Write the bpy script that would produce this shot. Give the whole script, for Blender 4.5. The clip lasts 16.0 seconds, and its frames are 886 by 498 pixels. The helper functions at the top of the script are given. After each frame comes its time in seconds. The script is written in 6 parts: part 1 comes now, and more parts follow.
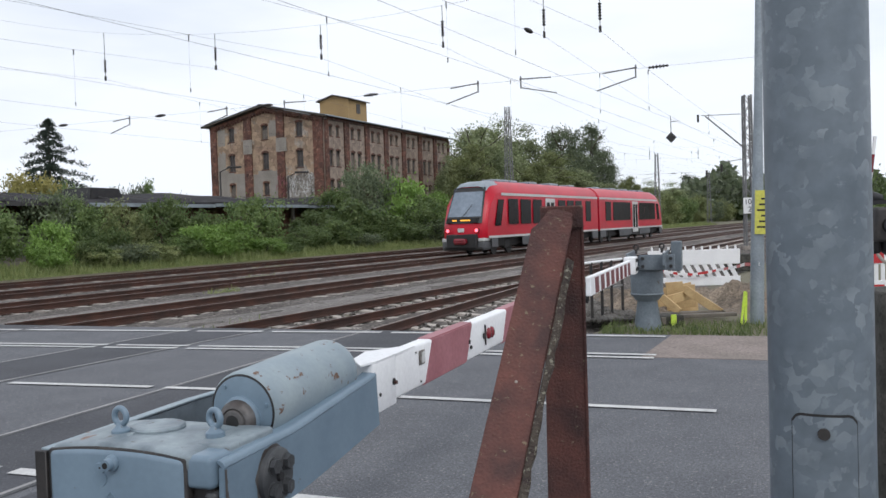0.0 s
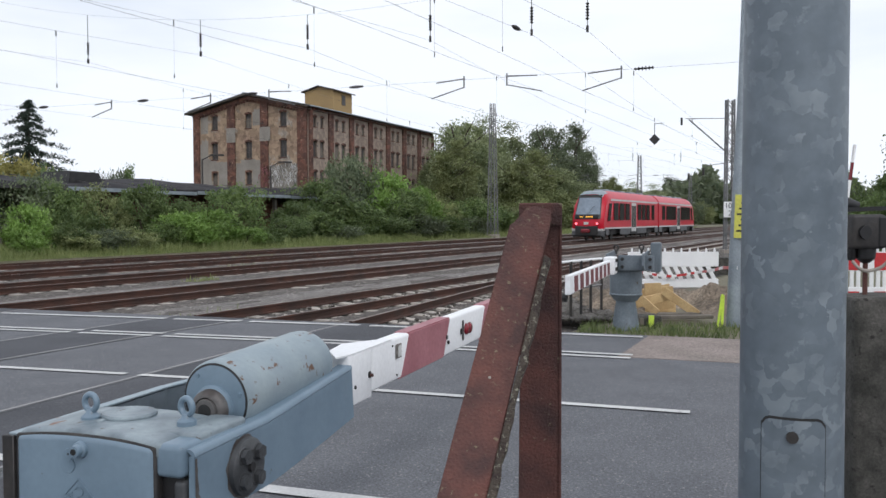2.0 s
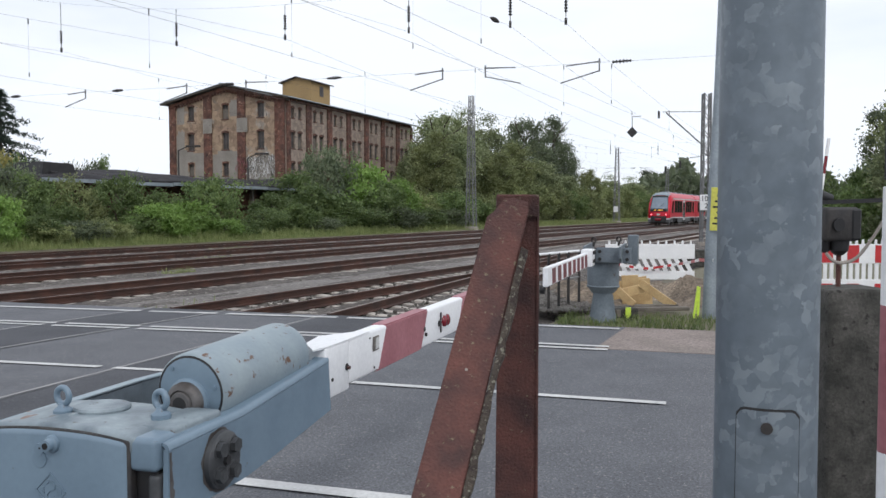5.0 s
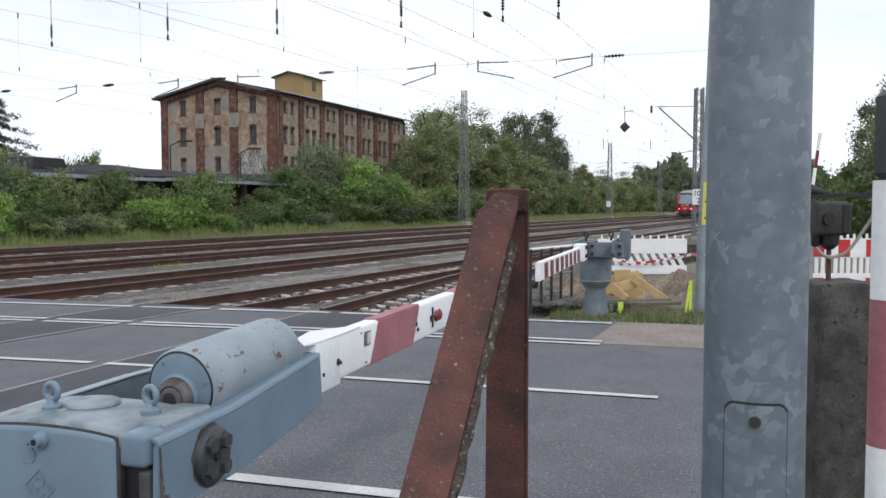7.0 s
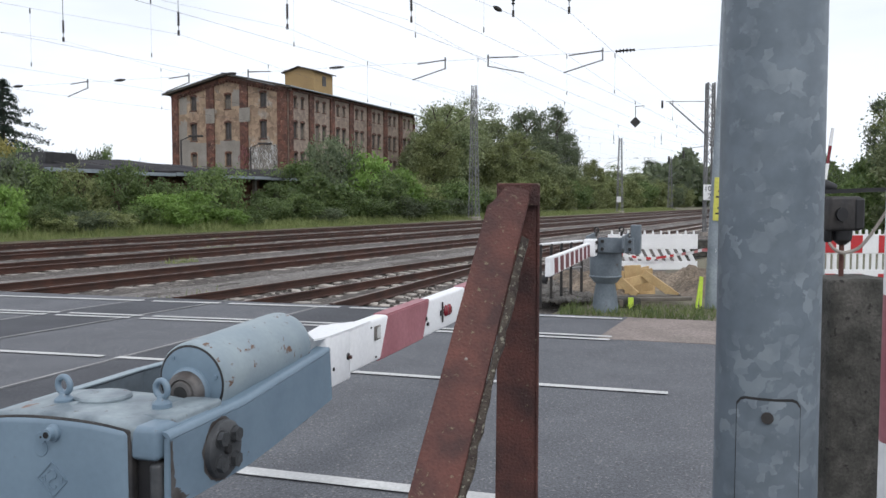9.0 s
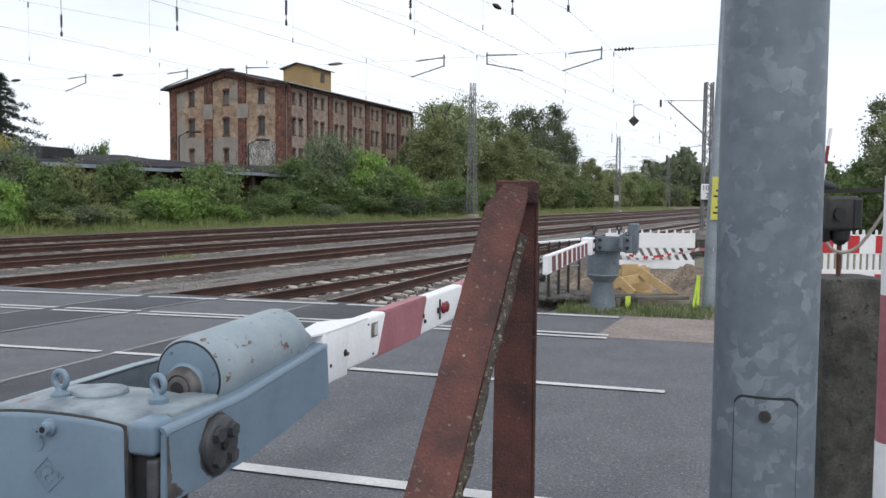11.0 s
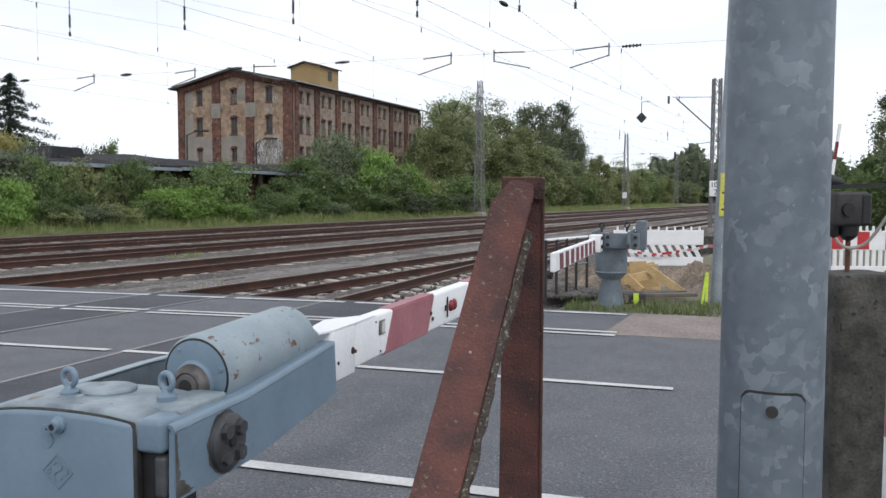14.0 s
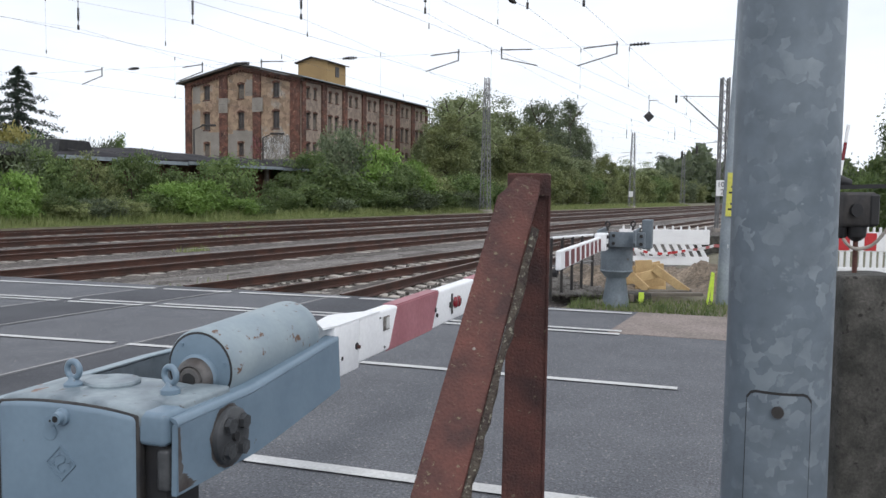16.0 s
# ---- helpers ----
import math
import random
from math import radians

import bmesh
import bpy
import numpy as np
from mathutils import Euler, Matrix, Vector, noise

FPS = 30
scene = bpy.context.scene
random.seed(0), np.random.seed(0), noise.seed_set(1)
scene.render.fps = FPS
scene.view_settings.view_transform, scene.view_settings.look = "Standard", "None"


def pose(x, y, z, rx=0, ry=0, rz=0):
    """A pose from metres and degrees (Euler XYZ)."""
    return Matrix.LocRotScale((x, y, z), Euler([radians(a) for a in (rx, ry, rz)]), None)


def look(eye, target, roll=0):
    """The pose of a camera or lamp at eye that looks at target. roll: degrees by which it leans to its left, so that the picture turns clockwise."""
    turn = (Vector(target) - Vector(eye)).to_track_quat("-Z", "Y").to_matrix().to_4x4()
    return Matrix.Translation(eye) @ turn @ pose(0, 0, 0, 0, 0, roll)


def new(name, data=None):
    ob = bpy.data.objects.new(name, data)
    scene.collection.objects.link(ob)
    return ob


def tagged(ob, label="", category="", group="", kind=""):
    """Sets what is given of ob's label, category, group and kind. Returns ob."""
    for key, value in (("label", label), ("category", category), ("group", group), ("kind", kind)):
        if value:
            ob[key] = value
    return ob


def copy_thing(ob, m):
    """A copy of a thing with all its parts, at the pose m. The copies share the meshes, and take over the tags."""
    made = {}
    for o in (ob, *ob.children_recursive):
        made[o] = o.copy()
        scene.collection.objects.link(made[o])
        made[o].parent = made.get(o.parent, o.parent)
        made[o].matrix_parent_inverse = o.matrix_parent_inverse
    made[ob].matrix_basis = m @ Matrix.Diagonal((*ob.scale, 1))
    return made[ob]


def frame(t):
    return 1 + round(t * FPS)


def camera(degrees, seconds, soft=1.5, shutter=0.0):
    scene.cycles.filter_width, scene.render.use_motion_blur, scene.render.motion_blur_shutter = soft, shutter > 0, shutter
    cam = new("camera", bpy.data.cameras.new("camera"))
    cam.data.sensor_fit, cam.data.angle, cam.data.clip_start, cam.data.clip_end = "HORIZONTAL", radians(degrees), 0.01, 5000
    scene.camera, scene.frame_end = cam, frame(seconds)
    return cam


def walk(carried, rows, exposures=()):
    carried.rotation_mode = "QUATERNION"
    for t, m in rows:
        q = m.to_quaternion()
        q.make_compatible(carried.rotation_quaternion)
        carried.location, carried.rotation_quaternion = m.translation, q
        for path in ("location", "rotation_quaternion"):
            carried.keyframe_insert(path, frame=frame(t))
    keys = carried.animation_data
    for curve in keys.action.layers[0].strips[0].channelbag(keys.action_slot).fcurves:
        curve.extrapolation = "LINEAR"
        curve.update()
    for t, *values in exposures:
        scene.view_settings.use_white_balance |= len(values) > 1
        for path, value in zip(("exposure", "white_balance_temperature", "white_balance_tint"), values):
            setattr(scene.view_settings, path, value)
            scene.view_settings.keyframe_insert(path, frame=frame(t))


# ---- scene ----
cam = camera(57.0, 16.0)
# seconds, eye, pitch, yaw to the left, roll
PATH = [
    (0, (-0.019, -0.029, 1.708), -1.669, 2.611, -1.872),
    (0.5, (-0.015, -0.025, 1.707), -1.716, 2.143, -1.866),
    (1, (-0.009, -0.023, 1.706), -1.786, 1.802, -1.333),
    (1.5, (-0.009, -0.020, 1.705), -1.862, 1.787, -0.741),
    (2, (-0.010, -0.020, 1.705), -2.043, 1.317, -0.146),
    (2.5, (-0.006, -0.016, 1.704), -2.173, 0.928, 0.086),
    (3, (-0.005, -0.015, 1.703), -2.308, 0.843, -0.045),
    (3.5, (-0.009, -0.014, 1.704), -2.407, 0.919, -0.082),
    (4, (-0.011, -0.013, 1.704), -2.481, 0.559, -0.002),
    (6.5, (0.002, -0.004, 1.702), -2.828, -0.642, -0.133),
    (7, (0.002, -0.003, 1.702), -2.953, -0.680, -0.072),
    (7.5, (0.012, 0.001, 1.700), -3.082, -0.457, -0.221),
    (8, (0.007, 0.001, 1.701), -3.177, -0.202, -0.131),
    (8.5, (0.003, -0.000, 1.701), -3.272, -0.138, -0.143),
    (9, (0.000, 0.000, 1.700), -3.290, 0.000, 0.000),
    (11.5, (-0.002, 0.002, 1.698), -3.497, -0.189, 0.535),
    (12, (-0.001, 0.002, 1.698), -3.514, -0.106, 0.681),
    (12.5, (0.000, 0.001, 1.697), -3.533, 0.087, 0.634),
    (13, (0.001, 0.005, 1.695), -3.571, 0.184, 0.500),
    (13.5, (0.005, 0.005, 1.695), -3.615, 0.194, 0.250),
    (14, (0.002, 0.002, 1.695), -3.609, 0.375, 0.154),
    (14.5, (0.001, 0.005, 1.693), -3.590, 0.467, 0.252),
    (15, (-0.000, 0.005, 1.693), -3.633, 0.495, 0.456),
    (15.5, (-0.002, 0.006, 1.694), -3.711, 0.668, 0.593),
    (16, (0.003, 0.010, 1.692), -3.823, 0.752, 0.753),
]
walk(cam, [(t, pose(*eye, 0, 0, yaw) @ pose(0, 0, 0, 90 + pitch) @ pose(0, 0, 0, 0, 0, roll)) for t, eye, pitch, yaw, roll in PATH],
     [(0, -0.02, 6180, 12), (4, -0.02, 6180, 12), (7, 0.05, 6180, 12), (16, 0.05, 6180, 12)])

# ---- light: a bright overcast afternoon ----
world = bpy.data.worlds.new("overcast_sky")
scene.world = world
world.use_nodes = True
wn, wl = world.node_tree.nodes, world.node_tree.links
wn.clear()
sky = wn.new("ShaderNodeTexSky")
sky.sky_type, sky.sun_disc, sky.sun_elevation, sky.sun_rotation = "NISHITA", False, radians(42), radians(200)
sky_bg = wn.new("ShaderNodeBackground")
sky_bg.inputs["Strength"].default_value = 0.11
wl.new(sky.outputs[0], sky_bg.inputs[0])
cloud_bg = wn.new("ShaderNodeBackground")
cloud_bg.inputs["Color"].default_value, cloud_bg.inputs["Strength"].default_value = (0.945, 0.975, 1.0, 1), 1.06
coord, stretch, cloud = wn.new("ShaderNodeTexCoord"), wn.new("ShaderNodeMapping"), wn.new("ShaderNodeTexNoise")
stretch.inputs["Scale"].default_value = (1.2, 1.2, 4.5)
cloud.inputs["Scale"].default_value, cloud.inputs["Detail"].default_value = 1.7, 6
ramp = wn.new("ShaderNodeMapRange")
ramp.inputs["From Min"].default_value, ramp.inputs["From Max"].default_value = 0.28, 0.52
ramp.inputs["To Min"].default_value, ramp.inputs["To Max"].default_value = 0.72, 1.0
blend, sky_out = wn.new("ShaderNodeMixShader"), wn.new("ShaderNodeOutputWorld")
wl.new(coord.outputs["Generated"], stretch.inputs[0])
wl.new(stretch.outputs[0], cloud.inputs["Vector"])
wl.new(cloud.outputs["Fac"], ramp.inputs[0])
wl.new(ramp.outputs[0], blend.inputs[0])
wl.new(sky_bg.outputs[0], blend.inputs[1])
wl.new(cloud_bg.outputs[0], blend.inputs[2])
wl.new(blend.outputs[0], sky_out.inputs[0])
sun = new("sun", bpy.data.lights.new("sun", "SUN"))
sun.data.energy, sun.data.angle, sun.data.color = 1.1, radians(14), (1.0, 0.95, 0.88)
sun.matrix_world = look((20, -40, 45), (0, 0, 0))


# ---- materials ----
def mat(name, col, col2=None, rough=0.6, metal=0.0, scale=3.0, fine=60.0, bump=0.15, dist=0.01, spots=None, spot_scale=9.0, spot_at=0.62, jitter=0.0, spec=0.5, grain=0.28):
    """A surface with broad stains (col to col2), a fine grain and, where given, sharper spots of another colour."""
    m = bpy.data.materials.new(name)
    m.use_nodes = True
    nt = m.node_tree
    nd, lk, b = nt.nodes, nt.links, nt.nodes["Principled BSDF"]
    b.inputs["Roughness"].default_value, b.inputs["Metallic"].default_value = rough, metal
    b.inputs["Specular IOR Level"].default_value = spec
    tc = nd.new("ShaderNodeTexCoord")
    n1, n2 = nd.new("ShaderNodeTexNoise"), nd.new("ShaderNodeTexNoise")
    n1.inputs["Scale"].default_value, n1.inputs["Detail"].default_value = scale, 5
    n2.inputs["Scale"].default_value, n2.inputs["Detail"].default_value = fine, 3
    lk.new(tc.outputs["Object"], n1.inputs["Vector"])
    lk.new(tc.outputs["Object"], n2.inputs["Vector"])
    mx = nd.new("ShaderNodeMix")
    mx.data_type = "RGBA"
    c2 = col2 or tuple(c * 0.75 for c in col)
    mx.inputs["A"].default_value, mx.inputs["B"].default_value = (*col, 1), (*c2, 1)
    sharpen = nd.new("ShaderNodeMapRange")
    sharpen.inputs["From Min"].default_value, sharpen.inputs["From Max"].default_value = 0.35, 0.65
    lk.new(n1.outputs["Fac"], sharpen.inputs[0])
    lk.new(sharpen.outputs[0], mx.inputs["Factor"])
    out = mx.outputs["Result"]
    if spots:
        n3 = nd.new("ShaderNodeTexNoise")
        n3.inputs["Scale"].default_value, n3.inputs["Detail"].default_value = spot_scale, 6
        n3.inputs["Roughness"].default_value = 0.65
        lk.new(tc.outputs["Object"], n3.inputs["Vector"])
        cut = nd.new("ShaderNodeMapRange")
        cut.inputs["From Min"].default_value, cut.inputs["From Max"].default_value = spot_at, spot_at + 0.05
        lk.new(n3.outputs["Fac"], cut.inputs[0])
        ms = nd.new("ShaderNodeMix")
        ms.data_type = "RGBA"
        ms.inputs["B"].default_value = (*spots, 1)
        lk.new(cut.outputs[0], ms.inputs["Factor"])
        lk.new(out, ms.inputs["A"])
        out = ms.outputs["Result"]
    hv = nd.new("ShaderNodeHueSaturation")
    lk.new(out, hv.inputs["Color"])
    val = nd.new("ShaderNodeMapRange")
    val.inputs["To Min"].default_value, val.inputs["To Max"].default_value = 1 - grain, 1 + grain
    lk.new(n2.outputs["Fac"], val.inputs[0])
    last = val.outputs[0]
    if jitter:
        oi = nd.new("ShaderNodeObjectInfo")
        jr = nd.new("ShaderNodeMapRange")
        jr.inputs["To Min"].default_value, jr.inputs["To Max"].default_value = 1 - jitter, 1 + jitter
        lk.new(oi.outputs["Random"], jr.inputs[0])
        mul = nd.new("ShaderNodeMath")
        mul.operation = "MULTIPLY"
        lk.new(last, mul.inputs[0])
        lk.new(jr.outputs[0], mul.inputs[1])
        last = mul.outputs[0]
    lk.new(last, hv.inputs["Value"])
    lk.new(hv.outputs[0], b.inputs["Base Color"])
    if bump:
        bp = nd.new("ShaderNodeBump")
        bp.inputs["Strength"].default_value, bp.inputs["Distance"].default_value = bump, dist
        lk.new(n2.outputs["Fac"], bp.inputs["Height"])
        lk.new(bp.outputs[0], b.inputs["Normal"])
    return m


def glow(name, col, strength):
    m = bpy.data.materials.new(name)
    m.use_nodes = True
    b = m.node_tree.nodes["Principled BSDF"]
    b.inputs["Base Color"].default_value = (*col, 1)
    b.inputs["Emission Color"].default_value, b.inputs["Emission Strength"].default_value = (*col, 1), strength
    return m


def leaf_mat(name, col, col2):
    """Leaves that differ from one another and let some light through."""
    m = bpy.data.materials.new(name)
    m.use_nodes = True
    nd, lk, b = m.node_tree.nodes, m.node_tree.links, m.node_tree.nodes["Principled BSDF"]
    b.inputs["Roughness"].default_value = 0.55
    g, tc, n = nd.new("ShaderNodeNewGeometry"), nd.new("ShaderNodeTexCoord"), nd.new("ShaderNodeTexNoise")
    n.inputs["Scale"].default_value = 2.4
    lk.new(tc.outputs["Object"], n.inputs["Vector"])
    add = nd.new("ShaderNodeMath")
    add.operation = "MULTIPLY_ADD"
    add.inputs[1].default_value = 0.3
    lk.new(g.outputs["Random Per Island"], add.inputs[0])
    lk.new(n.outputs["Fac"], add.inputs[2])
    cl = nd.new("ShaderNodeMapRange")
    cl.inputs["From Min"].default_value, cl.inputs["From Max"].default_value = 0.38, 0.92
    lk.new(add.outputs[0], cl.inputs[0])
    mx = nd.new("ShaderNodeMix")
    mx.data_type = "RGBA"
    mx.inputs["A"].default_value, mx.inputs["B"].default_value = (*col, 1), (*col2, 1)
    lk.new(cl.outputs[0], mx.inputs["Factor"])
    oi, jr, hv = nd.new("ShaderNodeObjectInfo"), nd.new("ShaderNodeMapRange"), nd.new("ShaderNodeHueSaturation")
    jr.inputs["To Min"].default_value, jr.inputs["To Max"].default_value = 0.74, 1.26
    lk.new(oi.outputs["Random"], jr.inputs[0])
    lk.new(jr.outputs[0], hv.inputs["Value"])
    lk.new(mx.outputs["Result"], hv.inputs["Color"])
    lk.new(hv.outputs[0], b.inputs["Base Color"])
    tl, sh = nd.new("ShaderNodeBsdfTranslucent"), nd.new("ShaderNodeMixShader")
    lk.new(hv.outputs[0], tl.inputs["Color"])
    sh.inputs[0].default_value = 0.4
    lk.new(b.outputs[0], sh.inputs[1])
    lk.new(tl.outputs[0], sh.inputs[2])
    lk.new(sh.outputs[0], nd["Material Output"].inputs["Surface"])
    return m


def speckle(m, scale, low, high, light=None, share=0.1):
    """Grains of a size of 1 / scale metres, each with its own tone, a share of them light stones."""
    nd, lk, b = m.node_tree.nodes, m.node_tree.links, m.node_tree.nodes["Principled BSDF"]
    src = b.inputs["Base Color"].links[0].from_socket
    tc, vo, sep, mr = nd.new("ShaderNodeTexCoord"), nd.new("ShaderNodeTexVoronoi"), nd.new("ShaderNodeSeparateColor"), nd.new("ShaderNodeMapRange")
    vo.inputs["Scale"].default_value = scale
    lk.new(tc.outputs["Object"], vo.inputs["Vector"])
    lk.new(vo.outputs["Color"], sep.inputs[0])
    mr.inputs["To Min"].default_value, mr.inputs["To Max"].default_value = low, high
    lk.new(sep.outputs[0], mr.inputs[0])
    hv = nd.new("ShaderNodeHueSaturation")
    lk.new(src, hv.inputs["Color"])
    lk.new(mr.outputs[0], hv.inputs["Value"])
    out = hv.outputs[0]
    if light:
        cut, mx = nd.new("ShaderNodeMath"), nd.new("ShaderNodeMix")
        cut.operation, mx.data_type = "LESS_THAN", "RGBA"
        cut.inputs[1].default_value = share
        lk.new(sep.outputs[1], cut.inputs[0])
        lk.new(cut.outputs[0], mx.inputs["Factor"])
        lk.new(out, mx.inputs["A"])
        mx.inputs["B"].default_value = (*light, 1)
        out = mx.outputs["Result"]
    lk.new(out, b.inputs["Base Color"])


ASPHALT = mat("asphalt", (0.094, 0.098, 0.109), (0.116, 0.12, 0.132), 0.85, 0, 1.6, 62, 0.6, 0.008, spots=(0.4, 0.39, 0.38), spot_scale=85, spot_at=0.63, grain=0.95)
ASPHALT_DARK = mat("dark_asphalt", (0.04, 0.042, 0.05), (0.062, 0.064, 0.074), 0.8, 0, 0.9, 62, 0.4, 0.006, spots=(0.13, 0.13, 0.13), spot_scale=60, spot_at=0.67, grain=0.7)
ROAD_PAINT = mat("road_paint", (0.58, 0.58, 0.57), (0.44, 0.44, 0.435), 0.7, 0, 2.0, 50, 0.1, spots=(0.28, 0.28, 0.28), spot_scale=14, spot_at=0.63)
PAVING = mat("pinkish_paving", (0.255, 0.21, 0.19), (0.2, 0.168, 0.15), 0.9, 0, 1.5, 30, 0.3, grain=0.5)
BALLAST = mat("ballast", (0.108, 0.094, 0.085), (0.066, 0.055, 0.048), 0.95, 0, 0.5, 14, 0.9, 0.05, spots=(0.09, 0.08, 0.07), spot_scale=11, spot_at=0.56)
GRAVEL = mat("grey_gravel", (0.175, 0.16, 0.148), (0.12, 0.11, 0.1), 0.95, 0, 0.7, 25, 0.6, 0.02)
speckle(ASPHALT, 75, 0.78, 1.2, (0.21, 0.207, 0.205), 0.022)
speckle(ASPHALT_DARK, 75, 0.82, 1.18, (0.11, 0.11, 0.11), 0.015)
speckle(PAVING, 40, 0.8, 1.2)
speckle(BALLAST, 17, 0.45, 1.6, (0.27, 0.25, 0.22), 0.035)
speckle(GRAVEL, 28, 0.6, 1.4, (0.36, 0.34, 0.31), 0.06)
SEAM = mat("worn_seam", (0.33, 0.325, 0.325), (0.24, 0.235, 0.235), 0.7, 0.1, 1.5, 30, 0.1)
RAIL = mat("rusty_rail", (0.085, 0.038, 0.026), (0.048, 0.027, 0.021), 0.65, 0.3, 2.0, 40, 0.2)
RAIL_TOP = mat("worn_rail_head", (0.2, 0.15, 0.125), (0.13, 0.085, 0.065), 0.4, 0.6, 2.0, 40, 0.1)
CONCRETE = mat("sleeper_concrete", (0.4, 0.365, 0.325), (0.28, 0.25, 0.22), 0.9, 0, 2.0, 30, 0.4, 0.01, jitter=0.2)
GRASS_SOIL = mat("grassy_soil", (0.12, 0.118, 0.07), (0.165, 0.145, 0.105), 0.95, 0, 0.25, 9, 0.8, 0.05)
GRASS = leaf_mat("grass_blades", (0.12, 0.165, 0.05), (0.28, 0.31, 0.125))
VERGE = leaf_mat("verge_blades", (0.06, 0.095, 0.03), (0.19, 0.225, 0.085))
STEEL = mat("galvanised_steel", (0.3, 0.34, 0.37), (0.22, 0.255, 0.285), 0.5, 0.35, 2.5, 30, 0.04)
RUST = mat("rusted_paint", (0.135, 0.052, 0.041), (0.062, 0.031, 0.028), 0.8, 0, 11.0, 150, 0.9, 0.005, spots=(0.19, 0.155, 0.1), spot_scale=60, spot_at=0.615)
LICHEN = mat("lichened_edge", (0.085, 0.07, 0.055), (0.035, 0.024, 0.022), 0.95, 0, 45, 160, 1.0, 0.008, spots=(0.23, 0.22, 0.17), spot_scale=90, spot_at=0.56)
BLUE_GREY = mat("blue_grey_paint", (0.172, 0.24, 0.302), (0.145, 0.206, 0.264), 0.36, 0, 4, 45, 0.05, 0.002, spots=(0.09, 0.07, 0.06), spot_scale=24, spot_at=0.69, grain=0.1)
BLUE_GREY_PALE = mat("weathered_pale_paint", (0.325, 0.38, 0.41), (0.23, 0.295, 0.34), 0.5, 0, 4.0, 50, 0.12, 0.003, spots=(0.17, 0.075, 0.035), spot_scale=26, spot_at=0.618)
DRUM_PAINT = mat("rust_spotted_drum_paint", (0.285, 0.34, 0.365), (0.205, 0.262, 0.3), 0.5, 0, 3.5, 50, 0.12, 0.003, spots=(0.12, 0.055, 0.025), spot_scale=19, spot_at=0.612, grain=0.1)
RUST_STAIN = mat("orange_rust_stain", (0.2, 0.1, 0.06), (0.3, 0.27, 0.26), 0.8, 0, 22, 90, 0.3, 0.003)
LID_PAINT = mat("grimy_lid_paint", (0.26, 0.31, 0.335), (0.125, 0.158, 0.182), 0.45, 0, 8, 50, 0.15, 0.003, spots=(0.09, 0.075, 0.065), spot_scale=21, spot_at=0.62, grain=0.16)
DARK_METAL = mat("dark_grease_metal", (0.032, 0.032, 0.034), (0.06, 0.054, 0.05), 0.55, 0.4, 8, 50, 0.2)
BLACK = mat("black_paint", (0.01, 0.01, 0.012), (0.022, 0.021, 0.02), 0.5, 0, 4, 40, 0.1)
WHITE = mat("white_paint", (0.83, 0.835, 0.84), (0.77, 0.775, 0.785), 0.45, 0, 3, 40, 0.05, spots=(0.4, 0.38, 0.35), spot_scale=14, spot_at=0.72, grain=0.12)
ARM_RED = mat("faded_red_paint", (0.37, 0.15, 0.17), (0.29, 0.1, 0.12), 0.5, 0, 3, 40, 0.05, spots=(0.6, 0.45, 0.44), spot_scale=17, spot_at=0.7)
RED = mat("signal_red", (0.5, 0.03, 0.035), (0.42, 0.025, 0.03), 0.4, 0, 2, 20, 0.03)
TRAIN_RED = mat("train_red", (0.5, 0.008, 0.026), (0.42, 0.007, 0.022), 0.35, 0, 0.6, 12, 0.02, spec=0.3)
TRAIN_WHITE = mat("train_pale_grey", (0.55, 0.55, 0.54), (0.48, 0.48, 0.47), 0.4, 0, 0.6, 12, 0.02)
TRAIN_GREY = mat("train_grey", (0.09, 0.093, 0.098), (0.06, 0.062, 0.066), 0.5, 0, 1, 12, 0.05)
TRAIN_DARK = mat("underframe_dark", (0.009, 0.009, 0.009), (0.018, 0.016, 0.014), 0.7, 0, 2, 20, 0.2)
GLASS = mat("dark_glass", (0.008, 0.007, 0.008), (0.02, 0.015, 0.015), 0.2, 0, 0.5, 4, 0.0, spec=0.05)
# the windscreen's blue-grey is the sky's reflection, put into the base colour
SKY_SCREEN = mat("windscreen_sky_reflection", (0.19, 0.235, 0.29), (0.13, 0.165, 0.21), 0.08, 0, 0.9, 5, 0.0, spec=0.8)
WINDOW_DARK = mat("dark_window_wood", (0.075, 0.063, 0.058), (0.13, 0.11, 0.1), 0.8, 0, 3, 30, 0.2)
LAMP_RED = mat("dark_red_lens", (0.2, 0.012, 0.022), (0.14, 0.01, 0.016), 0.2, 0, 20, 60, 0.1)
BRICK_RED = mat("red_brick", (0.135, 0.06, 0.042), (0.08, 0.042, 0.034), 0.9, 0, 1.1, 9, 0.4, spots=(0.25, 0.16, 0.11), spot_scale=4, spot_at=0.6)
BRICK_YELLOW = mat("yellow_brick", (0.36, 0.265, 0.18), (0.26, 0.18, 0.13), 0.9, 0, 0.8, 9, 0.4, spots=(0.31, 0.275, 0.235), spot_scale=0.45, spot_at=0.56)
GREY_RENDER = mat("grey_cement_render", (0.29, 0.268, 0.24), (0.225, 0.205, 0.18), 0.9, 0, 0.7, 8, 0.3)
# dark mill panes, lightened in colour for the grey reflection on the glass
SHEEN_PANE = mat("dark_pane_with_sheen", (0.045, 0.042, 0.042), (0.085, 0.08, 0.08), 0.35, 0, 0.6, 6, 0.0, spec=0.3)
BRICK_PALE = mat("pale_brick", (0.31, 0.25, 0.205), (0.235, 0.185, 0.15), 0.9, 0, 0.5, 8, 0.4)
speckle(BRICK_YELLOW, 2.6, 0.68, 1.22)
speckle(BRICK_RED, 3, 0.65, 1.4)
speckle(BRICK_PALE, 2.6, 0.75, 1.2)
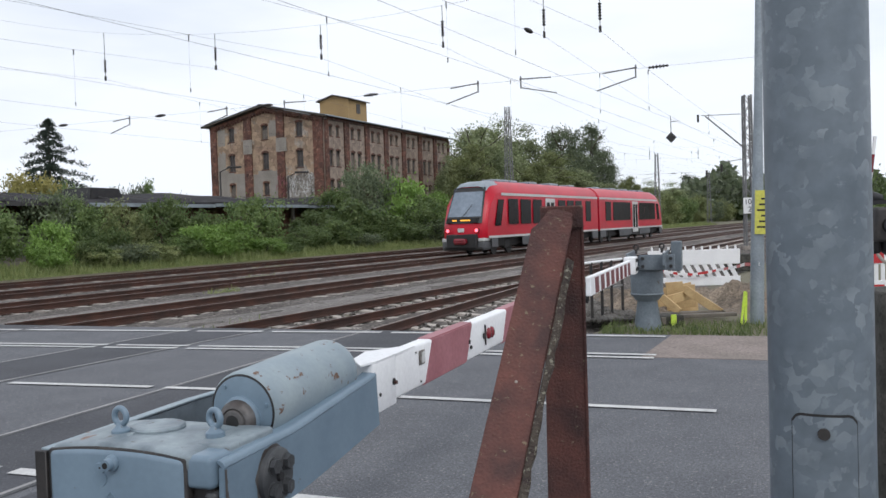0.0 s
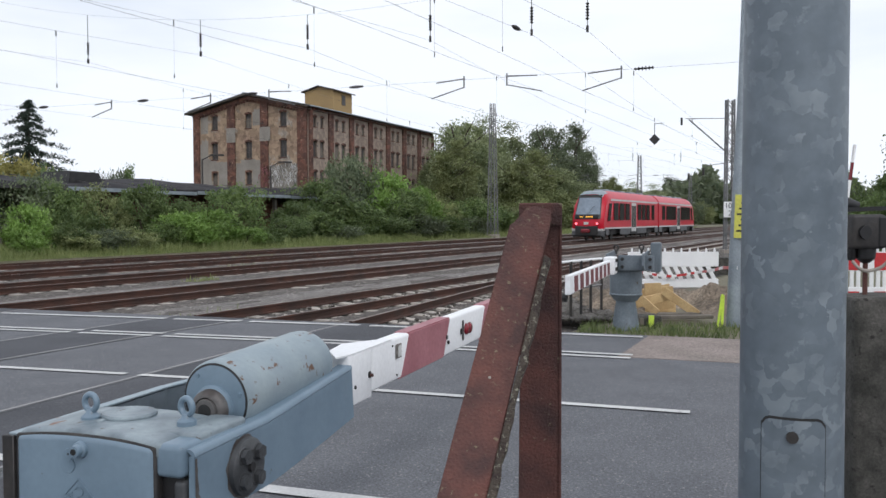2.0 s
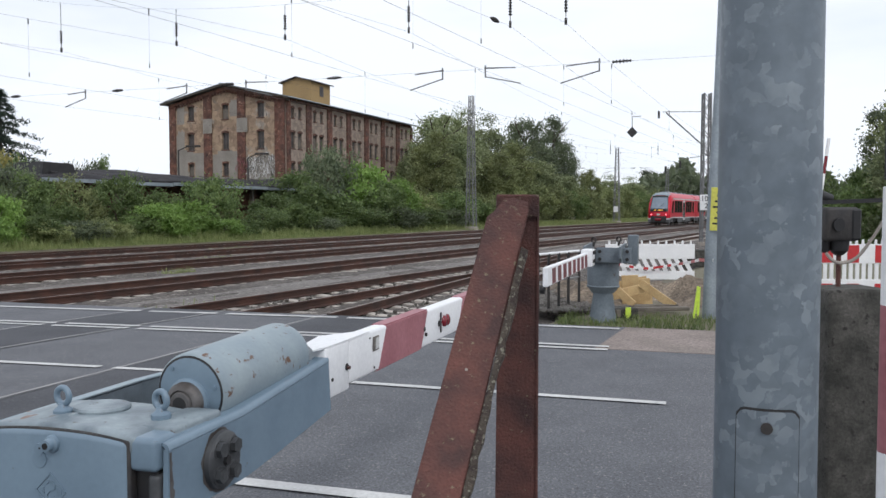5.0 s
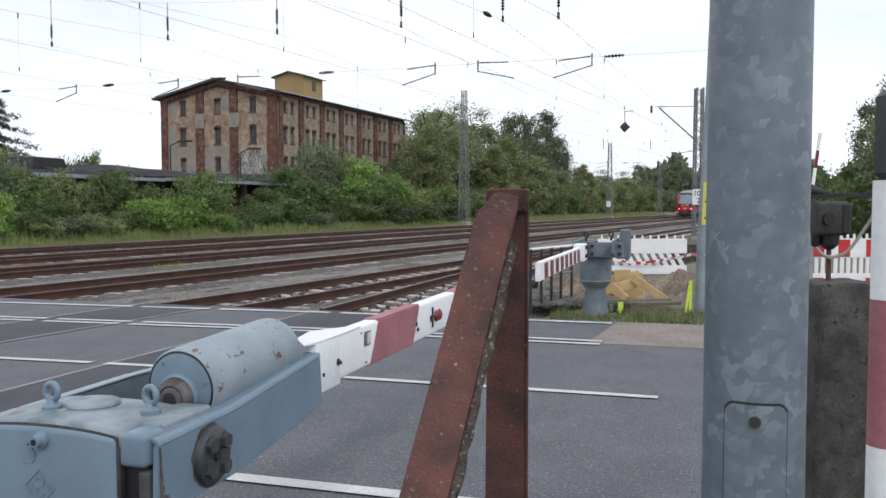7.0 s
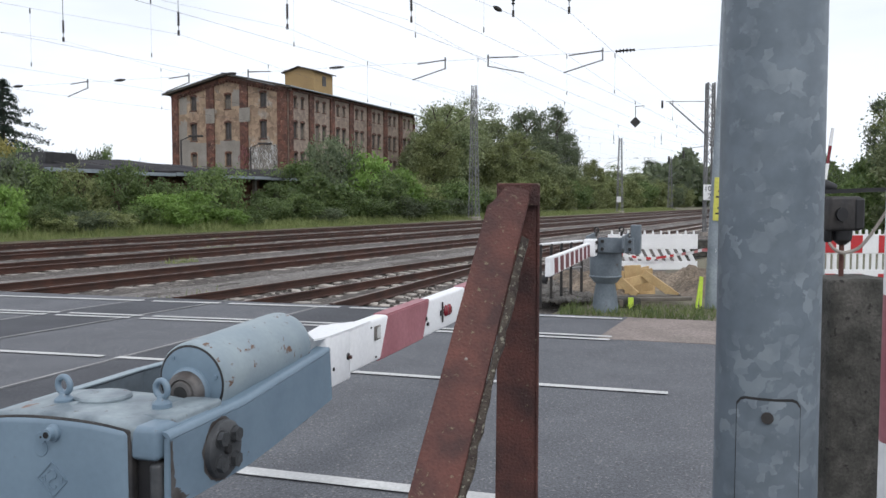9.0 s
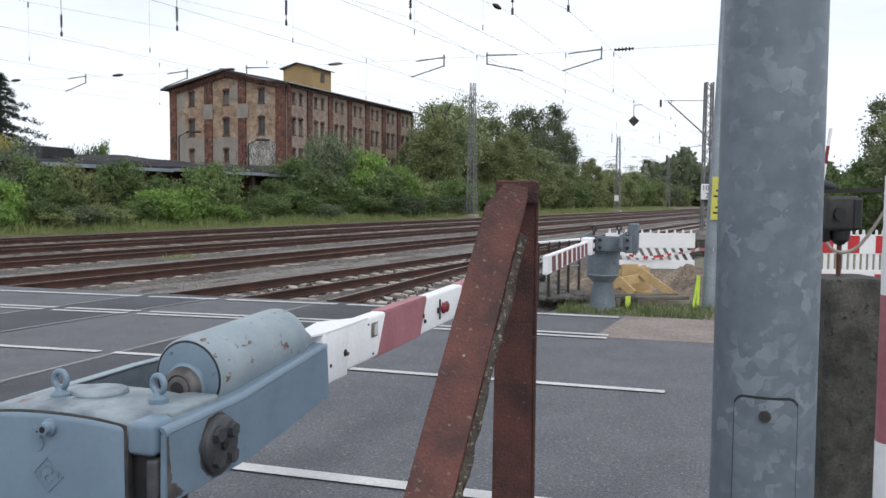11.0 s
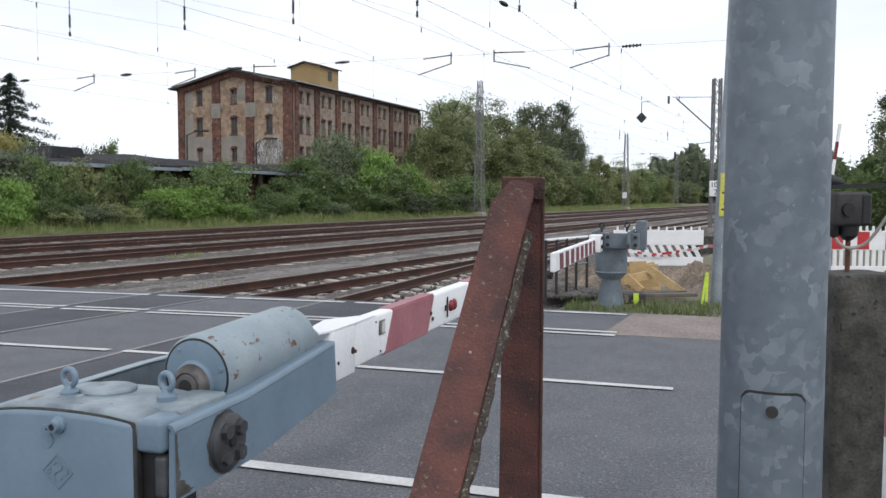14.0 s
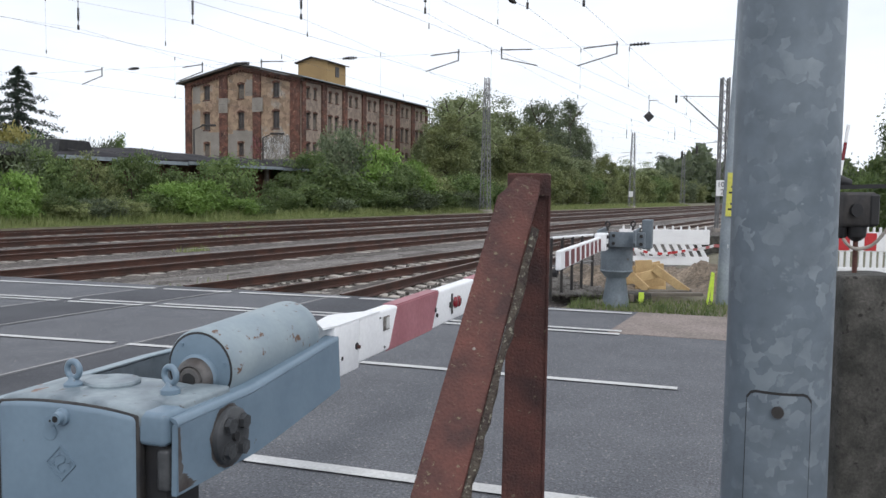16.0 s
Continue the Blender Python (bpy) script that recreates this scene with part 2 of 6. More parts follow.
TOWER_YELLOW = mat("ochre_render", (0.36, 0.25, 0.115), (0.31, 0.215, 0.105), 0.9, 0, 0.5, 8, 0.2)
ROOF_DARK = mat("bitumen_roof", (0.045, 0.044, 0.046), (0.085, 0.08, 0.078), 0.85, 0, 0.4, 10, 0.3)
SHED_ROOF = mat("streaked_bitumen", (0.024, 0.023, 0.026), (0.055, 0.053, 0.056), 0.95, 0, 0.5, 8, 0.3, spots=(0.095, 0.092, 0.09), spot_scale=1.6, spot_at=0.62, spec=0.12)
TIMBER = mat("raw_timber", (0.56, 0.4, 0.2), (0.46, 0.31, 0.145), 0.75, 0, 4, 40, 0.15)
OLD_TIMBER = mat("grey_timber", (0.17, 0.15, 0.125), (0.12, 0.105, 0.09), 0.9, 0, 3, 40, 0.3)
SAND = mat("dug_sand", (0.27, 0.215, 0.16), (0.09, 0.072, 0.056), 0.95, 0, 1.5, 18, 0.9, 0.05)
PILLAR = mat("mossy_concrete", (0.078, 0.074, 0.066), (0.032, 0.032, 0.027), 0.95, 0, 9, 60, 0.6, 0.008, spots=(0.022, 0.021, 0.018), spot_scale=24, spot_at=0.6)
speckle(PILLAR, 120, 0.8, 1.15)
speckle(SAND, 22, 0.65, 1.35)
YELLOW = mat("sign_yellow", (0.62, 0.6, 0.1), (0.55, 0.53, 0.1), 0.5, 0, 3, 30, 0.05)
HIVIS = mat("hi_vis_yellow", (0.55, 0.75, 0.06), (0.5, 0.65, 0.08), 0.5, 0, 5, 30, 0.05)
CABLE = mat("wire_dark", (0.06, 0.062, 0.065), (0.09, 0.085, 0.08), 0.6, 0.4, 3, 30, 0.0)
# the far barrier's own paint, and the shaded face of the near inner bracket
FAR_AND_SHADE_PAINT = mat("dull_and_shaded_blue_grey_paint", (0.165, 0.195, 0.222), (0.115, 0.142, 0.166), 0.5, 0, 3.0, 30, 0.06, 0.003, spots=(0.1, 0.085, 0.075), spot_scale=9, spot_at=0.66)
FLANGE = mat("greasy_grey_steel", (0.04, 0.043, 0.047), (0.085, 0.088, 0.092), 0.5, 0.2, 9, 60, 0.25, 0.004)
BAND_RED = mat("dull_red_band", (0.2, 0.05, 0.055), (0.13, 0.035, 0.04), 0.5, 0, 3, 40, 0.05)
GREASE = mat("brown_grease", (0.05, 0.04, 0.035), (0.125, 0.118, 0.115), 0.5, 0.2, 9, 60, 0.3, 0.004)
MAST = mat("mast_grey", (0.15, 0.155, 0.16), (0.22, 0.22, 0.22), 0.7, 0.2, 1.5, 15, 0.1)
BARK = mat("bark", (0.09, 0.07, 0.055), (0.06, 0.048, 0.04), 0.95, 0, 3, 20, 0.8)
LEAF_MID = leaf_mat("leaf_mid", (0.062, 0.105, 0.034), (0.215, 0.285, 0.1))
LEAF_TREE = leaf_mat("leaf_tree", (0.11, 0.148, 0.068), (0.345, 0.385, 0.2))
LEAF_BRIGHT = leaf_mat("leaf_bright", (0.11, 0.2, 0.035), (0.27, 0.4, 0.105))
LEAF_DARK = leaf_mat("leaf_dark", (0.075, 0.1, 0.058), (0.18, 0.215, 0.12))
LEAF_YELLOW = leaf_mat("leaf_yellow", (0.19, 0.18, 0.045), (0.42, 0.38, 0.13))
LEAF_OLIVE = leaf_mat("leaf_olive", (0.105, 0.138, 0.052), (0.33, 0.36, 0.155))
NEEDLE = leaf_mat("needles", (0.014, 0.026, 0.019), (0.036, 0.055, 0.036))


# ---- mesh helpers ----
def link_mesh(name, bm, material):
    me = bpy.data.meshes.new(name)
    bm.to_mesh(me)
    bm.free()
    for m in material if isinstance(material, (list, tuple)) else [material]:
        me.materials.append(m)
    return me


def part(name, bm, material, parent=None, label="", at=None):
    ob = new(name, link_mesh(name, bm, material))
    if parent is not None:
        ob.parent = parent
    if at is not None:
        ob.matrix_basis = at
    if label:
        tagged(ob, label)
    return ob


def empty(name, m, label, category, group="", kind=""):
    ob = new(name)
    ob.empty_display_size = 0.2
    ob.matrix_basis = m
    return tagged(ob, label, category, group, kind)


def box(x0, x1, y0, y1, z0, z1, bm=None, bevel=0.0, segments=1):
    bm = bm or bmesh.new()
    vs = bmesh.ops.create_cube(bm, size=1)["verts"]
    for v in vs:
        v.co = Vector(((x0 + x1) / 2 + v.co.x * (x1 - x0), (y0 + y1) / 2 + v.co.y * (y1 - y0), (z0 + z1) / 2 + v.co.z * (z1 - z0)))
    if bevel:
        es = list({e for v in vs for e in v.link_edges})
        bmesh.ops.bevel(bm, geom=es, offset=bevel, segments=segments, affect="EDGES", profile=0.5)
    return bm


def bar(p, q, w, h, bm=None, bevel=0.0, up=(0, 0, 1)):
    """A straight bar from p to q, w across and h high."""
    bm = bm or bmesh.new()
    p, q = Vector(p), Vector(q)
    ax = (q - p)
    ln = ax.length
    ax.normalize()
    side = ax.cross(Vector(up))
    if side.length < 1e-4:
        side = ax.cross(Vector((1, 0, 0)))
    side.normalize()
    top = side.cross(ax)
    m = Matrix(((ax.x, side.x, top.x, (p.x + q.x) / 2), (ax.y, side.y, top.y, (p.y + q.y) / 2), (ax.z, side.z, top.z, (p.z + q.z) / 2), (0, 0, 0, 1)))
    vs = bmesh.ops.create_cube(bm, size=1, matrix=m @ Matrix.Diagonal((ln, w, h, 1)))["verts"]
    if bevel:
        bmesh.ops.bevel(bm, geom=list({e for v in vs for e in v.link_edges}), offset=bevel, segments=1, affect="EDGES")
    return bm


def tube(p, q, r0, r1=None, seg=16, bm=None, caps=True):
    """A round bar from p to q."""
    bm = bm or bmesh.new()
    p, q = Vector(p), Vector(q)
    turn = (q - p).to_track_quat("Z", "Y").to_matrix().to_4x4()
    m = Matrix.Translation((p + q) / 2) @ turn
    bmesh.ops.create_cone(bm, cap_ends=caps, segments=seg, radius1=r0, radius2=r0 if r1 is None else r1, depth=(q - p).length, matrix=m)
    return bm


def lathe(profile, seg=24, bm=None):
    """A turned body round z from (radius, height) pairs."""
    bm = bm or bmesh.new()
    rings = [[bm.verts.new((r * math.cos(a), r * math.sin(a), z)) for a in (2 * math.pi * i / seg for i in range(seg))] for r, z in profile]
    for lo, hi in zip(rings, rings[1:]):
        for i in range(seg):
            bm.faces.new((lo[i], lo[(i + 1) % seg], hi[(i + 1) % seg], hi[i]))
    bm.faces.new(rings[0][::-1])
    bm.faces.new(rings[-1])
    return bm


def prism(outline, y0, y1, bm=None, bevel=0.0):
    """A plate whose outline lies in x and z, from y0 to y1."""
    bm = bm or bmesh.new()
    a = [bm.verts.new((x, y0, z)) for x, z in outline]
    b = [bm.verts.new((x, y1, z)) for x, z in outline]
    fs = [bm.faces.new(a), bm.faces.new(b[::-1])]
    for i in range(len(a)):
        fs.append(bm.faces.new((a[i - 1], b[i - 1], b[i], a[i])))
    bmesh.ops.recalc_face_normals(bm, faces=fs)
    if bevel:
        bmesh.ops.bevel(bm, geom=list({e for f in fs[:2] for e in f.edges}), offset=bevel, segments=2, affect="EDGES")
    return bm


def smooth(ob, angle=40):
    for p in ob.data.polygons:
        p.use_smooth = True
    ob.data.set_sharp_from_angle(angle=radians(angle))
    return ob


# ---- the plan: s runs along the tracks, p across them, away from the camera ----
DX, DY = 0.4446, 0.8957
TRACK_TURN = math.degrees(math.atan2(DY, DX)) - 90
AX, AY = 0.30, 0.954
ROAD_TURN = math.degrees(math.atan2(-AX, AY))


def sp(s, p, z=0.0):
    return (s * DX - p * DY, s * DY + p * DX, z)


def uv(u, v, z=0.0):
    """u along the road to the right, v across it, away from the camera."""
    return (u * AY + v * AX, -u * AX + v * AY, z)


IN_TRACKS = pose(0, 0, 0, 0, 0, math.degrees(math.atan2(DY, DX)))
IN_ROAD = pose(0, 0, 0, 0, 0, ROAD_TURN)


# ---- ground, road and crossing ----
def ground():
    bm = bmesh.new()
    ps = [-1500, -300, -60, -20, 0, 3, 3.9, 4.6, 12, 20, 28, 32.4, 33.6, 36, 42, 60, 120, 400, 1500]
    zs = [-0.05] * 7 + [-0.22] * 5 + [0.0, 0.1, 0.1, 0.1, 0.1, 0.1, 0.1]
    ss = [-1500, -300, -60, -20, 0, 10, 20, 40, 70, 120, 250, 600, 1800]
    grid = [[bm.verts.new((s, p, z)) for p, z in zip(ps, zs)] for s in ss]
    for a, b in zip(grid, grid[1:]):
        for i in range(len(ps) - 1):
            bm.faces.new((a[i], b[i], b[i + 1], a[i + 1]))
    ob = part("ground", bm, GRASS_SOIL, at=IN_TRACKS)
    return tagged(ob, "grassy soil with weeds beside the railway line", "ground", kind="structure")


ground()

TRACKS_P = (30.0, 25.0, 20.3, 15.1, 10.05)
ROAD_FAR, ROAD_NEAR = 12.25, -4.0


def u_at(p, v):
    return (0.1555 * v - p) / 0.988


def flat(points, z):
    bm = bmesh.new()
    bm.faces.new([bm.verts.new((x, y, z)) for x, y in points])
    return bm


road = tagged(part("road", box(-70, 30, ROAD_NEAR, ROAD_FAR, -0.3, 0.0), ASPHALT, at=IN_ROAD), "grey worn asphalt road over the level crossing", "road", kind="structure")


def leaning_strip(p0, p1, lean, z):
    """A strip over the crossing whose p grows by lean for each metre along the tracks."""
    ends = []
    for v in (ROAD_NEAR, ROAD_FAR):
        row = []
        for p in (p0, p1):
            q = p
            for _ in range(6):
                x, y, _z = uv(u_at(q, v), v)
                q = p + lean * (x * DX + y * DY)
            row.append((u_at(q, v), v))
        ends.append(row)
    return flat([ends[0][0], ends[0][1], ends[1][1], ends[1][0]], z)


SIDING_AT, SIDING_LEAN = 5.58, 0.125
for p, lean in (*((q, 0.0) for q in TRACKS_P[:4]), (10.02, 0.024), (SIDING_AT, SIDING_LEAN)):
    part("asphalt_infill", leaning_strip(p - 0.72, p + 0.72, lean, 0.004), ASPHALT_DARK, road, "dark asphalt between the rails")
    for q in (p - 0.72, p + 0.72):
        part("rail_in_road", leaning_strip(q - 0.022, q + 0.022, lean, 0.009), SEAM, road, "worn rail head flush with the asphalt")
        part("flange_groove", leaning_strip(q - 0.06, q - 0.026, lean, 0.0065), FLANGE, road, "dark groove beside the rail head")
part("asphalt_patch", flat([(-4.6, 2.0), (-3.6, 2.0), (-3.5, 4.1), (-4.5, 4.2)], 0.004), ASPHALT_DARK, road, "darker repaired asphalt")


for u0, v0, u1, v1 in ((0.55, 1.0, 0.75, 6.1), (0.75, 6.1, 0.4, 10.0)):
    part("asphalt_seam", bar((u0, v0, 0.0005), (u1, v1, 0.0005), 0.012, 0.004), ASPHALT_DARK, road, "tarred seam in the asphalt")


def road_line(v, u0, u1, w, gaps=()):
    """A painted line across the crossing, broken at each rail."""
    cuts = sorted(u_at(p + e, v) for p in (*TRACKS_P, 6.5) for e in (-0.72, 0.72))
    ends = [u0] + [c for c in cuts if u0 < c < u1] + [u1]
    for a, b in zip(ends, ends[1:]):
        if b - a > 0.35 and not any(g0 < (a + b) / 2 < g1 for g0, g1 in gaps):
            va, vb = v - 0.055 * max(0.0, -5 - a), v - 0.055 * max(0.0, -5 - b)
            part("road_line", flat([(a + 0.09, va - w / 2), (b - 0.09, vb - w / 2), (b - 0.09, vb + w / 2), (a + 0.09, va + w / 2)], 0.012), ROAD_PAINT, road, "white painted road line")


road_line(12.0, -60, -0.96, 0.14)
road_line(10.36, -60, -0.94, 0.11)
road_line(10.12, -60, -0.94, 0.11)
road_line(7.42, -60, -0.15, 0.105)
road_line(4.46, -60, 12, 0.13)

slab = bmesh.new()
slab_ring = ((-1.2, 10.2), (9, 10.2), (9, 12.2), (-0.98, 12.2))
slab_low, slab_high = [[slab.verts.new((u, v, z)) for u, v in slab_ring] for z in (-0.1, 0.006)]
slab.faces.new(slab_high)
for i in range(4):
    slab.faces.new((slab_low[i - 1], slab_low[i], slab_high[i], slab_high[i - 1]))
paving = tagged(part("pavement", slab, PAVING, at=IN_ROAD), "pinkish block paving of the footpath", "pavement", kind="structure")


def ballast_bed():
    bm = bmesh.new()
    rng = random.Random(4)
    ss = [4 + i * 0.5 for i in range(90)] + [50 + i * 4 for i in range(110)]
    ps = [4.0 + i * 0.235 for i in range(121)]
    grid = []
    for s in ss:
        row = []
        for p in ps:
            edge = min(1.0, (p - 4.0) / 0.6, (32.2 - p) / 0.8)
            near = min(abs(p - q) for q in (*TRACKS_P, SIDING_AT + SIDING_LEAN * min(s, 34)))
            heap = 0.045 * min(1.0, max(0.0, (near - 0.85) / 0.25))
            row.append(bm.verts.new((s, p, -0.203 + heap + 0.03 * noise.noise(Vector((s * 0.8, p * 0.8, 0))) + rng.uniform(-0.015, 0.015) - 0.1 * (1 - edge))))
        grid.append(row)
    for a, b in zip(grid, grid[1:]):
        for i in range(len(ps) - 1):
            bm.faces.new((a[i], b[i], b[i + 1], a[i + 1]))
    ob = part("ballast_bed", bm, BALLAST, at=IN_TRACKS)
    smooth(ob, 80)
    tagged(ob, "grey and brown crushed-stone ballast under the tracks", "ballast", kind="structure")
    for p0, p1, nm in ((11.6, 13.3, "gravel_path"), (16.6, 18.0, "gravel_path")):
        bm = bmesh.new()
        g = [[bm.verts.new((8 + i * 1.5, p0 + (p1 - p0) * j / 5, -0.15 + 0.025 * noise.noise(Vector((i * 0.7, j, p0))) - (0.06 if j in (0, 5) else 0))) for j in range(6)] for i in range(120)]
        for a, b in zip(g, g[1:]):
            for j in range(5):
                bm.faces.new((a[j], b[j], b[j + 1], a[j + 1]))
        o = part(nm, bm, GRAVEL, at=IN_TRACKS)
        smooth(o, 80)
        tagged(o, "pale grey gravel strip between two tracks", "gravel path", kind="structure")


ballast_bed()


# ---- tracks ----
def rail_mesh(path, name, bm_mat=(RAIL, RAIL_TOP)):
    """A rail swept along (s, p) points: foot, web and head."""
    prof = [(-0.07, -0.17), (0.07, -0.17), (0.07, -0.155), (0.012, -0.13), (0.012, -0.045), (0.036, -0.035), (0.036, -0.004), (0.028, 0.0), (-0.028, 0.0), (-0.036, -0.004), (-0.036, -0.035), (-0.012, -0.045), (-0.012, -0.13), (-0.07, -0.155)]
    bm = bmesh.new()
    rings = [[bm.verts.new((s, p + w, z)) for w, z in prof] for s, p in path]
    for a, b in zip(rings, rings[1:]):
        for i in range(len(prof)):
            f = bm.faces.new((a[i], b[i], b[(i + 1) % len(prof)], a[(i + 1) % len(prof)]))
            f.material_index = 1 if i == 7 else 0
    bm.faces.new(rings[0])
    bm.faces.new(rings[-1][::-1])
    bmesh.ops.recalc_face_normals(bm, faces=bm.faces[:])
    return bm


def sleeper_bm():
    bm = bmesh.new()
    prof = [(-1.3, -0.165), (-0.75, -0.168), (-0.4, -0.2), (0.4, -0.2), (0.75, -0.168), (1.3, -0.165)]
    rings = [[bm.verts.new((x, y, z if k else -0.36)) for x, k in ((-0.15, 0), (-0.115, 1), (0.115, 1), (0.15, 0))] for y, z in prof]
    for a, b in zip(rings, rings[1:]):
        for i in range(3):
            bm.faces.new((a[i], a[i + 1], b[i + 1], b[i]))
    bm.faces.new(rings[0])
    bm.faces.new(rings[-1][::-1])
    bmesh.ops.recalc_face_normals(bm, faces=bm.faces[:])
    return bm


SLEEPER = link_mesh("sleeper", sleeper_bm(), CONCRETE)


def track(centre, s0, s1, label, rng):
    """centre: the middle line's p for an s."""
    t = empty("railway_track", IN_TRACKS, label, "railway track", "tracks of the line")
    ss = [s0 + i * 3 for i in range(int((min(s1, 90) - s0) / 3))] + [min(s1, 90)] + ([s1] if s1 > 90 else [])
    for side in (-0.7535, 0.7535):
        part("rail", rail_mesh([(s, centre(s) + side) for s in ss], "rail"), (RAIL, RAIL_TOP), t)
    s = s0 + 0.3
    far = bmesh.new()
    while s < min(s1, 190):
        if s < 62:
            o = new("sleeper", SLEEPER)
            o.parent = t
            o.matrix_basis = pose(s, centre(s), rng.uniform(-0.01, 0.012), 0, 0, rng.uniform(-1.2, 1.2))
        else:
            box(s - 0.12, s + 0.12, centre(s) - 1.3, centre(s) + 1.3, -0.3, -0.165, far)
        s += 0.6
    if len(far.verts):
        tagged(part("far_sleepers", far, CONCRETE, t), kind="stuff")
    else:
        far.free()
    return t


rng = random.Random(11)
for p in TRACKS_P:
    start = {30.0: 7.8, 25.0: 8.6, 20.3: 9.4, 15.1: 10.1, 10.05: 10.9}[p]
    track(lambda s, p=p: p, start, 420, "straight rusty railway track on concrete sleepers in ballast", rng)


def siding(s):
    """The siding's middle line bends into its neighbour."""
    k = min(1.0, max(0.0, (s - 27) / 20))
    return (SIDING_AT + SIDING_LEAN * s) * (1 - k) + (SIDING_AT + SIDING_LEAN * 27 + 1.1 * (1 - (1 - k) ** 2)) * k


track(siding, 11.4, 50, "siding track that bends towards its neighbour track", rng)


def crossover(s):
    k = min(1.0, max(0.0, (s - 70) / 60))
    return 10.05 + 5.05 * k * k * (3 - 2 * k)


track(crossover, 70, 130, "connecting track between two parallel tracks", rng)


# ---- the brick mill ----
def pierced_wall(length, z0, z1, openings, thick, parent, material, at, name="wall"):
    """A wall in x and z, its outer face at y = 0, with openings (x0, x1, za, zb) through it."""
    xs = sorted({0.0, length, *(v for o in openings for v in o[:2])})
    bm = bmesh.new()
    for a, b in zip(xs, xs[1:]):
        holes = sorted((o[2], o[3]) for o in openings if o[0] <= a + 1e-6 and o[1] >= b - 1e-6)
        z = z0
        for lo, hi in holes + [(z1, z1)]:
            if lo > z + 1e-6:
                box(a, b, 0, thick, z, lo, bm)
            z = hi
    return part(name, bm, material, parent, at=at)


def mill():
    h = empty("brick_mill", pose(-15.94, 85.0, 0, 0, 0, 66.88), "abandoned three-storey brick mill with red pilasters and dark windows", "building")
    LONG, GW, EAVE, RIDGE = 30.6, 15.2, 13.54, 15.2
    at_long = pose(0, 0, 0)
    at_gable = pose(0, GW, 0, 0, 0, -90)
    bay = LONG / 7
    long_open, gable_open = [], []
    for b in range(7):
        for k in (0.27, 0.585):
            x = b * bay + k * bay
            for lo, hi, w in ((1.9, 3.6, 0.38), (5.0, 6.9, 0.4), (8.38, 10.1, 0.4), (11.57, 12.65, 0.29)):
                long_open.append((x - w, x + w, lo, hi))
    for i, p in enumerate((12.3, 7.7, 3.18)):
        for lo, hi, w in ((1.7, 3.4, 0.42), (5.6, 6.95, 0.37), (8.38, 10.22, 0.44), (11.65, 13.2, 0.43)):
            if not (i == 2 and lo == 5.6):
                gable_open.append((GW - p - w, GW - p + w, lo, hi))
    pierced_wall(LONG, 0, EAVE, long_open, 0.45, h, BRICK_PALE, at_long, "long_wall")
    pierced_wall(GW, 0, EAVE, gable_open, 0.45, h, BRICK_YELLOW, at_gable, "gable_wall")
    part("gable_top", prism([(0, EAVE), (GW, EAVE), (GW / 2, RIDGE - 0.1)], 0, 0.45), BRICK_YELLOW, h, at=at_gable)
    part("back_wall", box(0, LONG, GW - 0.45, GW, 0, EAVE), BRICK_PALE, h)
    part("end_wall", box(LONG - 0.45, LONG, 0.45, GW - 0.45, 0, EAVE), BRICK_PALE, h)
    rr = random.Random(2)

    def arch(w, z, rise, deep, tall):
        """A segmental arch over an opening of width w, its springing at z."""
        inner = [(w * i / 8, z + rise * (1 - (i / 4 - 1) ** 2)) for i in range(9)]
        outer = [(w * i / 8 * 1.16 - 0.08 * w, z + tall + rise * (1 - (i / 4 - 1) ** 2)) for i in range(8, -1, -1)]
        return prism(inner + outer, -deep, -0.003)

    def windows(opens, at):
        for x0, x1, lo, hi in opens:
            wide, tall = x1 - x0, hi - lo
            w = empty("window", at @ pose(x0, 0.16, lo), "", "")
            w.parent = h
            part("pane", box(0, wide, 0.05, 0.07, 0, tall), SHEEN_PANE, w)
            fr = box(0, 0.07, 0, 0.09, 0, tall)
            box(wide - 0.07, wide, 0, 0.09, 0, tall, fr)
            box(0.07, wide - 0.07, 0, 0.09, tall - 0.09, tall, fr)
            box(0.07, wide - 0.07, 0, 0.09, 0, 0.07, fr)
            box(wide / 2 - 0.03, wide / 2 + 0.03, 0, 0.08, 0.07, tall - 0.09, fr)
            for k in (0.35, 0.66):
                if rr.random() < 0.75:
                    box(0.07, wide - 0.07, 0.01, 0.07, tall * k, tall * k + 0.045, fr)
            part("window_frame", fr, WINDOW_DARK, w)
            part("lintel", arch(wide, tall - 0.14, 0.14, 0.06, 0.2), BRICK_RED, w, at=pose(0, -0.16, 0))
            part("sill", box(-0.08, wide + 0.08, -0.22, -0.164, -0.1, 0), BRICK_RED, w)
            if rr.random() < 0.3:
                part("loose_board", box(0.08, wide - 0.08, 0.008, 0.03, 0.08, tall * rr.uniform(0.35, 0.9)), OLD_TIMBER, w, "grey board behind the frame")

    windows(long_open, at_long)
    windows(gable_open, at_gable)
    for b in range(8):
        x0, x1 = {0: (0.0, 0.62), 7: (LONG - 0.6, LONG)}.get(b, (b * bay - 0.62, b * bay + 0.32))
        part("pilaster", box(x0, x1, -0.16, -0.003, 0, EAVE - 0.3), BRICK_RED, h)
    for p0, p1, top in ((14.35, 15.2, EAVE - 0.3), (9.46, 10.49, 14.35), (5.08, 6.07, 14.45), (0.16, 1.34, EAVE - 0.3)):
        part("pilaster", box(GW - p1, GW - p0, -0.16, -0.003, 0, top), BRICK_RED, h, at=at_gable)
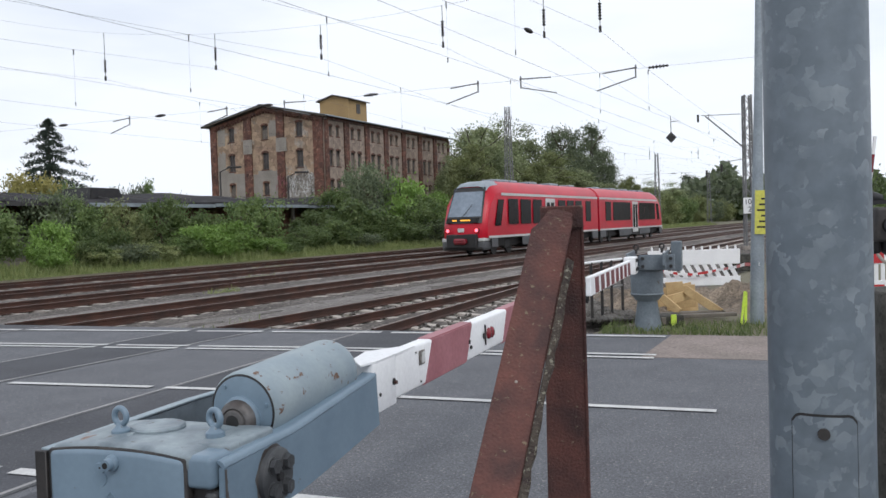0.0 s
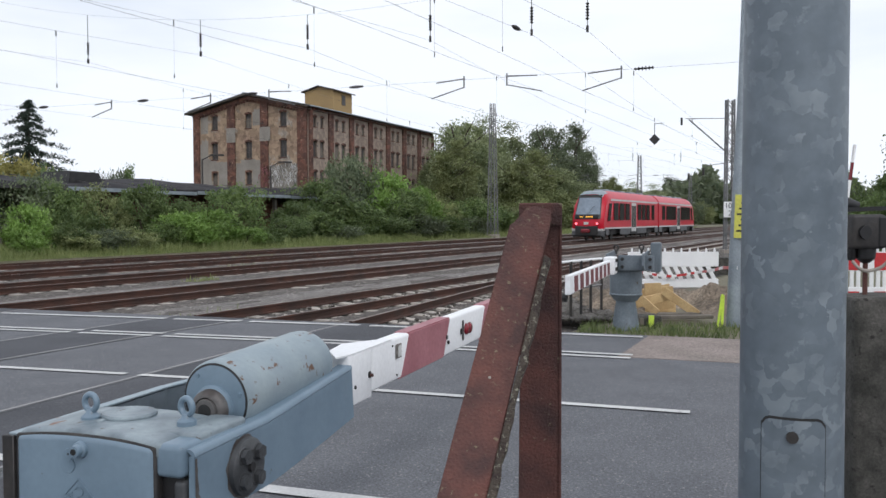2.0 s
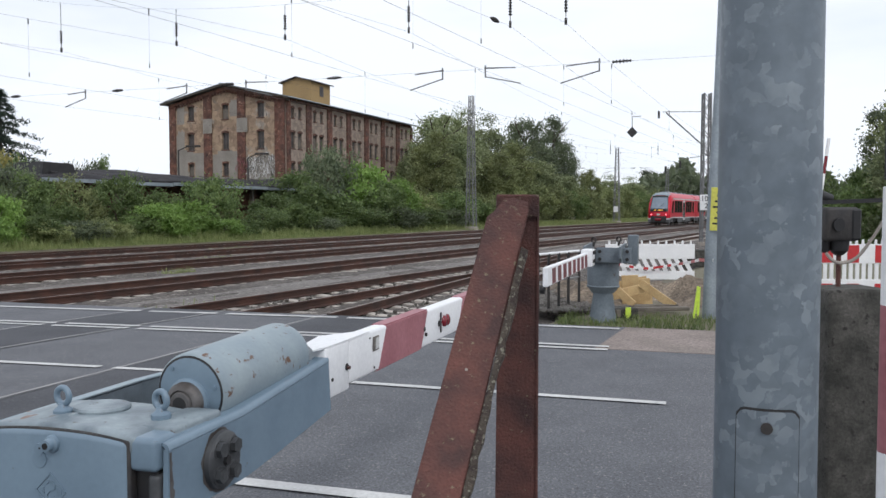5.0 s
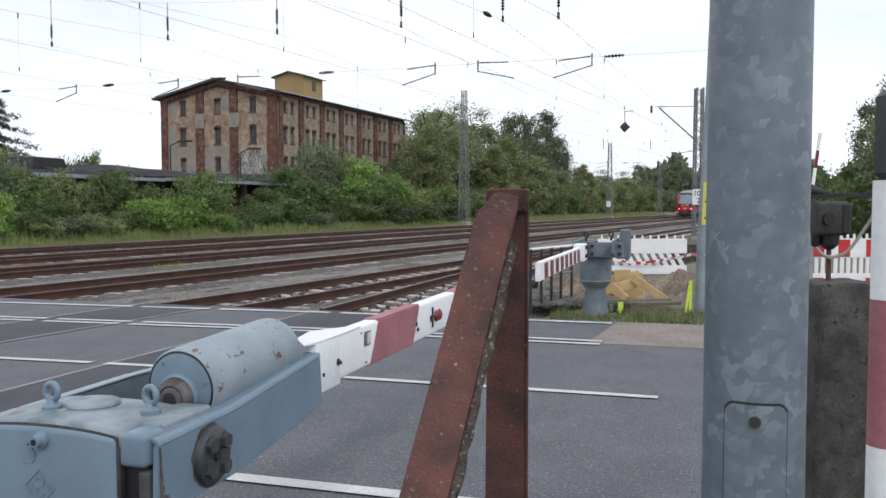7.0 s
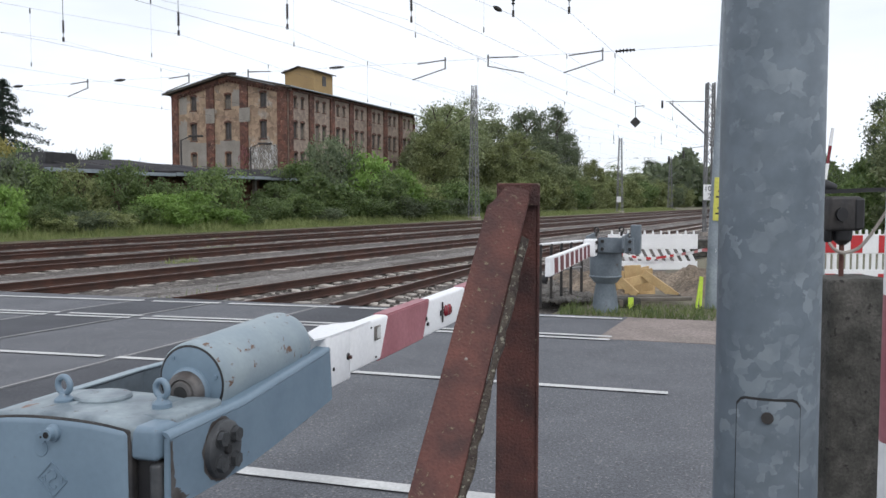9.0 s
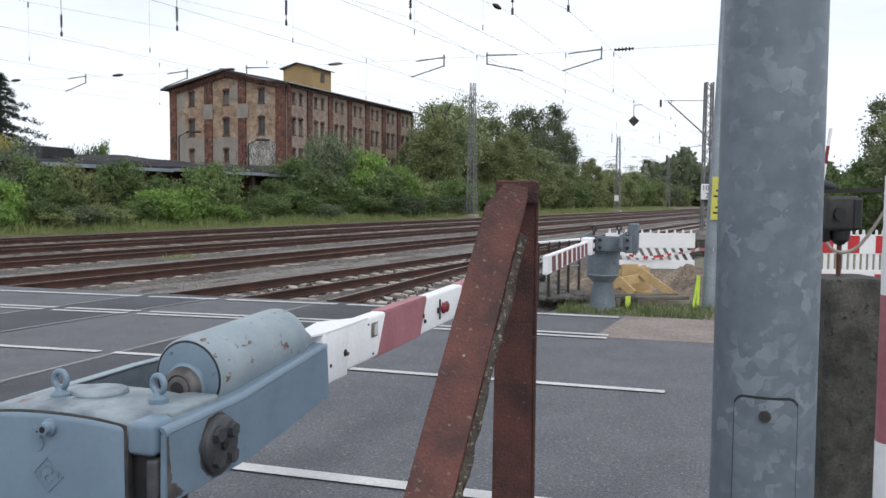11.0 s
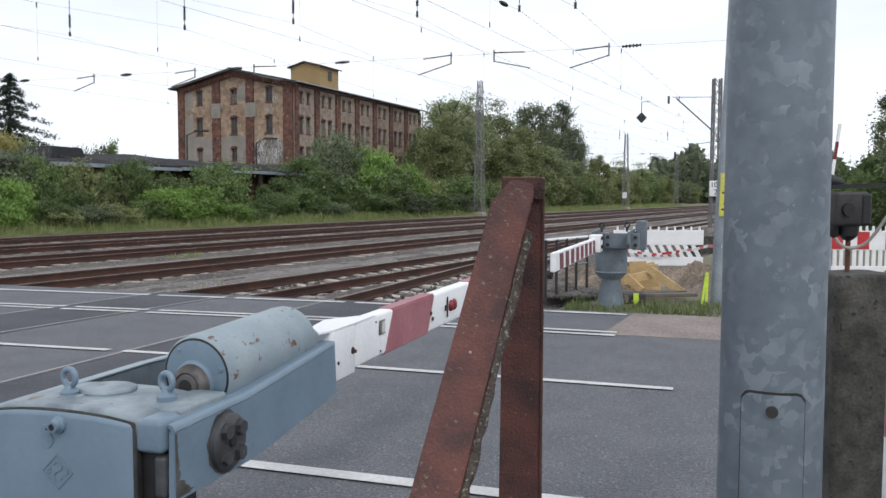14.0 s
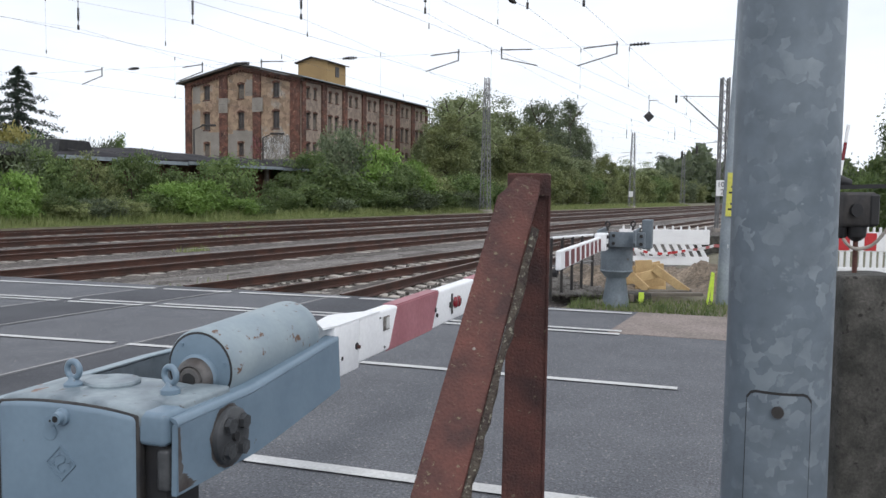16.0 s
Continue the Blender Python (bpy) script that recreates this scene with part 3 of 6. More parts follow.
    for p0, p1, z0, z1 in ((9.34, 10.53, 10.18, 11.75), (4.74, 6.11, 10.18, 11.67)):
        part("stone_band", box(GW - p1, GW - p0, -0.19, -0.163, z0, z1), GREY_RENDER, h, "patch of grey cement on the pilaster", at=at_gable)
    fields = bmesh.new()
    # where grey render still covers the brick, in ragged fields that leave the windows free
    for p0, p1, z0, z1 in ((10.6, 14.3, 0.4, 8.35), (13.2, 14.3, 8.3, 10.4), (6.15, 9.4, 0.4, 8.2), (13.2, 14.2, 11.3, 13.2), (6.15, 7.15, 11.9, 13.4), (1.4, 5.0, 0.4, 7.7)):
        x = GW - p1
        n = 5
        for i in range(n):
            a, b = x + (p1 - p0) * i / n, x + (p1 - p0) * (i + 1) / n
            top = z1 + rr.uniform(-0.3, 0.3)
            holes = [(max(o[0] - 0.14, a) - a, min(o[1] + 0.14, b) - a, o[2] - 0.12, o[3] + 0.2) for o in gable_open if o[0] - 0.14 < b and o[1] + 0.14 > a and o[3] > z0 and o[2] < top]
            cuts = sorted({0.0, b - a, *(v for o in holes for v in o[:2])})
            for c0, c1 in zip(cuts, cuts[1:]):
                z = z0
                for lo, hi in sorted((max(o[2], z0), min(o[3], top)) for o in holes if o[0] <= c0 + 1e-6 and o[1] >= c1 - 1e-6) + [(top, top)]:
                    if lo > z + 1e-6:
                        box(a + c0, a + c1, -0.0155, -0.0035, z, lo, fields)
                    z = max(z, hi)
    tagged(part("render_patch", fields, GREY_RENDER, h, at=at_gable), "ragged fields of grey cement render on the brick", kind="stuff")
    # corbelled friezes under the roof
    for side in (0, 1):
        run = [(i / 20, (i + 1) / 20) for i in range(20)]
        for a, b in run:
            x0, x1 = (GW / 2 * a, GW / 2 * b) if side == 0 else (GW - GW / 2 * a, GW - GW / 2 * b)
            z0, z1 = EAVE + (RIDGE - EAVE) * a - 0.1, EAVE + (RIDGE - EAVE) * b - 0.1
            part("frieze_brick", prism([(x0, z0 - 0.34), (x1, z1 - 0.34), (x1, z1), (x0, z0)], -0.22, -0.003), BRICK_RED, h, at=at_gable)
            xm = (x0 + x1) / 2
            part("corbel", box(xm - 0.1, xm + 0.1, -0.2, -0.003, z0 - 0.56, z0 - 0.34), BRICK_RED, h, at=at_gable)
    part("frieze", box(0.62, LONG - 0.6, -0.2, -0.003, EAVE - 0.32, EAVE - 0.02), BRICK_RED, h)
    for sign in (0, 1):
        y0, y1 = (-0.7, GW / 2) if sign == 0 else (GW + 0.7, GW / 2)
        bm = bmesh.new()
        f = bm.faces.new([bm.verts.new(c) for c in ((-0.75, y0, EAVE - 0.1), (LONG + 0.4, y0, EAVE - 0.1), (LONG + 0.4, y1, RIDGE), (-0.75, y1, RIDGE))])
        bm.normal_update()
        ext = bmesh.ops.extrude_face_region(bm, geom=[f])
        bmesh.ops.translate(bm, verts=[v for v in ext["geom"] if isinstance(v, bmesh.types.BMVert)], vec=(0, 0, 0.14))
        bmesh.ops.recalc_face_normals(bm, faces=bm.faces[:])
        part("roof", bm, ROOF_DARK, h, "dark low-pitched bitumen roof")
        part("verge_strip", bar((-0.78, y0, EAVE + 0.03), (-0.78, y1, RIDGE + 0.13), 0.05, 0.14, up=(1, 0, 0)), STEEL, h, "pale sheet-metal verge")
        part("verge_board", bar((-0.72, y0, EAVE - 0.12), (-0.72, y1, RIDGE - 0.02), 0.06, 0.12, up=(1, 0, 0)), OLD_TIMBER, h)
    part("gutter", tube((-0.75, -0.76, EAVE - 0.02), (LONG + 0.4, -0.76, EAVE - 0.02), 0.08, seg=8), STEEL, h, "grey sagging gutter")
    part("downpipe", tube((LONG + 0.1, -0.3, 1), (LONG + 0.1, -0.3, EAVE - 0.1), 0.06, seg=8), STEEL, h)
    part("ridge_vent", bar((-0.6, GW / 2 - 1.3, RIDGE - 0.05), (-0.5, GW / 2 + 0.4, RIDGE + 0.2), 0.3, 0.12), ROOF_DARK, h)
    t = part("roof_tower", box(10.5, 14.7, 3.5, 7.5, 13.8, 16.98), TOWER_YELLOW, h, "ochre rendered lift tower on the roof")
    part("tower_roof", prism([(3.15, 16.9), (5.5, 17.5), (7.85, 16.9), (7.85, 17.02), (5.5, 17.63), (3.15, 17.02)], -15.0, -10.2), ROOF_DARK, t, at=pose(0, 0, 0, 0, 0, 90))
    part("tower_gable", prism([(3.5, 16.98), (7.5, 16.98), (5.5, 17.5)], -14.7, -10.5), TOWER_YELLOW, t, at=pose(0, 0, 0, 0, 0, 90))
    win = part("tower_window", box(12.3, 13.1, 3.44, 3.49, 15.45, 16.6), SHEEN_PANE, t)
    part("window_frame", box(12.66, 12.74, 3.41, 3.438, 15.45, 16.6), WINDOW_DARK, win)
    # sprayed scrawl low on the gable
    r2 = random.Random(8)
    for material, n, p_lo, p_hi, label in ((WHITE, 95, 1.3, 4.9, "faded pale scrawl sprayed on the wall"), (ARM_RED, 26, 4.9, 6.1, "faded pink scrawl sprayed on the brick"), (CABLE, 40, 1.5, 4.8, "thin dark outlines of the scrawl")):
        strokes = bmesh.new()
        deep = -0.021 if p_lo < 2 else -0.17
        for i in range(n):
            x, z, r, a0 = GW - r2.uniform(p_lo, p_hi), r2.uniform(5.4, 7.6), r2.uniform(0.18, 0.5), r2.uniform(0, 6.28)
            pts = [(x + r * 0.7 * math.cos(a0 + k * 0.6), z + r * math.sin(a0 + k * 0.6)) for k in range(r2.randrange(3, 8))]
            for (xa, za), (xb, zb) in zip(pts, pts[1:]):
                bar((xa, deep, za), (xb, deep, zb), 0.006, 0.075, strokes, up=(0, 1, 0))
        tagged(part("graffiti", strokes, material, h, at=at_gable), label, kind="stuff")
    return h


mill()


def long_shed():
    h = empty("goods_shed", IN_TRACKS, "long low shed with a sagging dark roof and a fascia coloured pale where lit", "shed")
    part("wall", box(12, 62, 42.2, 50, 0, 3.5), BRICK_RED, h, "dark brick wall")
    sheet = bmesh.new()
    grid = []
    for i in range(54):
        s = 11 + i
        sag = 0.12 * math.sin(s * 0.34) + 0.05 * math.sin(s * 1.1)
        grid.append([sheet.verts.new((s, p, z + sag * k)) for p, z, k in ((40.3, 3.55, 0.4), (40.3, 3.7, 0.5), (42.0, 3.98, 1.0), (45.6, 4.5, 1.0), (49.0, 4.1, 1.0), (51.0, 3.7, 0.4), (51.0, 3.5, 0.0))])
    for a, b in zip(grid, grid[1:]):
        for j in range(6):
            sheet.faces.new((a[j], b[j], b[j + 1], a[j + 1]))
        sheet.faces.new((a[6], b[6], b[0], a[0]))
    sheet.faces.new(grid[0])
    sheet.faces.new(grid[-1][::-1])
    bmesh.ops.recalc_face_normals(sheet, faces=sheet.faces[:])
    smooth(part("roof", sheet, SHED_ROOF, h, "sagging dark bitumen roof"), 30)
    part("roof_hatch", prism([(33.4, 4.0), (33.5, 4.75), (35.6, 4.7), (35.9, 4.0)], 43.2, 46.0, bevel=0.03), BLACK, h, "dark raised hatch on the roof")
    for s in range(13, 63, 3):
        part("roof_seam", bar((s, 40.35, 3.74), (s, 45.4, 4.5), 0.07, 0.05), ROOF_DARK, h)
    # pale steel boards imitate the lit stretch of the roof's front edge
    for s in range(11, 64, 5):
        part("fascia", box(s + 0.03, min(s + 4.97, 64), 40.2, 40.27, 3.4 + 0.03 * (s % 3), 3.62 + 0.03 * (s % 3)), STEEL if 30 < s < 58 else ROOF_DARK, h, "fascia board, pale-coloured along the lit stretch")
    pale = part("whitewashed_wall", box(18, 28.3, 42.16, 42.195, 0, 3.15), GREY_RENDER, h, "pale rendered stretch of wall with a dark scrawl")
    scrawl = bmesh.new()
    for (sa, za), (sb, zb) in (((27.0, 2.7), (27.7, 2.75)), ((27.7, 2.75), (27.9, 2.3)), ((27.9, 2.3), (28.2, 2.05)), ((27.0, 1.9), (27.9, 1.95)), ((27.4, 1.95), (27.5, 1.6))):
        bar((sa, 42.15, za), (sb, 42.15, zb), 0.01, 0.09, scrawl)
    tagged(part("graffiti", scrawl, BLACK, pale), "dark sprayed scrawl", kind="stuff")
    for s in range(32, 64, 6):
        part("post", box(s - 0.12, s + 0.12, 40.9, 41.14, 0, 3.5), OLD_TIMBER, h)
    part("end_pier", box(61.5, 62.5, 40.4, 41.6, 0, 3.5), CONCRETE, h, "pale concrete pier")
    return h


long_shed()


# ---- the train ----
def car_body(length, nose, bm):
    """A car from y = 0 to its length. nose: it has a raked cab front at y = 0."""
    W = 1.3
    front = [(0.3, 0.9), (0.06, 0.905), (0.0, 1.0), (0.05, 1.45), (0.18, 1.8), (0.632, 2.6), (1.158, 3.53), (1.5, 3.74), (2.0, 3.82)] if nose else [(0.3, 0.9), (0, 0.905), (0, 1.45), (0, 1.8), (0, 2.6), (0, 3.2), (0, 3.5), (0.0, 3.7), (0.1, 3.82)]
    outline = front + [(3.0, 3.86), (length - 0.1, 3.86), (length, 3.7), (length, 0.9)]
    xs = [-1, -0.985, -0.93, -0.8, -0.55, -0.28, 0, 0.28, 0.55, 0.8, 0.93, 0.985, 1]
    grid = []
    for x in xs:
        row = []
        for y, z in outline:
            bend = (0.5 * abs(x) ** 3) * (max(0.0, 1 - max(0, z - 1.6) / 3.2)) if nose and y < 2.0 else 0.0
            drop = 0.62 * max(0.0, (abs(x) - 0.42) / 0.58) ** 2.2 if z > 3.4 else 0.0
            tuck = 1.0 - (0.05 if z < 0.6 else 0) - (0.035 * max(0, (z - drop) - 2.6)) - (0.045 * max(0, 1 - y / 2.2) if nose else 0)
            row.append(bm.verts.new((x * W * tuck, y + bend, z - drop)))
        grid.append(row)
    for a, b in zip(grid, grid[1:]):
        for i in range(len(outline) - 1):
            bm.faces.new((a[i], a[i + 1], b[i + 1], b[i]))
        bm.faces.new((a[-1], a[0], b[0], b[-1]))
    bm.faces.new(grid[0])
    bm.faces.new(grid[-1][::-1])
    bmesh.ops.recalc_face_normals(bm, faces=bm.faces[:])
    return bm


def side_panel(y0, y1, z0, z1, side, out=1.3, bm=None, thick=0.02, lean=0.0):
    bm = bm or bmesh.new()
    x = out * side
    pts = [(y0, z0), (y1, z0), (y1 + lean, z1), (y0 + lean, z1)]
    a = [bm.verts.new((x, y, z)) for y, z in pts]
    b = [bm.verts.new((x - side * thick, y, z)) for y, z in pts]
    fs = [bm.faces.new(a), bm.faces.new(b[::-1])] + [bm.faces.new((a[i - 1], b[i - 1], b[i], a[i])) for i in range(4)]
    bmesh.ops.recalc_face_normals(bm, faces=fs)
    return bm


TAIL_LIGHT = glow("tail_light_red", (1.0, 0.12, 0.16), 3.0)
DEST_LED = glow("amber_leds", (0.9, 0.42, 0.05), 0.9)


def build_train():
    t = empty("railcar", pose(0, 0, 0), "red two-car diesel railcar with grey skirt and dark windows", "train")
    CAR, GAP = 17.85, 0.35
    for k in (0, 1):
        m = pose(0, 0, 0) if k == 0 else pose(0, 2 * CAR + GAP, 0, 0, 0, 180)
        body = smooth(part("car_body", car_body(CAR, True, bmesh.new()), TRAIN_RED, t, at=m), 35)
        for side in (-1, 1):
            for y0, y1 in ((0.85, 1.6), (4.75, 7.9), (10.1, 13.3), (16.5, CAR - 0.1)):
                part("skirt", side_panel(y0, y1, 0.42, 0.88, side, 1.31), TRAIN_GREY, body, "grey lower skirt")
            part("door_step", side_panel(8.1, 9.9, 0.4, 0.62, side, 1.3), TRAIN_DARK, body)
            part("white_stripe", side_panel(0.55, CAR - 0.05, 0.885, 1.0, side, 1.312), TRAIN_WHITE, body, "pale stripe along the skirt")
            part("roof_stripe", side_panel(2.2, CAR - 0.05, 3.06, 3.2, side, 1.293), TRAIN_WHITE, body, "pale stripe under the roof")
            part("cab_side_window", side_panel(1.35, 2.05, 1.5, 2.85, side, 1.3, lean=0.45), GLASS, body)
            for y0, y1 in ((3.0, 4.35), (4.6, 6.1), (6.35, 7.7), (10.35, 11.6), (11.8, 13.1), (13.3, 14.6), (15.3, 16.4)):
                wider = 0.08 if k else -0.04
                part("side_window", side_panel(y0 - wider, y1 + wider, 1.56, 2.9, side, 1.312), GLASS, body)
            d = part("door", side_panel(8.25, 9.75, 0.62, 2.98, side, 1.318), TRAIN_WHITE, body, "pale double door with tall panes")
            for y0 in (8.4, 9.08):
                part("door_pane", side_panel(y0, y0 + 0.52, 0.95, 2.75, side, 1.325), GLASS, d)
        def face(wide, z0, z1, out):
            """A sheet that follows the raked front, a little proud of it."""
            bm = bmesh.new()
            g = []
            for c in range(13):
                x = -1 + c / 6
                col = []
                for r in range(5):
                    z = z0 + (z1 - z0) * r / 4
                    w = wide * (1 - 0.13 * r / 4)
                    y = 0.18 + (z - 1.8) * 0.5655 + 0.5 * abs(x * w / 1.3) ** 3 * max(0.0, 1 - (z - 1.6) / 3.2)
                    col.append(bm.verts.new((x * w, y - out, z)))
                g.append(col)
            for a, b in zip(g, g[1:]):
                for r in range(4):
                    bm.faces.new((a[r], b[r], b[r + 1], a[r + 1]))
            bmesh.ops.recalc_face_normals(bm, faces=bm.faces[:])
            return bm

        smooth(part("windscreen_surround", face(1.04, 1.66, 3.5, 0.03), BLACK, body, "black surround of the windscreen"))
        smooth(part("windscreen", face(0.95, 2.0, 3.28, 0.042), SKY_SCREEN, body, "raked windscreen, the sky's reflection in its colour"))
        band = part("dark_mask", box(-0.88, 0.88, 0.11, 0.4, 1.68, 1.95, bevel=0.03), BLACK, body, "black band below the windscreen")
        leds = bmesh.new()
        for x0, x1 in ((-0.52, -0.28), (-0.06, 0.5)):
            box(x0, x1, 0.092, 0.107, 1.78, 1.85, leds)
        part("destination_display", leds, DEST_LED, band, "amber lit destination display")
        for x in (-0.82, 0.82):
            lamp = tube((x, 0.12, 1.3), (x, 0.3, 1.3), 0.12, seg=14)
            part("lamp_housing", lamp, DARK_METAL, body)
            part("tail_light" if k == 0 else "headlight", tube((x, 0.09, 1.3), (x, 0.13, 1.3), 0.085, seg=14), TAIL_LIGHT if k == 0 else TRAIN_WHITE, body)
        part("emblem", box(-0.17, 0.17, -0.02, 0.03, 1.22, 1.42), TRAIN_WHITE, body, "small pale emblem shape")
        part("lower_cowl", box(-1.2, 1.2, 0.16, 1.0, 0.3, 0.74, bevel=0.08, segments=2), TRAIN_GREY, body, "grey lower front cowl")
        part("cowl_stripe", box(-1.21, 1.21, 0.2, 1.0, 0.745, 0.9, bevel=0.03), TRAIN_WHITE, body, "pale stripe round the front")
        part("coupler_recess", box(-0.86, 0.86, -0.02, 0.4, 0.4, 1.12, bevel=0.05), BLACK, body, "dark recess for the coupler")
        part("coupler", box(-0.36, 0.36, -0.28, 0.3, 0.6, 0.9, bevel=0.08), LAMP_RED, body, "red-covered automatic coupler")
        part("bumper", box(-1.12, 1.12, 0.05, 0.5, 0.3, 0.46, bevel=0.06), TRAIN_DARK, body, "dark bumper beam")
        cap = bmesh.new()
        g = []
        for c in range(9):
            x = -0.8 + 0.2 * c
            d = 0.62 * max(0.0, (abs(x) - 0.42) / 0.58) ** 2.2
            g.append([cap.verts.new((x * 1.2, y, z - d)) for y, z in ((1.1, 3.54), (1.3, 3.68), (1.5, 3.77), (2.0, 3.85), (2.5, 3.875))])
        for a, b in zip(g, g[1:]):
            for r in range(4):
                cap.faces.new((a[r], b[r], b[r + 1], a[r + 1]))
        bmesh.ops.recalc_face_normals(cap, faces=cap.faces[:])
        smooth(part("roof_cap", cap, STEEL, body, "silver-grey roof cap above the windscreen"))
        wip = bar((0.05, 0.12, 1.98), (0.5, 0.4, 2.62), 0.03, 0.03)
        part("wiper", wip, BLACK, body)
        for y0, y1, w in ((3.4, 5.0, 0.6), (5.3, 6.4, 0.5), (8.0, 9.2, 0.55), (11.2, 12.6, 0.6), (14.8, 15.8, 0.5)):
            part("roof_unit", box(-w * 0.8, w * 0.8, y0, y1, 3.8, 4.0, bevel=0.06), STEEL, body, "grey roof-mounted unit")
        # bogies
        for yb in (3.2, 14.9):
            bog = empty("bogie", m @ pose(0, yb, 0), "", "")
            bog.parent = t
            for x in (-0.95, 0.95):
                part("bogie_frame", box(x - 0.08, x + 0.08, -1.5, 1.5, 0.42, 0.62, bevel=0.03), TRAIN_DARK, bog)
                for y in (-0.95, 0.95):
                    part("wheel", tube((x * 0.72 - 0.06, y, 0.4), (x * 0.72 + 0.06, y, 0.4), 0.4, seg=20), DARK_METAL, bog)
                part("damper", box(x - 0.12, x + 0.12, -0.3, 0.3, 0.3, 0.8, bevel=0.04), TRAIN_DARK, bog)
        part("underframe", box(-1.05, 1.05, 1.0, CAR - 0.5, 0.5, 0.9), TRAIN_DARK, body)
        for y0, y1 in ((6.0, 8.0), (10.2, 12.6)):
            part("equipment_box", box(-1.15, 1.15, y0, y1, 0.28, 0.7, bevel=0.04), TRAIN_DARK, body)
    part("gangway_bellows", box(-1.05, 1.05, CAR - 0.15, CAR + GAP + 0.15, 0.6, 3.45, bevel=0.05), BLACK, t, "black rubber bellows between the cars")
    return t


train = build_train()
train.scale = (1.06, 1.06, 1.06)


# ---- posts near the camera ----
def spangle():
    """Galvanised steel: a patchwork of paler and darker crystals with scuffs."""
    m = mat("spangled_zinc", (0.165, 0.197, 0.228), (0.122, 0.15, 0.178), 0.5, 0.25, 7, 30, 0.03, spots=(0.2, 0.235, 0.262), spot_scale=26, spot_at=0.6)
    nd, lk = m.node_tree.nodes, m.node_tree.links
    b = nd["Principled BSDF"]
    src = b.inputs["Base Color"].links[0].from_socket
    tc = nd.new("ShaderNodeTexCoord")
    warp, add, amount = nd.new("ShaderNodeTexNoise"), nd.new("ShaderNodeVectorMath"), nd.new("ShaderNodeVectorMath")
    warp.inputs["Scale"].default_value, warp.inputs["Detail"].default_value = 34, 3
    amount.operation, add.operation = "SCALE", "ADD"
    amount.inputs["Scale"].default_value = 0.03
    lk.new(tc.outputs["Object"], warp.inputs["Vector"])
    lk.new(warp.outputs["Color"], amount.inputs[0])
    lk.new(tc.outputs["Object"], add.inputs[0])
    lk.new(amount.outputs[0], add.inputs[1])
    out = src
    for scale, low, high, strength, tone in ((30, 0.3, 1.0, 0.28, (0.128, 0.158, 0.188)), (50, 0.58, 0.95, 0.8, (0.265, 0.305, 0.335))):
        vo, sep, cut, mx = nd.new("ShaderNodeTexVoronoi"), nd.new("ShaderNodeSeparateColor"), nd.new("ShaderNodeMapRange"), nd.new("ShaderNodeMix")
        vo.inputs["Scale"].default_value = scale
        lk.new(add.outputs[0], vo.inputs["Vector"])
        lk.new(vo.outputs["Color"], sep.inputs[0])
        cut.inputs["From Min"].default_value, cut.inputs["From Max"].default_value, cut.inputs["To Max"].default_value = low, high, strength
        lk.new(sep.outputs[0], cut.inputs[0])
        worn, fade, both = nd.new("ShaderNodeTexNoise"), nd.new("ShaderNodeMapRange"), nd.new("ShaderNodeMath")
        worn.inputs["Scale"].default_value, worn.inputs["Detail"].default_value = 11 if scale > 40 else 7, 4
        fade.inputs["From Min"].default_value, fade.inputs["From Max"].default_value = 0.42, 0.62
        both.operation = "MULTIPLY"
        lk.new(add.outputs[0], worn.inputs["Vector"])
        lk.new(worn.outputs["Fac"], fade.inputs[0])
        lk.new(cut.outputs[0], both.inputs[0])
        lk.new(fade.outputs[0], both.inputs[1])
        mx.data_type = "RGBA"
        mx.inputs["B"].default_value = (*tone, 1)
        lk.new(both.outputs[0], mx.inputs["Factor"])
        lk.new(out, mx.inputs["A"])
        out = mx.outputs["Result"]
    lk.new(out, b.inputs["Base Color"])
    return m


ZINC = spangle()


def big_post():
    t = empty("steel_post", pose(0.545, 1.36, 0), "thick galvanised steel post with a small service door", "post")
    smooth(part("shaft", lathe([(0.0885, -0.02), (0.0865, 0.6), (0.0822, 1.3), (0.0812, 1.9), (0.0785, 3.2), (0.0725, 5.6)], 56), ZINC, t), 50)
    # the door bends with the shaft
    mid, half, r = math.atan2(-1.36, -0.545) + 0.05, 0.62, 0.0823

    def shell(r0, z0, z1, w, bm, round_top=0.0):
        n, cols = 14, []
        for i in range(n + 1):
            f = -1 + 2 * i / n
            a = mid + w * f
            top = z1 - round_top * max(0.0, (abs(f) - 0.72) / 0.28) ** 2
            cols.append([bm.verts.new(((r0 - 0.0035 * (z - 1.3)) * math.cos(a), (r0 - 0.0035 * (z - 1.3)) * math.sin(a), z)) for z in (z0, z0 + (top - z0) * 0.5, top)])
        for a, b in zip(cols, cols[1:]):
            for j in range(2):
                bm.faces.new((a[j], b[j], b[j + 1], a[j + 1]))
        return bm

    smooth(part("door_gap", shell(r + 0.001, 0.6, 1.388, half, bmesh.new(), 0.012), BLACK, t, "dark seam round the service door"))
    door = smooth(part("service_door", shell(r + 0.0025, 0.603, 1.384, half - 0.028, bmesh.new(), 0.012), ZINC, t, "flush zinc service door"))
    c, s = math.cos(mid - 0.02), math.sin(mid - 0.02)
    part("door_screw", tube((c * (r - 0.002), s * (r - 0.002), 1.357), (c * (r + 0.006), s * (r + 0.006), 1.357), 0.0095, seg=12), DARK_METAL, door, "dark hexagon screw")
    return t


big_post()


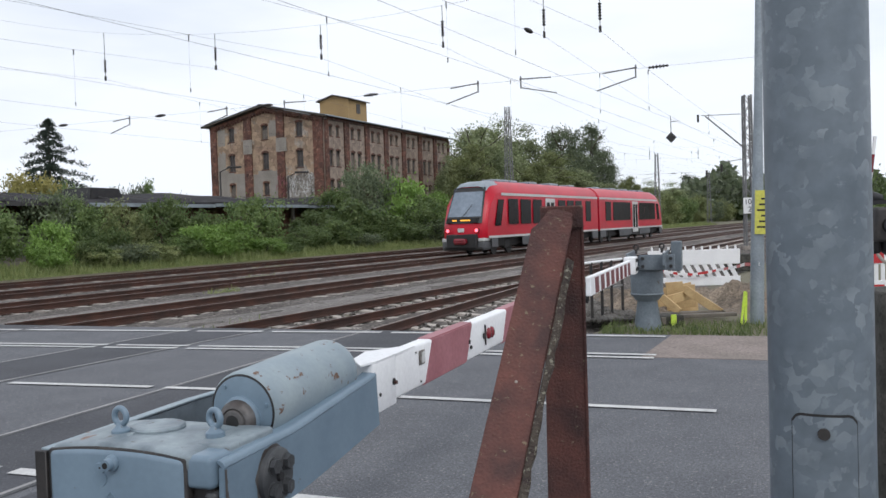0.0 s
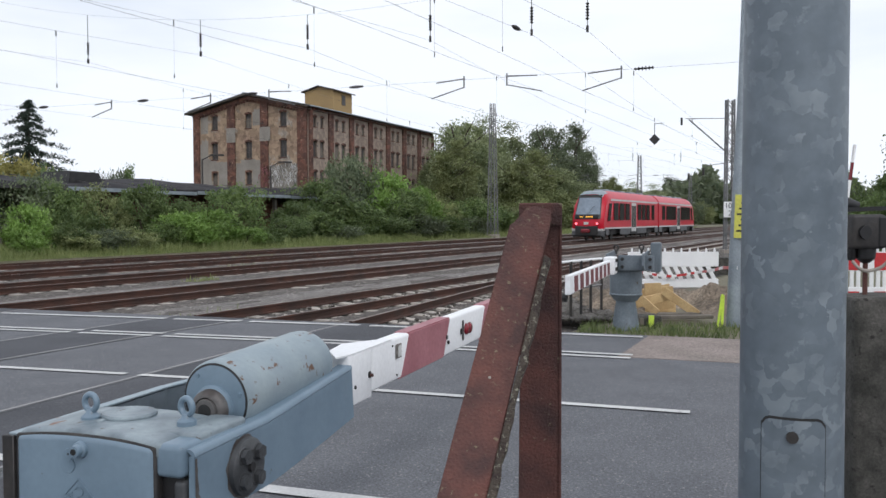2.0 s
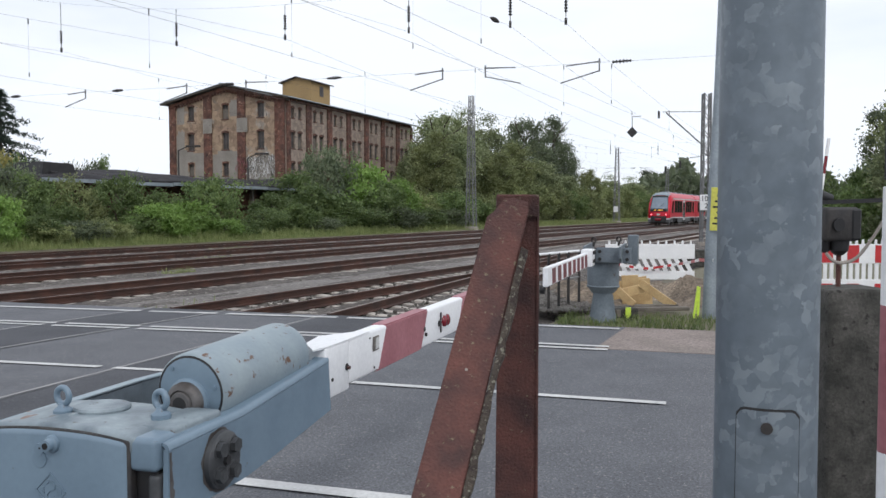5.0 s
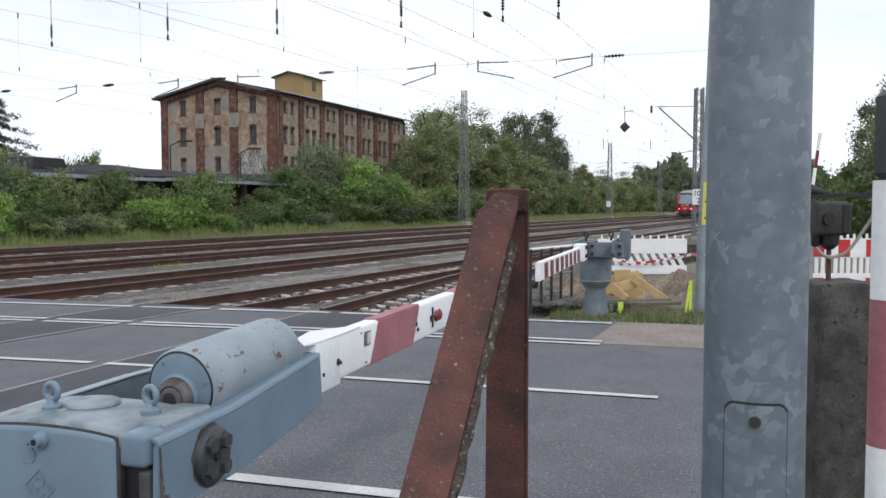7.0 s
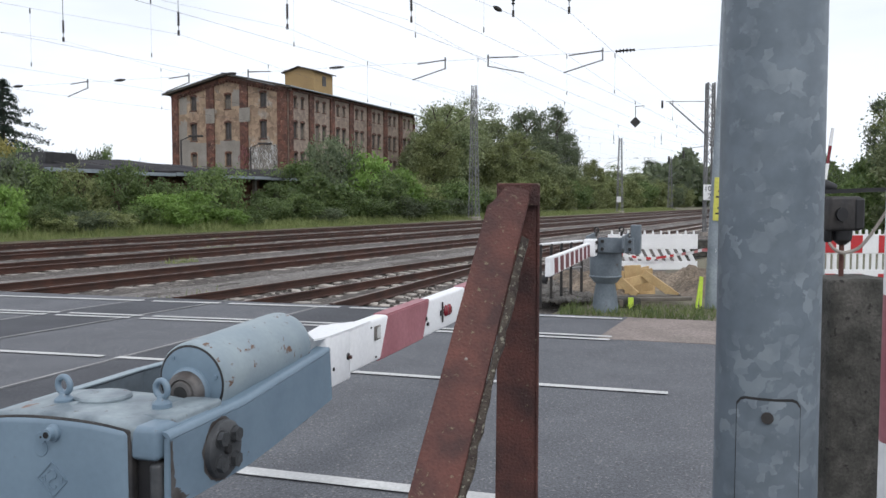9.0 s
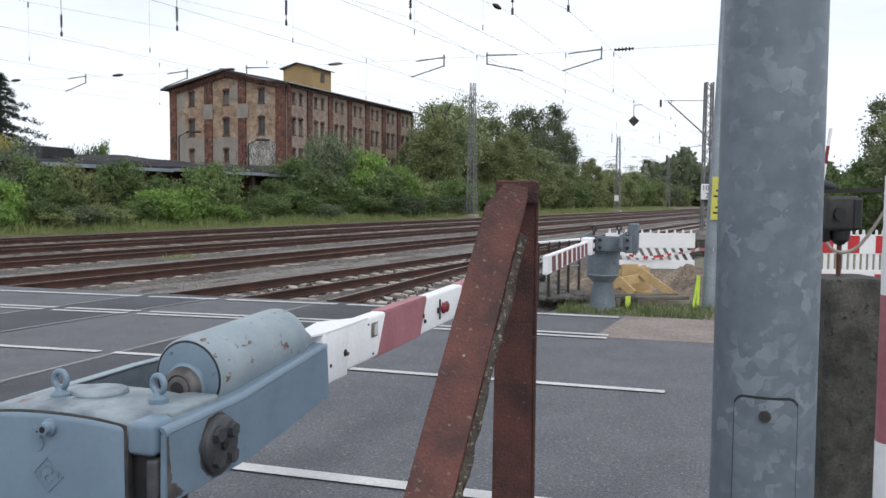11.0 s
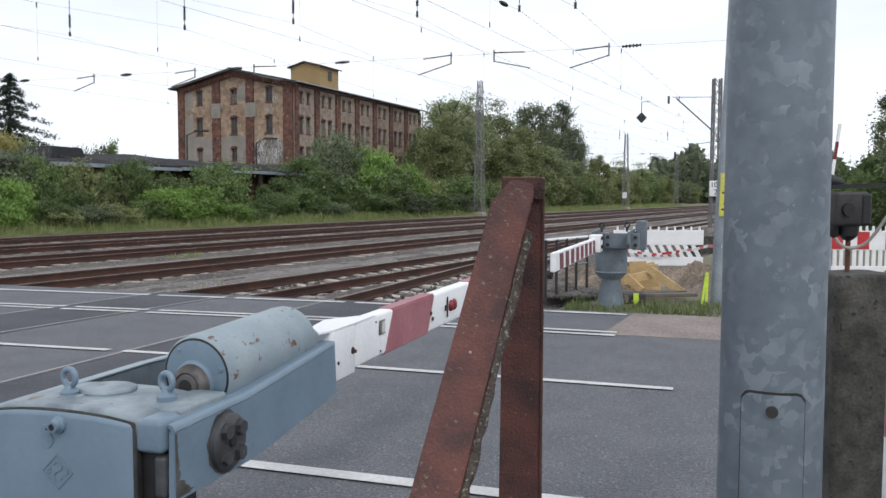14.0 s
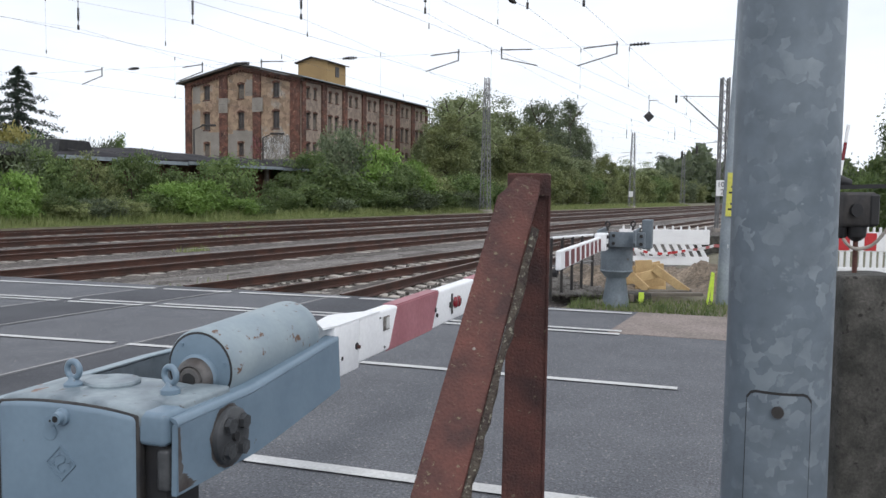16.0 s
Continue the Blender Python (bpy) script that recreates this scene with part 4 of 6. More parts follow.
def a_frame():
    t = empty("rusty_frame", pose(0, 0, 0), "two rusted steel bars leaning together, paint flaking", "steel frame")
    up = part("upright", prism([(0.122, -0.05), (0.229, -0.05), (0.229, 1.735), (0.138, 1.735)], 2.0, 2.012, bevel=0.002), RUST, t, "dark rusted upright angle bar")
    part("upright_flange", box(0.2295, 0.2375, 2.0, 2.09, -0.05, 1.735, bevel=0.002), RUST, up)
    part("cross_plate", box(0.131, 0.236, 1.985, 1.997, 1.69, 1.746, bevel=0.003), RUST, t, "short rusted plate at the top")
    # the brace is drawn along its own length, its head cut off slantwise
    lo, hi = Vector((-0.366, 0.79, 0.0)), Vector((0.160, 1.955, 1.70))
    ax = (hi - lo).normalized()
    side = Vector((1, 0, 0)) - ax * ax.x
    side.normalize()
    out = side.cross(ax)
    m = Matrix(((side.x, out.x, ax.x, lo.x), (side.y, out.y, ax.y, lo.y), (side.z, out.z, ax.z, lo.z), (0, 0, 0, 1)))
    L = (hi - lo).length
    rr = random.Random(5)
    left = [(-0.0495 + rr.uniform(-0.0012, 0.0012), L * f) for f in (0.0, 0.2, 0.4, 0.6, 0.75, 0.9)]
    right = [(0.0455 + rr.uniform(-0.002, 0.002), L * f) for f in (0.93, 0.8, 0.7, 0.6, 0.5, 0.4, 0.3, 0.2, 0.1, 0.0)]
    outline = left + [(-0.049, L * 0.986), (-0.038, L * 0.994), (-0.018, L * 1.016), (0.0, L * 1.019), (0.038, L * 1.018), (0.044, L * 1.005)] + right
    br = part("brace", prism(outline, -0.008, 0.012, bevel=0.002), RUST, t, "slanting rusted bar with flaking brown paint", at=m)
    zs = [L * (0.005 + 0.0155 * i) for i in range(62)]
    jag = [(0.047, zs[0])] + [(0.047 + rr.uniform(0.013, 0.02), z) for z in zs] + [(0.047, zs[-1] + 0.006)]
    edge = prism(jag, -0.012, 0.024, bevel=0.0025)
    part("lichened_flange", edge, LICHEN, br, "rough lichen-grown edge")
    for x, z in ((-0.006, L * 0.8),):
        part("pale_spot", lathe([(0.0034, 0), (0.002, 0.001)], 10), CONCRETE, br, "pale droplet", at=pose(x, 0.013, z, -90))
    return t


a_frame()


# ---- barrier machines ----
def ring_bm(R, r, seg=24, sub=10):
    bm = bmesh.new()
    rings = []
    for i in range(seg):
        a = 2 * math.pi * i / seg
        rings.append([bm.verts.new(((R + r * math.cos(b)) * math.cos(a), r * math.sin(b), (R + r * math.cos(b)) * math.sin(a))) for b in (2 * math.pi * j / sub for j in range(sub))])
    for i in range(seg):
        for j in range(sub):
            bm.faces.new((rings[i][j], rings[(i + 1) % seg][j], rings[(i + 1) % seg][(j + 1) % sub], rings[i][(j + 1) % sub]))
    bmesh.ops.recalc_face_normals(bm, faces=bm.faces[:])
    return bm


def hexbolt(parent, m, r=0.022, h=0.02, material=None):
    b = part("bolt", tube((0, 0, 0), (0, 0, h), r, seg=6), material or DARK_METAL, parent, at=m)
    return b


def slices(bm, axis, values):
    """Cut a mesh across an axis at each value, so that it can be bent."""
    n = [0, 0, 0]
    n[axis] = 1
    for v in values:
        at = [0, 0, 0]
        at[axis] = v
        bmesh.ops.bisect_plane(bm, geom=bm.verts[:] + bm.edges[:] + bm.faces[:], plane_co=at, plane_no=n)
    return bm


def domed(bm, y0, y1, z0, z1, rise, power=2.4):
    """Bow the upper part of a box: full height in the middle, lower by rise at y0 and y1."""
    slices(bm, 1, [y0 + (y1 - y0) * i / 14 for i in range(1, 14)])
    for v in bm.verts:
        f = abs((v.co.y - (y0 + y1) / 2) / ((y1 - y0) / 2))
        v.co.z -= rise * min(1.0, f) ** power * max(0.0, (v.co.z - z0) / (z1 - z0))
    return bm


def folded_edge(points, y, depth, r, bm=None):
    """A rounded fold along the (x, z) points: it starts in the plate at y and runs inwards."""
    bm = bm or bmesh.new()
    sec = [(0.0, -r), (r * 0.08, -r * 0.6), (r * 0.29, -r * 0.29), (r * 0.6, -r * 0.08), (r, 0.0), (depth, 0.0), (depth, -0.009), (r * 1.2, -0.009), (0.011, -r)]
    rings = [[bm.verts.new((x, y + a, z + b)) for a, b in sec] for x, z in points]
    for p, q in zip(rings, rings[1:]):
        for i in range(len(sec)):
            bm.faces.new((p[i], q[i], q[(i + 1) % len(sec)], p[(i + 1) % len(sec)]))
    bm.faces.new(rings[0])
    bm.faces.new(rings[-1][::-1])
    bmesh.ops.recalc_face_normals(bm, faces=bm.faces[:])
    return bm


def near_barrier(m):
    t = empty("barrier_machine", m, "weathered blue-grey level crossing barrier drive with lowered arm", "barrier", "crossing barriers")
    house = smooth(part("housing", box(-0.37, -0.06, 0.115, 0.665, 0.0, 0.955, bevel=0.03, segments=3), BLUE_GREY, t), 60)
    smooth(part("door_seal", domed(box(-0.404, -0.366, 0.1115, 0.6865, 0.03, 1.0005, bevel=0.008, segments=2), 0.1115, 0.6865, 0.8, 1.0005, 0.02), DARK_METAL, house, "dark rubber seal round the door"), 60)
    door = smooth(part("door", domed(box(-0.412, -0.378, 0.116, 0.682, 0.04, 0.998, bevel=0.024, segments=4), 0.116, 0.682, 0.8, 0.998, 0.02), BLUE_GREY, house, "pressed blue-grey door with a cast mark"), 60)
    # lock, swivel plate and the cast mark
    smooth(part("lock_plate", tube((-0.41, 0.455, 0.928), (-0.4165, 0.455, 0.928), 0.022, 0.02, seg=22), BLUE_GREY, door))
    smooth(part("lock_plate", tube((-0.41, 0.456, 0.896), (-0.415, 0.456, 0.896), 0.03, 0.028, seg=22), BLUE_GREY, door))
    part("rivet", tube((-0.416, 0.451, 0.933), (-0.4185, 0.451, 0.933), 0.0035, seg=8), DARK_METAL, door)
    lock = smooth(part("lock", lathe([(0.029, 0.0), (0.027, 0.012), (0.021, 0.016), (0.019, 0.034), (0.014, 0.035)], 22), BLUE_GREY, door, at=pose(-0.411, 0.402, 0.951, 0, -90)), 40)
    part("keyhole", tube((0, 0, 0.033), (0, 0, 0.037), 0.0105, seg=14), BLACK, lock)
    mark = bmesh.new()
    cy, cz, e = 0.413, 0.795, 0.059
    cs = [(cy - e, cz), (cy, cz + e), (cy + e, cz), (cy, cz - e)]
    for (y0, z0), (y1, z1) in zip(cs, cs[1:] + cs[:1]):
        bar((-0.4125, y0, z0), (-0.4125, y1, z1), 0.0055, 0.006, mark, up=(1, 0, 0))
    wave = [(cy + 0.018 * math.cos(a) * (1 if a < 4.2 else -1), cz + (0.016 if a < 4.2 else -0.016) + 0.016 * math.sin(a)) for a in (0.4, 1.2, 2.0, 2.9, 3.8)]
    wave += [(cy + 0.016 * math.cos(a), cz - 0.016 + 0.016 * math.sin(a)) for a in (1.2, 0.3, -0.6, -1.5, -2.4, -2.9)]
    for (y0, z0), (y1, z1) in zip(wave, wave[1:]):
        bar((-0.4125, y0, z0), (-0.4125, y1, z1), 0.0055, 0.006, mark, up=(1, 0, 0))
    for side in (-1, 1):
        for k in range(3):
            bar((-0.4125, cy + side * 0.026, cz - 0.009 + 0.009 * k), (-0.4125, cy + side * 0.042, cz - 0.006 + 0.006 * k), 0.005, 0.004, mark, up=(1, 0, 0))
    part("cast_mark", mark, BLUE_GREY, door, "raised diamond maker's mark")
    # the cast lid bows from side to side and falls to the shaft side
    lid_bm = box(-0.4, -0.045, 0.085, 0.68, 0.93, 1.012, bevel=0.022, segments=4)
    slices(lid_bm, 0, [-0.36, -0.3, -0.22, -0.14, -0.08])
    domed(lid_bm, 0.085, 0.68, 0.95, 1.012, 0.02, 2.6)
    lid = smooth(part("lid", lid_bm, LID_PAINT, t, "pale worn cast lid"), 60)
    hatch = lathe([(0.098, -0.01), (0.1, 0.012), (0.094, 0.019), (0.07, 0.022), (0.05, 0.019), (0.02, 0.018)], 32)
    smooth(part("cover_plate", hatch, LID_PAINT, lid, "round cast cover on the lid", at=pose(-0.175, 0.405, 1.006) @ Matrix.Diagonal((0.92, 1.0, 1, 1))), 40)
    part("cover_lug", box(-0.02, 0.02, -0.012, 0.012, 0, 0.012, bevel=0.004), LID_PAINT, lid, at=pose(-0.275, 0.435, 1.004, 0, 0, 15))
    patch = bmesh.new()
    ring = [(0.052 * (1 + 0.25 * noise.noise(Vector((math.cos(a) * 2, math.sin(a) * 2, 5)))) * math.cos(a), 0.05 * (1 + 0.25 * noise.noise(Vector((math.cos(a) * 2, math.sin(a) * 2, 9)))) * math.sin(a)) for a in (2 * math.pi * i / 26 for i in range(26))]
    patch.faces.new([patch.verts.new((x * 0.85, y, 0)) for x, y in ring])
    part("rust_patch", patch, RUST_STAIN, lid, "flat patch of rust", at=pose(-0.325, 0.548, 1.0045, 2))
    # the shoulder over the shaft
    smooth(part("shoulder", box(-0.4, -0.1, 0.017, 0.122, 0.882, 0.992, bevel=0.02, segments=4), BLUE_GREY, t, "rounded shoulder over the shaft"), 60)
    smooth(part("casting", box(-0.3, -0.02, 0.02, 0.16, 0.9, 1.003, bevel=0.014, segments=3), LID_PAINT, t, "rounded casting beside the drum"), 60)
    # the shaft as a black box that also stands in for the recess's shade
    part("shaft_housing", box(-0.372, -0.2, 0.03, 0.1145, 0.05, 0.885, bevel=0.004), BLACK, t, "dark shaft and black-painted shade of the gap below the shoulder")
    smooth(part("bearing_block", box(-0.388, -0.25, 0.016, 0.06, 0.735, 0.872, bevel=0.012, segments=2), FLANGE, t, "dark greasy bearing block"), 60)
    for x, y, turn in ((-0.25, 0.505, 84), (-0.2, 0.143, 78)):
        eye_bolt = smooth(part("eyebolt", ring_bm(0.0285, 0.0108, 28, 12), BLUE_GREY, t, "cast lifting eye", at=pose(x, y, 1.066, 0, 0, turn)), 60)
        smooth(part("collar", lathe([(0.034, -0.07), (0.033, -0.048), (0.027, -0.042), (0.019, -0.036), (0.015, -0.024)], 22), BLUE_GREY, eye_bolt), 40)
    # two pressed brackets carry the arm
    top = [(-0.372, 0.974), (-0.12, 0.979), (0.06, 0.98), (0.1, 0.983), (0.16, 0.989), (0.8, 1.053)]
    low = [(0.82, 0.804), (0.3, 0.743), (0.12, 0.726), (0.06, 0.724), (-0.378, 0.724)]
    plate = smooth(part("bracket", prism([(x, z - 0.0215) for x, z in top] + low, -0.012, 0.012, bevel=0.003), BLUE_GREY, t, "long blue-grey bracket plate"), 40)
    smooth(part("bracket_edge", folded_edge(top, -0.0125, 0.06, 0.022), BLUE_GREY, plate, "rounded folded edge of the bracket"), 50)
    # grease has crept over the rear end of the plate and round the flange
    for z0, z1, reach in ((0.735, 0.79, 0.1), (0.79, 0.945, 0.03)):
        stain = bmesh.new()
        edge = [(-0.371 + reach * (0.6 + 0.8 * abs(noise.noise(Vector((i * 0.7, z0 * 9, 2))))) * (1 - 0.5 * i / 12), z0 + (z1 - z0) * i / 12) for i in range(13)]
        ring = [stain.verts.new((x, -0.01235, z)) for x, z in [(-0.371, z0)] + edge + [(-0.371, z1)]]
        stain.faces.new(ring)
        part("grease_stain", stain, GREASE, plate, "dark greasy stain")
    halo = [(0.112 + 0.012 * noise.noise(Vector((math.cos(a) * 3, math.sin(a) * 3, 1)))) for a in (2 * math.pi * i / 40 for i in range(40))]
    stain = bmesh.new()
    stain.faces.new([stain.verts.new((-0.085 + r * math.cos(2 * math.pi * i / 40), -0.01235, 0.842 + r * math.sin(2 * math.pi * i / 40))) for i, r in enumerate(halo)])
    part("grease_stain", stain, GREASE, plate, "dark greasy stain")
    flange = smooth(part("flange", lathe([(0.102, 0.0), (0.1, 0.018), (0.092, 0.024)], 36), FLANGE, plate, "dark round greasy flange", at=pose(-0.085, -0.012, 0.842, 90)), 40)
    for k in range(4):
        a = 0.72 + k * math.pi / 2
        x, y = 0.062 * math.cos(a), 0.062 * math.sin(a)
        smooth(part("washer", tube((x, y, 0.02), (x, y, 0.026), 0.034, 0.032, seg=20), FLANGE, flange), 40)
        hexbolt(flange, pose(x, y, 0.025, 0, 0, 20 * k), 0.027, 0.02, FLANGE)
        smooth(part("thread_end", tube((x, y, 0.04), (x, y, 0.046), 0.012, 0.01, seg=12), FLANGE, flange), 40)
    part("flange_hub", tube((0, 0, 0.02), (0, 0, 0.034), 0.02, 0.016, seg=16), BLACK, flange)
    # the inner bracket bends towards the arm in front; its darker paint imitates shade
    inner_top = [(-0.395, 0.974), (0.3, 0.976), (0.42, 0.98)]
    inner = smooth(part("bracket", prism([(x, z - 0.006) for x, z in inner_top] + [(0.42, 0.75), (-0.395, 0.73)], 0.69, 0.712, bevel=0.004), FAR_AND_SHADE_PAINT, t, "inner bracket plate, its shaded face painted darker"), 40)
    smooth(part("bracket_edge", bar((-0.395, 0.706, 0.973), (0.42, 0.706, 0.979), 0.042, 0.01, bevel=0.003), BLUE_GREY_PALE, inner, "pale edge of the inner bracket"), 40)
    smooth(part("bracket_front", bar((0.415, 0.7, 0.86), (0.84, 0.52, 0.9), 0.02, 0.23, bevel=0.004), FAR_AND_SHADE_PAINT, inner), 40)
    smooth(part("bracket_edge", bar((0.415, 0.703, 0.979), (0.84, 0.523, 1.02), 0.04, 0.01, bevel=0.003), BLUE_GREY_PALE, inner), 40)
    smooth(part("bracket_end", box(-0.412, -0.395, 0.69, 0.74, 0.5, 0.972, bevel=0.003), DARK_METAL, inner, "dark end of the inner bracket"), 40)
    part("floor_pan", box(-0.06, 0.8, 0.1, 0.68, 0.7, 0.76, bevel=0.01), FLANGE, t, "dark tray under the drum")
    # the drum: a rounded lip, a sunk face, a stepped hub
    ax0 = Vector((0.0185, 0.176, 1.042))
    n = Vector((1, -0.0098, 0.041)).normalized()
    drum_at = Matrix.Translation(ax0) @ n.to_track_quat("Z", "Y").to_matrix().to_4x4()
    body = lathe([(0.12, 0.012), (0.134, 0.0), (0.1395, 0.003), (0.1445, 0.014), (0.146, 0.03), (0.147, 0.3), (0.147, 0.62), (0.145, 0.655), (0.138, 0.675), (0.122, 0.688), (0.09, 0.692)], 72)
    drum = smooth(part("drum", body, DRUM_PAINT, t, "rust-spotted pale blue drum", at=drum_at), 40)
    smooth(part("drum_rim", lathe([(0.1345, -0.0015), (0.137, 0.0002), (0.1345, 0.003)], 64), BLACK, drum, "dark joint round the drum face"), 60)
    smooth(part("drum_face", lathe([(0.05, -0.012), (0.08, -0.008), (0.12, -0.004), (0.1335, 0.0), (0.134, 0.012)][::-1], 56), BLUE_GREY, drum), 60)
    hub_at = pose(0.002, -0.028, 0)
    smooth(part("collar", lathe([(0.086, -0.004), (0.083, -0.02), (0.074, -0.026)][::-1], 44), BLUE_GREY, drum, at=hub_at), 30)
    smooth(part("hub", lathe([(0.075, -0.022), (0.073, -0.042), (0.062, -0.056), (0.05, -0.06), (0.044, -0.05)][::-1], 40), GREASE, drum, "greasy brown hub", at=hub_at), 35)
    smooth(part("hub_ring", lathe([(0.046, -0.054), (0.042, -0.066), (0.032, -0.067)][::-1], 32), GREASE, drum, at=hub_at), 30)
    smooth(part("hub_hole", tube((0, 0, -0.069), (0, 0, -0.05), 0.027, seg=24), BLACK, drum, at=hub_at))
    for a in (0.9, 2.9, 4.6):
        x, y = 0.112 * math.cos(a), 0.112 * math.sin(a)
        part("screw", tube((x, y, -0.012), (x, y, 0.0), 0.0075, seg=8), BLUE_GREY, drum)
    # the arm
    arm = smooth(part("arm", box(1.05, 4.6, 0.0, 0.085, 0.872, 1.095, bevel=0.016, segments=3), WHITE, t, "white barrier arm with faded red bands"), 60)
    smooth(part("arm_root", box(0.78, 1.045, -0.004, 0.085, 0.852, 1.09, bevel=0.01, segments=2), WHITE, arm), 60)
    cover = bmesh.new()
    ring = [(0.7, 0.02), (0.86, 0.135), (1.08, 0.175), (1.25, 0.075), (1.3, 0.0), (1.05, -0.004), (0.8, -0.004)]
    lo_v = [cover.verts.new((x, y, 1.088)) for x, y in ring]
    hi_v = [cover.verts.new((x, y, 1.096)) for x, y in ring]
    cover.faces.new(lo_v[::-1])
    cover.faces.new(hi_v)
    for i in range(len(ring)):
        cover.faces.new((lo_v[i - 1], lo_v[i], hi_v[i], hi_v[i - 1]))
    bmesh.ops.recalc_face_normals(cover, faces=cover.faces[:])
    part("arm_cap", cover, WHITE, arm, "white folded cover sheet over the joint")
    part("cap_stiffener", bar((0.78, 0.1, 1.06), (1.06, 0.16, 1.06), 0.012, 0.05), BLACK, arm)

    def band(x0, x1):
        return prism([(x0 - 0.065, 0.868), (x1 - 0.065, 0.868), (x1 + 0.065, 1.0995), (x0 + 0.065, 1.0995)], -0.003, 0.088, bevel=0.008)

    for x0, x1 in ((1.48, 2.19), (2.98, 3.6), (4.1, 4.5)):
        smooth(part("red_band", band(x0, x1), ARM_RED, arm, "faded red band"), 60)
    for x, z, rad in ((1.011, 0.966, 0.017), (0.85, 0.935, 0.009), (2.18, 0.985, 0.014), (1.36, 0.9, 0.006), (1.3, 1.06, 0.005)):
        part("hole", tube((x, -0.0035, z), (x, -0.0075, z), rad, seg=14), BLACK, arm)
    part("rusty_bolt", tube((1.017, -0.004, 0.962), (1.017, -0.02, 0.962), 0.009, seg=8), RUST, arm, "rusty bolt in a worn hole")
    ref = part("reflector_plate", box(1.345, 1.425, -0.006, -0.0035, 0.985, 1.06, bevel=0.001), GRAVEL, arm, "small grey plate")
    part("plate_mark", box(1.375, 1.415, -0.009, -0.0065, 0.993, 1.05), ROAD_PAINT, ref)
    for x in (2.585, 2.65):
        smooth(part("lamp", lathe([(0.038, 0.0), (0.036, 0.012), (0.024, 0.02), (0.008, 0.022)], 22), LAMP_RED, arm, "round red reflector", at=pose(x, -0.001, 0.985, 90)), 50)
    part("lamp_clip", box(2.5, 2.515, -0.01, -0.003, 0.92, 1.05), DARK_METAL, arm)
    part("lamp_clip", box(2.46, 2.5, -0.012, -0.003, 0.965, 1.0), DARK_METAL, arm)
    for x in (2.2, 3.9):
        hexbolt(arm, pose(x, -0.003, 0.95, 90), 0.012, 0.01)
    return t


MACHINE_TURN = math.degrees(math.atan2(AY, AX))
near_barrier(pose(-0.76, 2.89, 0, 0, 0, MACHINE_TURN))


def far_barrier(m):
    t = empty("barrier_machine", m, "dull blue-grey barrier drive on a round conical foot, arm lowered", "barrier", "crossing barriers")
    smooth(part("foot", lathe([(0.215, -0.05), (0.205, 0.05), (0.155, 0.4), (0.165, 0.43)], 32), FAR_AND_SHADE_PAINT, t), 40)
    smooth(part("body", lathe([(0.18, 0.42), (0.238, 0.5), (0.25, 0.56), (0.255, 0.9), (0.24, 0.93)], 32), FAR_AND_SHADE_PAINT, t), 40)
    smooth(part("body_rim", lathe([(0.25, 0.5), (0.262, 0.52), (0.255, 0.54)], 32), FAR_AND_SHADE_PAINT, t), 40)
    part("head", box(-0.28, 0.3, -0.12, 0.28, 0.9, 1.12, bevel=0.03), FAR_AND_SHADE_PAINT, t)
    for y in (-0.24, 0.3):
        b = part("bracket", prism([(-0.5, 0.98), (-0.4, 0.9), (0.5, 0.93), (0.62, 1.0), (0.62, 1.18), (-0.3, 1.2), (-0.5, 1.19)], y, y + 0.03, bevel=0.004), FAR_AND_SHADE_PAINT, t)
        for dx, dz in ((-0.06, 0.06), (0.06, 0.06), (-0.06, -0.06), (0.06, -0.06)):
            hexbolt(b, pose(-0.2 + dx, y + (0.03 if y > 0 else 0), 1.06 + dz, -90 if y > 0 else 90), 0.035, 0.03)
    part("counterweight", box(-0.5, -0.22, 0.36, 0.52, 0.86, 1.33, bevel=0.012), FAR_AND_SHADE_PAINT, t, "grey counterweight plate")
    part("counterweight_bar", box(-0.4, -0.32, 0.33, 0.36, 1.0, 1.1), DARK_METAL, t)
    for i, (x, y) in enumerate(((0.45, -0.1), (0.1, 0.25))):
        e = smooth(part("eyebolt", ring_bm(0.04, 0.014, 16, 8), DARK_METAL, t, at=pose(x, y, 1.27, 0, 0, 60)))
        part("stem", tube((0, 0, -0.1), (0, 0, -0.04), 0.02, seg=8), DARK_METAL, e)
    front = part("front_plate", box(0.3, 0.33, -0.08, 0.46, 0.91, 1.15, bevel=0.008), FAR_AND_SHADE_PAINT, t, "flat blue-grey front plate")
    for y, z in ((0.4, 0.97), (0.4, 1.09), (-0.02, 0.97), (-0.02, 1.09)):
        hexbolt(front, pose(0.33, y, z, 0, 90), 0.03, 0.025)
    clamp = part("arm_clamp", box(0.55, 0.9, -0.24, -0.07, 0.88, 1.14, bevel=0.012), WHITE, t, "white clamp with dark bolts")
    for x in (0.6, 0.78):
        for z in (0.96, 1.09):
            hexbolt(clamp, pose(x, -0.07, z, -90), 0.028, 0.02)
    arm = part("arm", box(0.9, 4.34, -0.19, -0.13, 0.88, 1.095, bevel=0.01), WHITE, t, "white barrier arm with narrow red bands")
    for i in range(8):
        x = 1.02 + 0.405 * i
        part("red_band", prism([(x - 0.02, 0.893), (x + 0.2, 0.893), (x + 0.225, 1.068), (x + 0.005, 1.068)], -0.194, -0.124), BAND_RED, arm)
    part("end_lamp", tube((4.2, -0.24, 0.84), (4.2, -0.19, 0.84), 0.05, seg=16), DARK_METAL, arm)
    part("lamp_bracket", box(4.18, 4.22, -0.2, -0.18, 0.82, 0.9), DARK_METAL, arm)
    return t


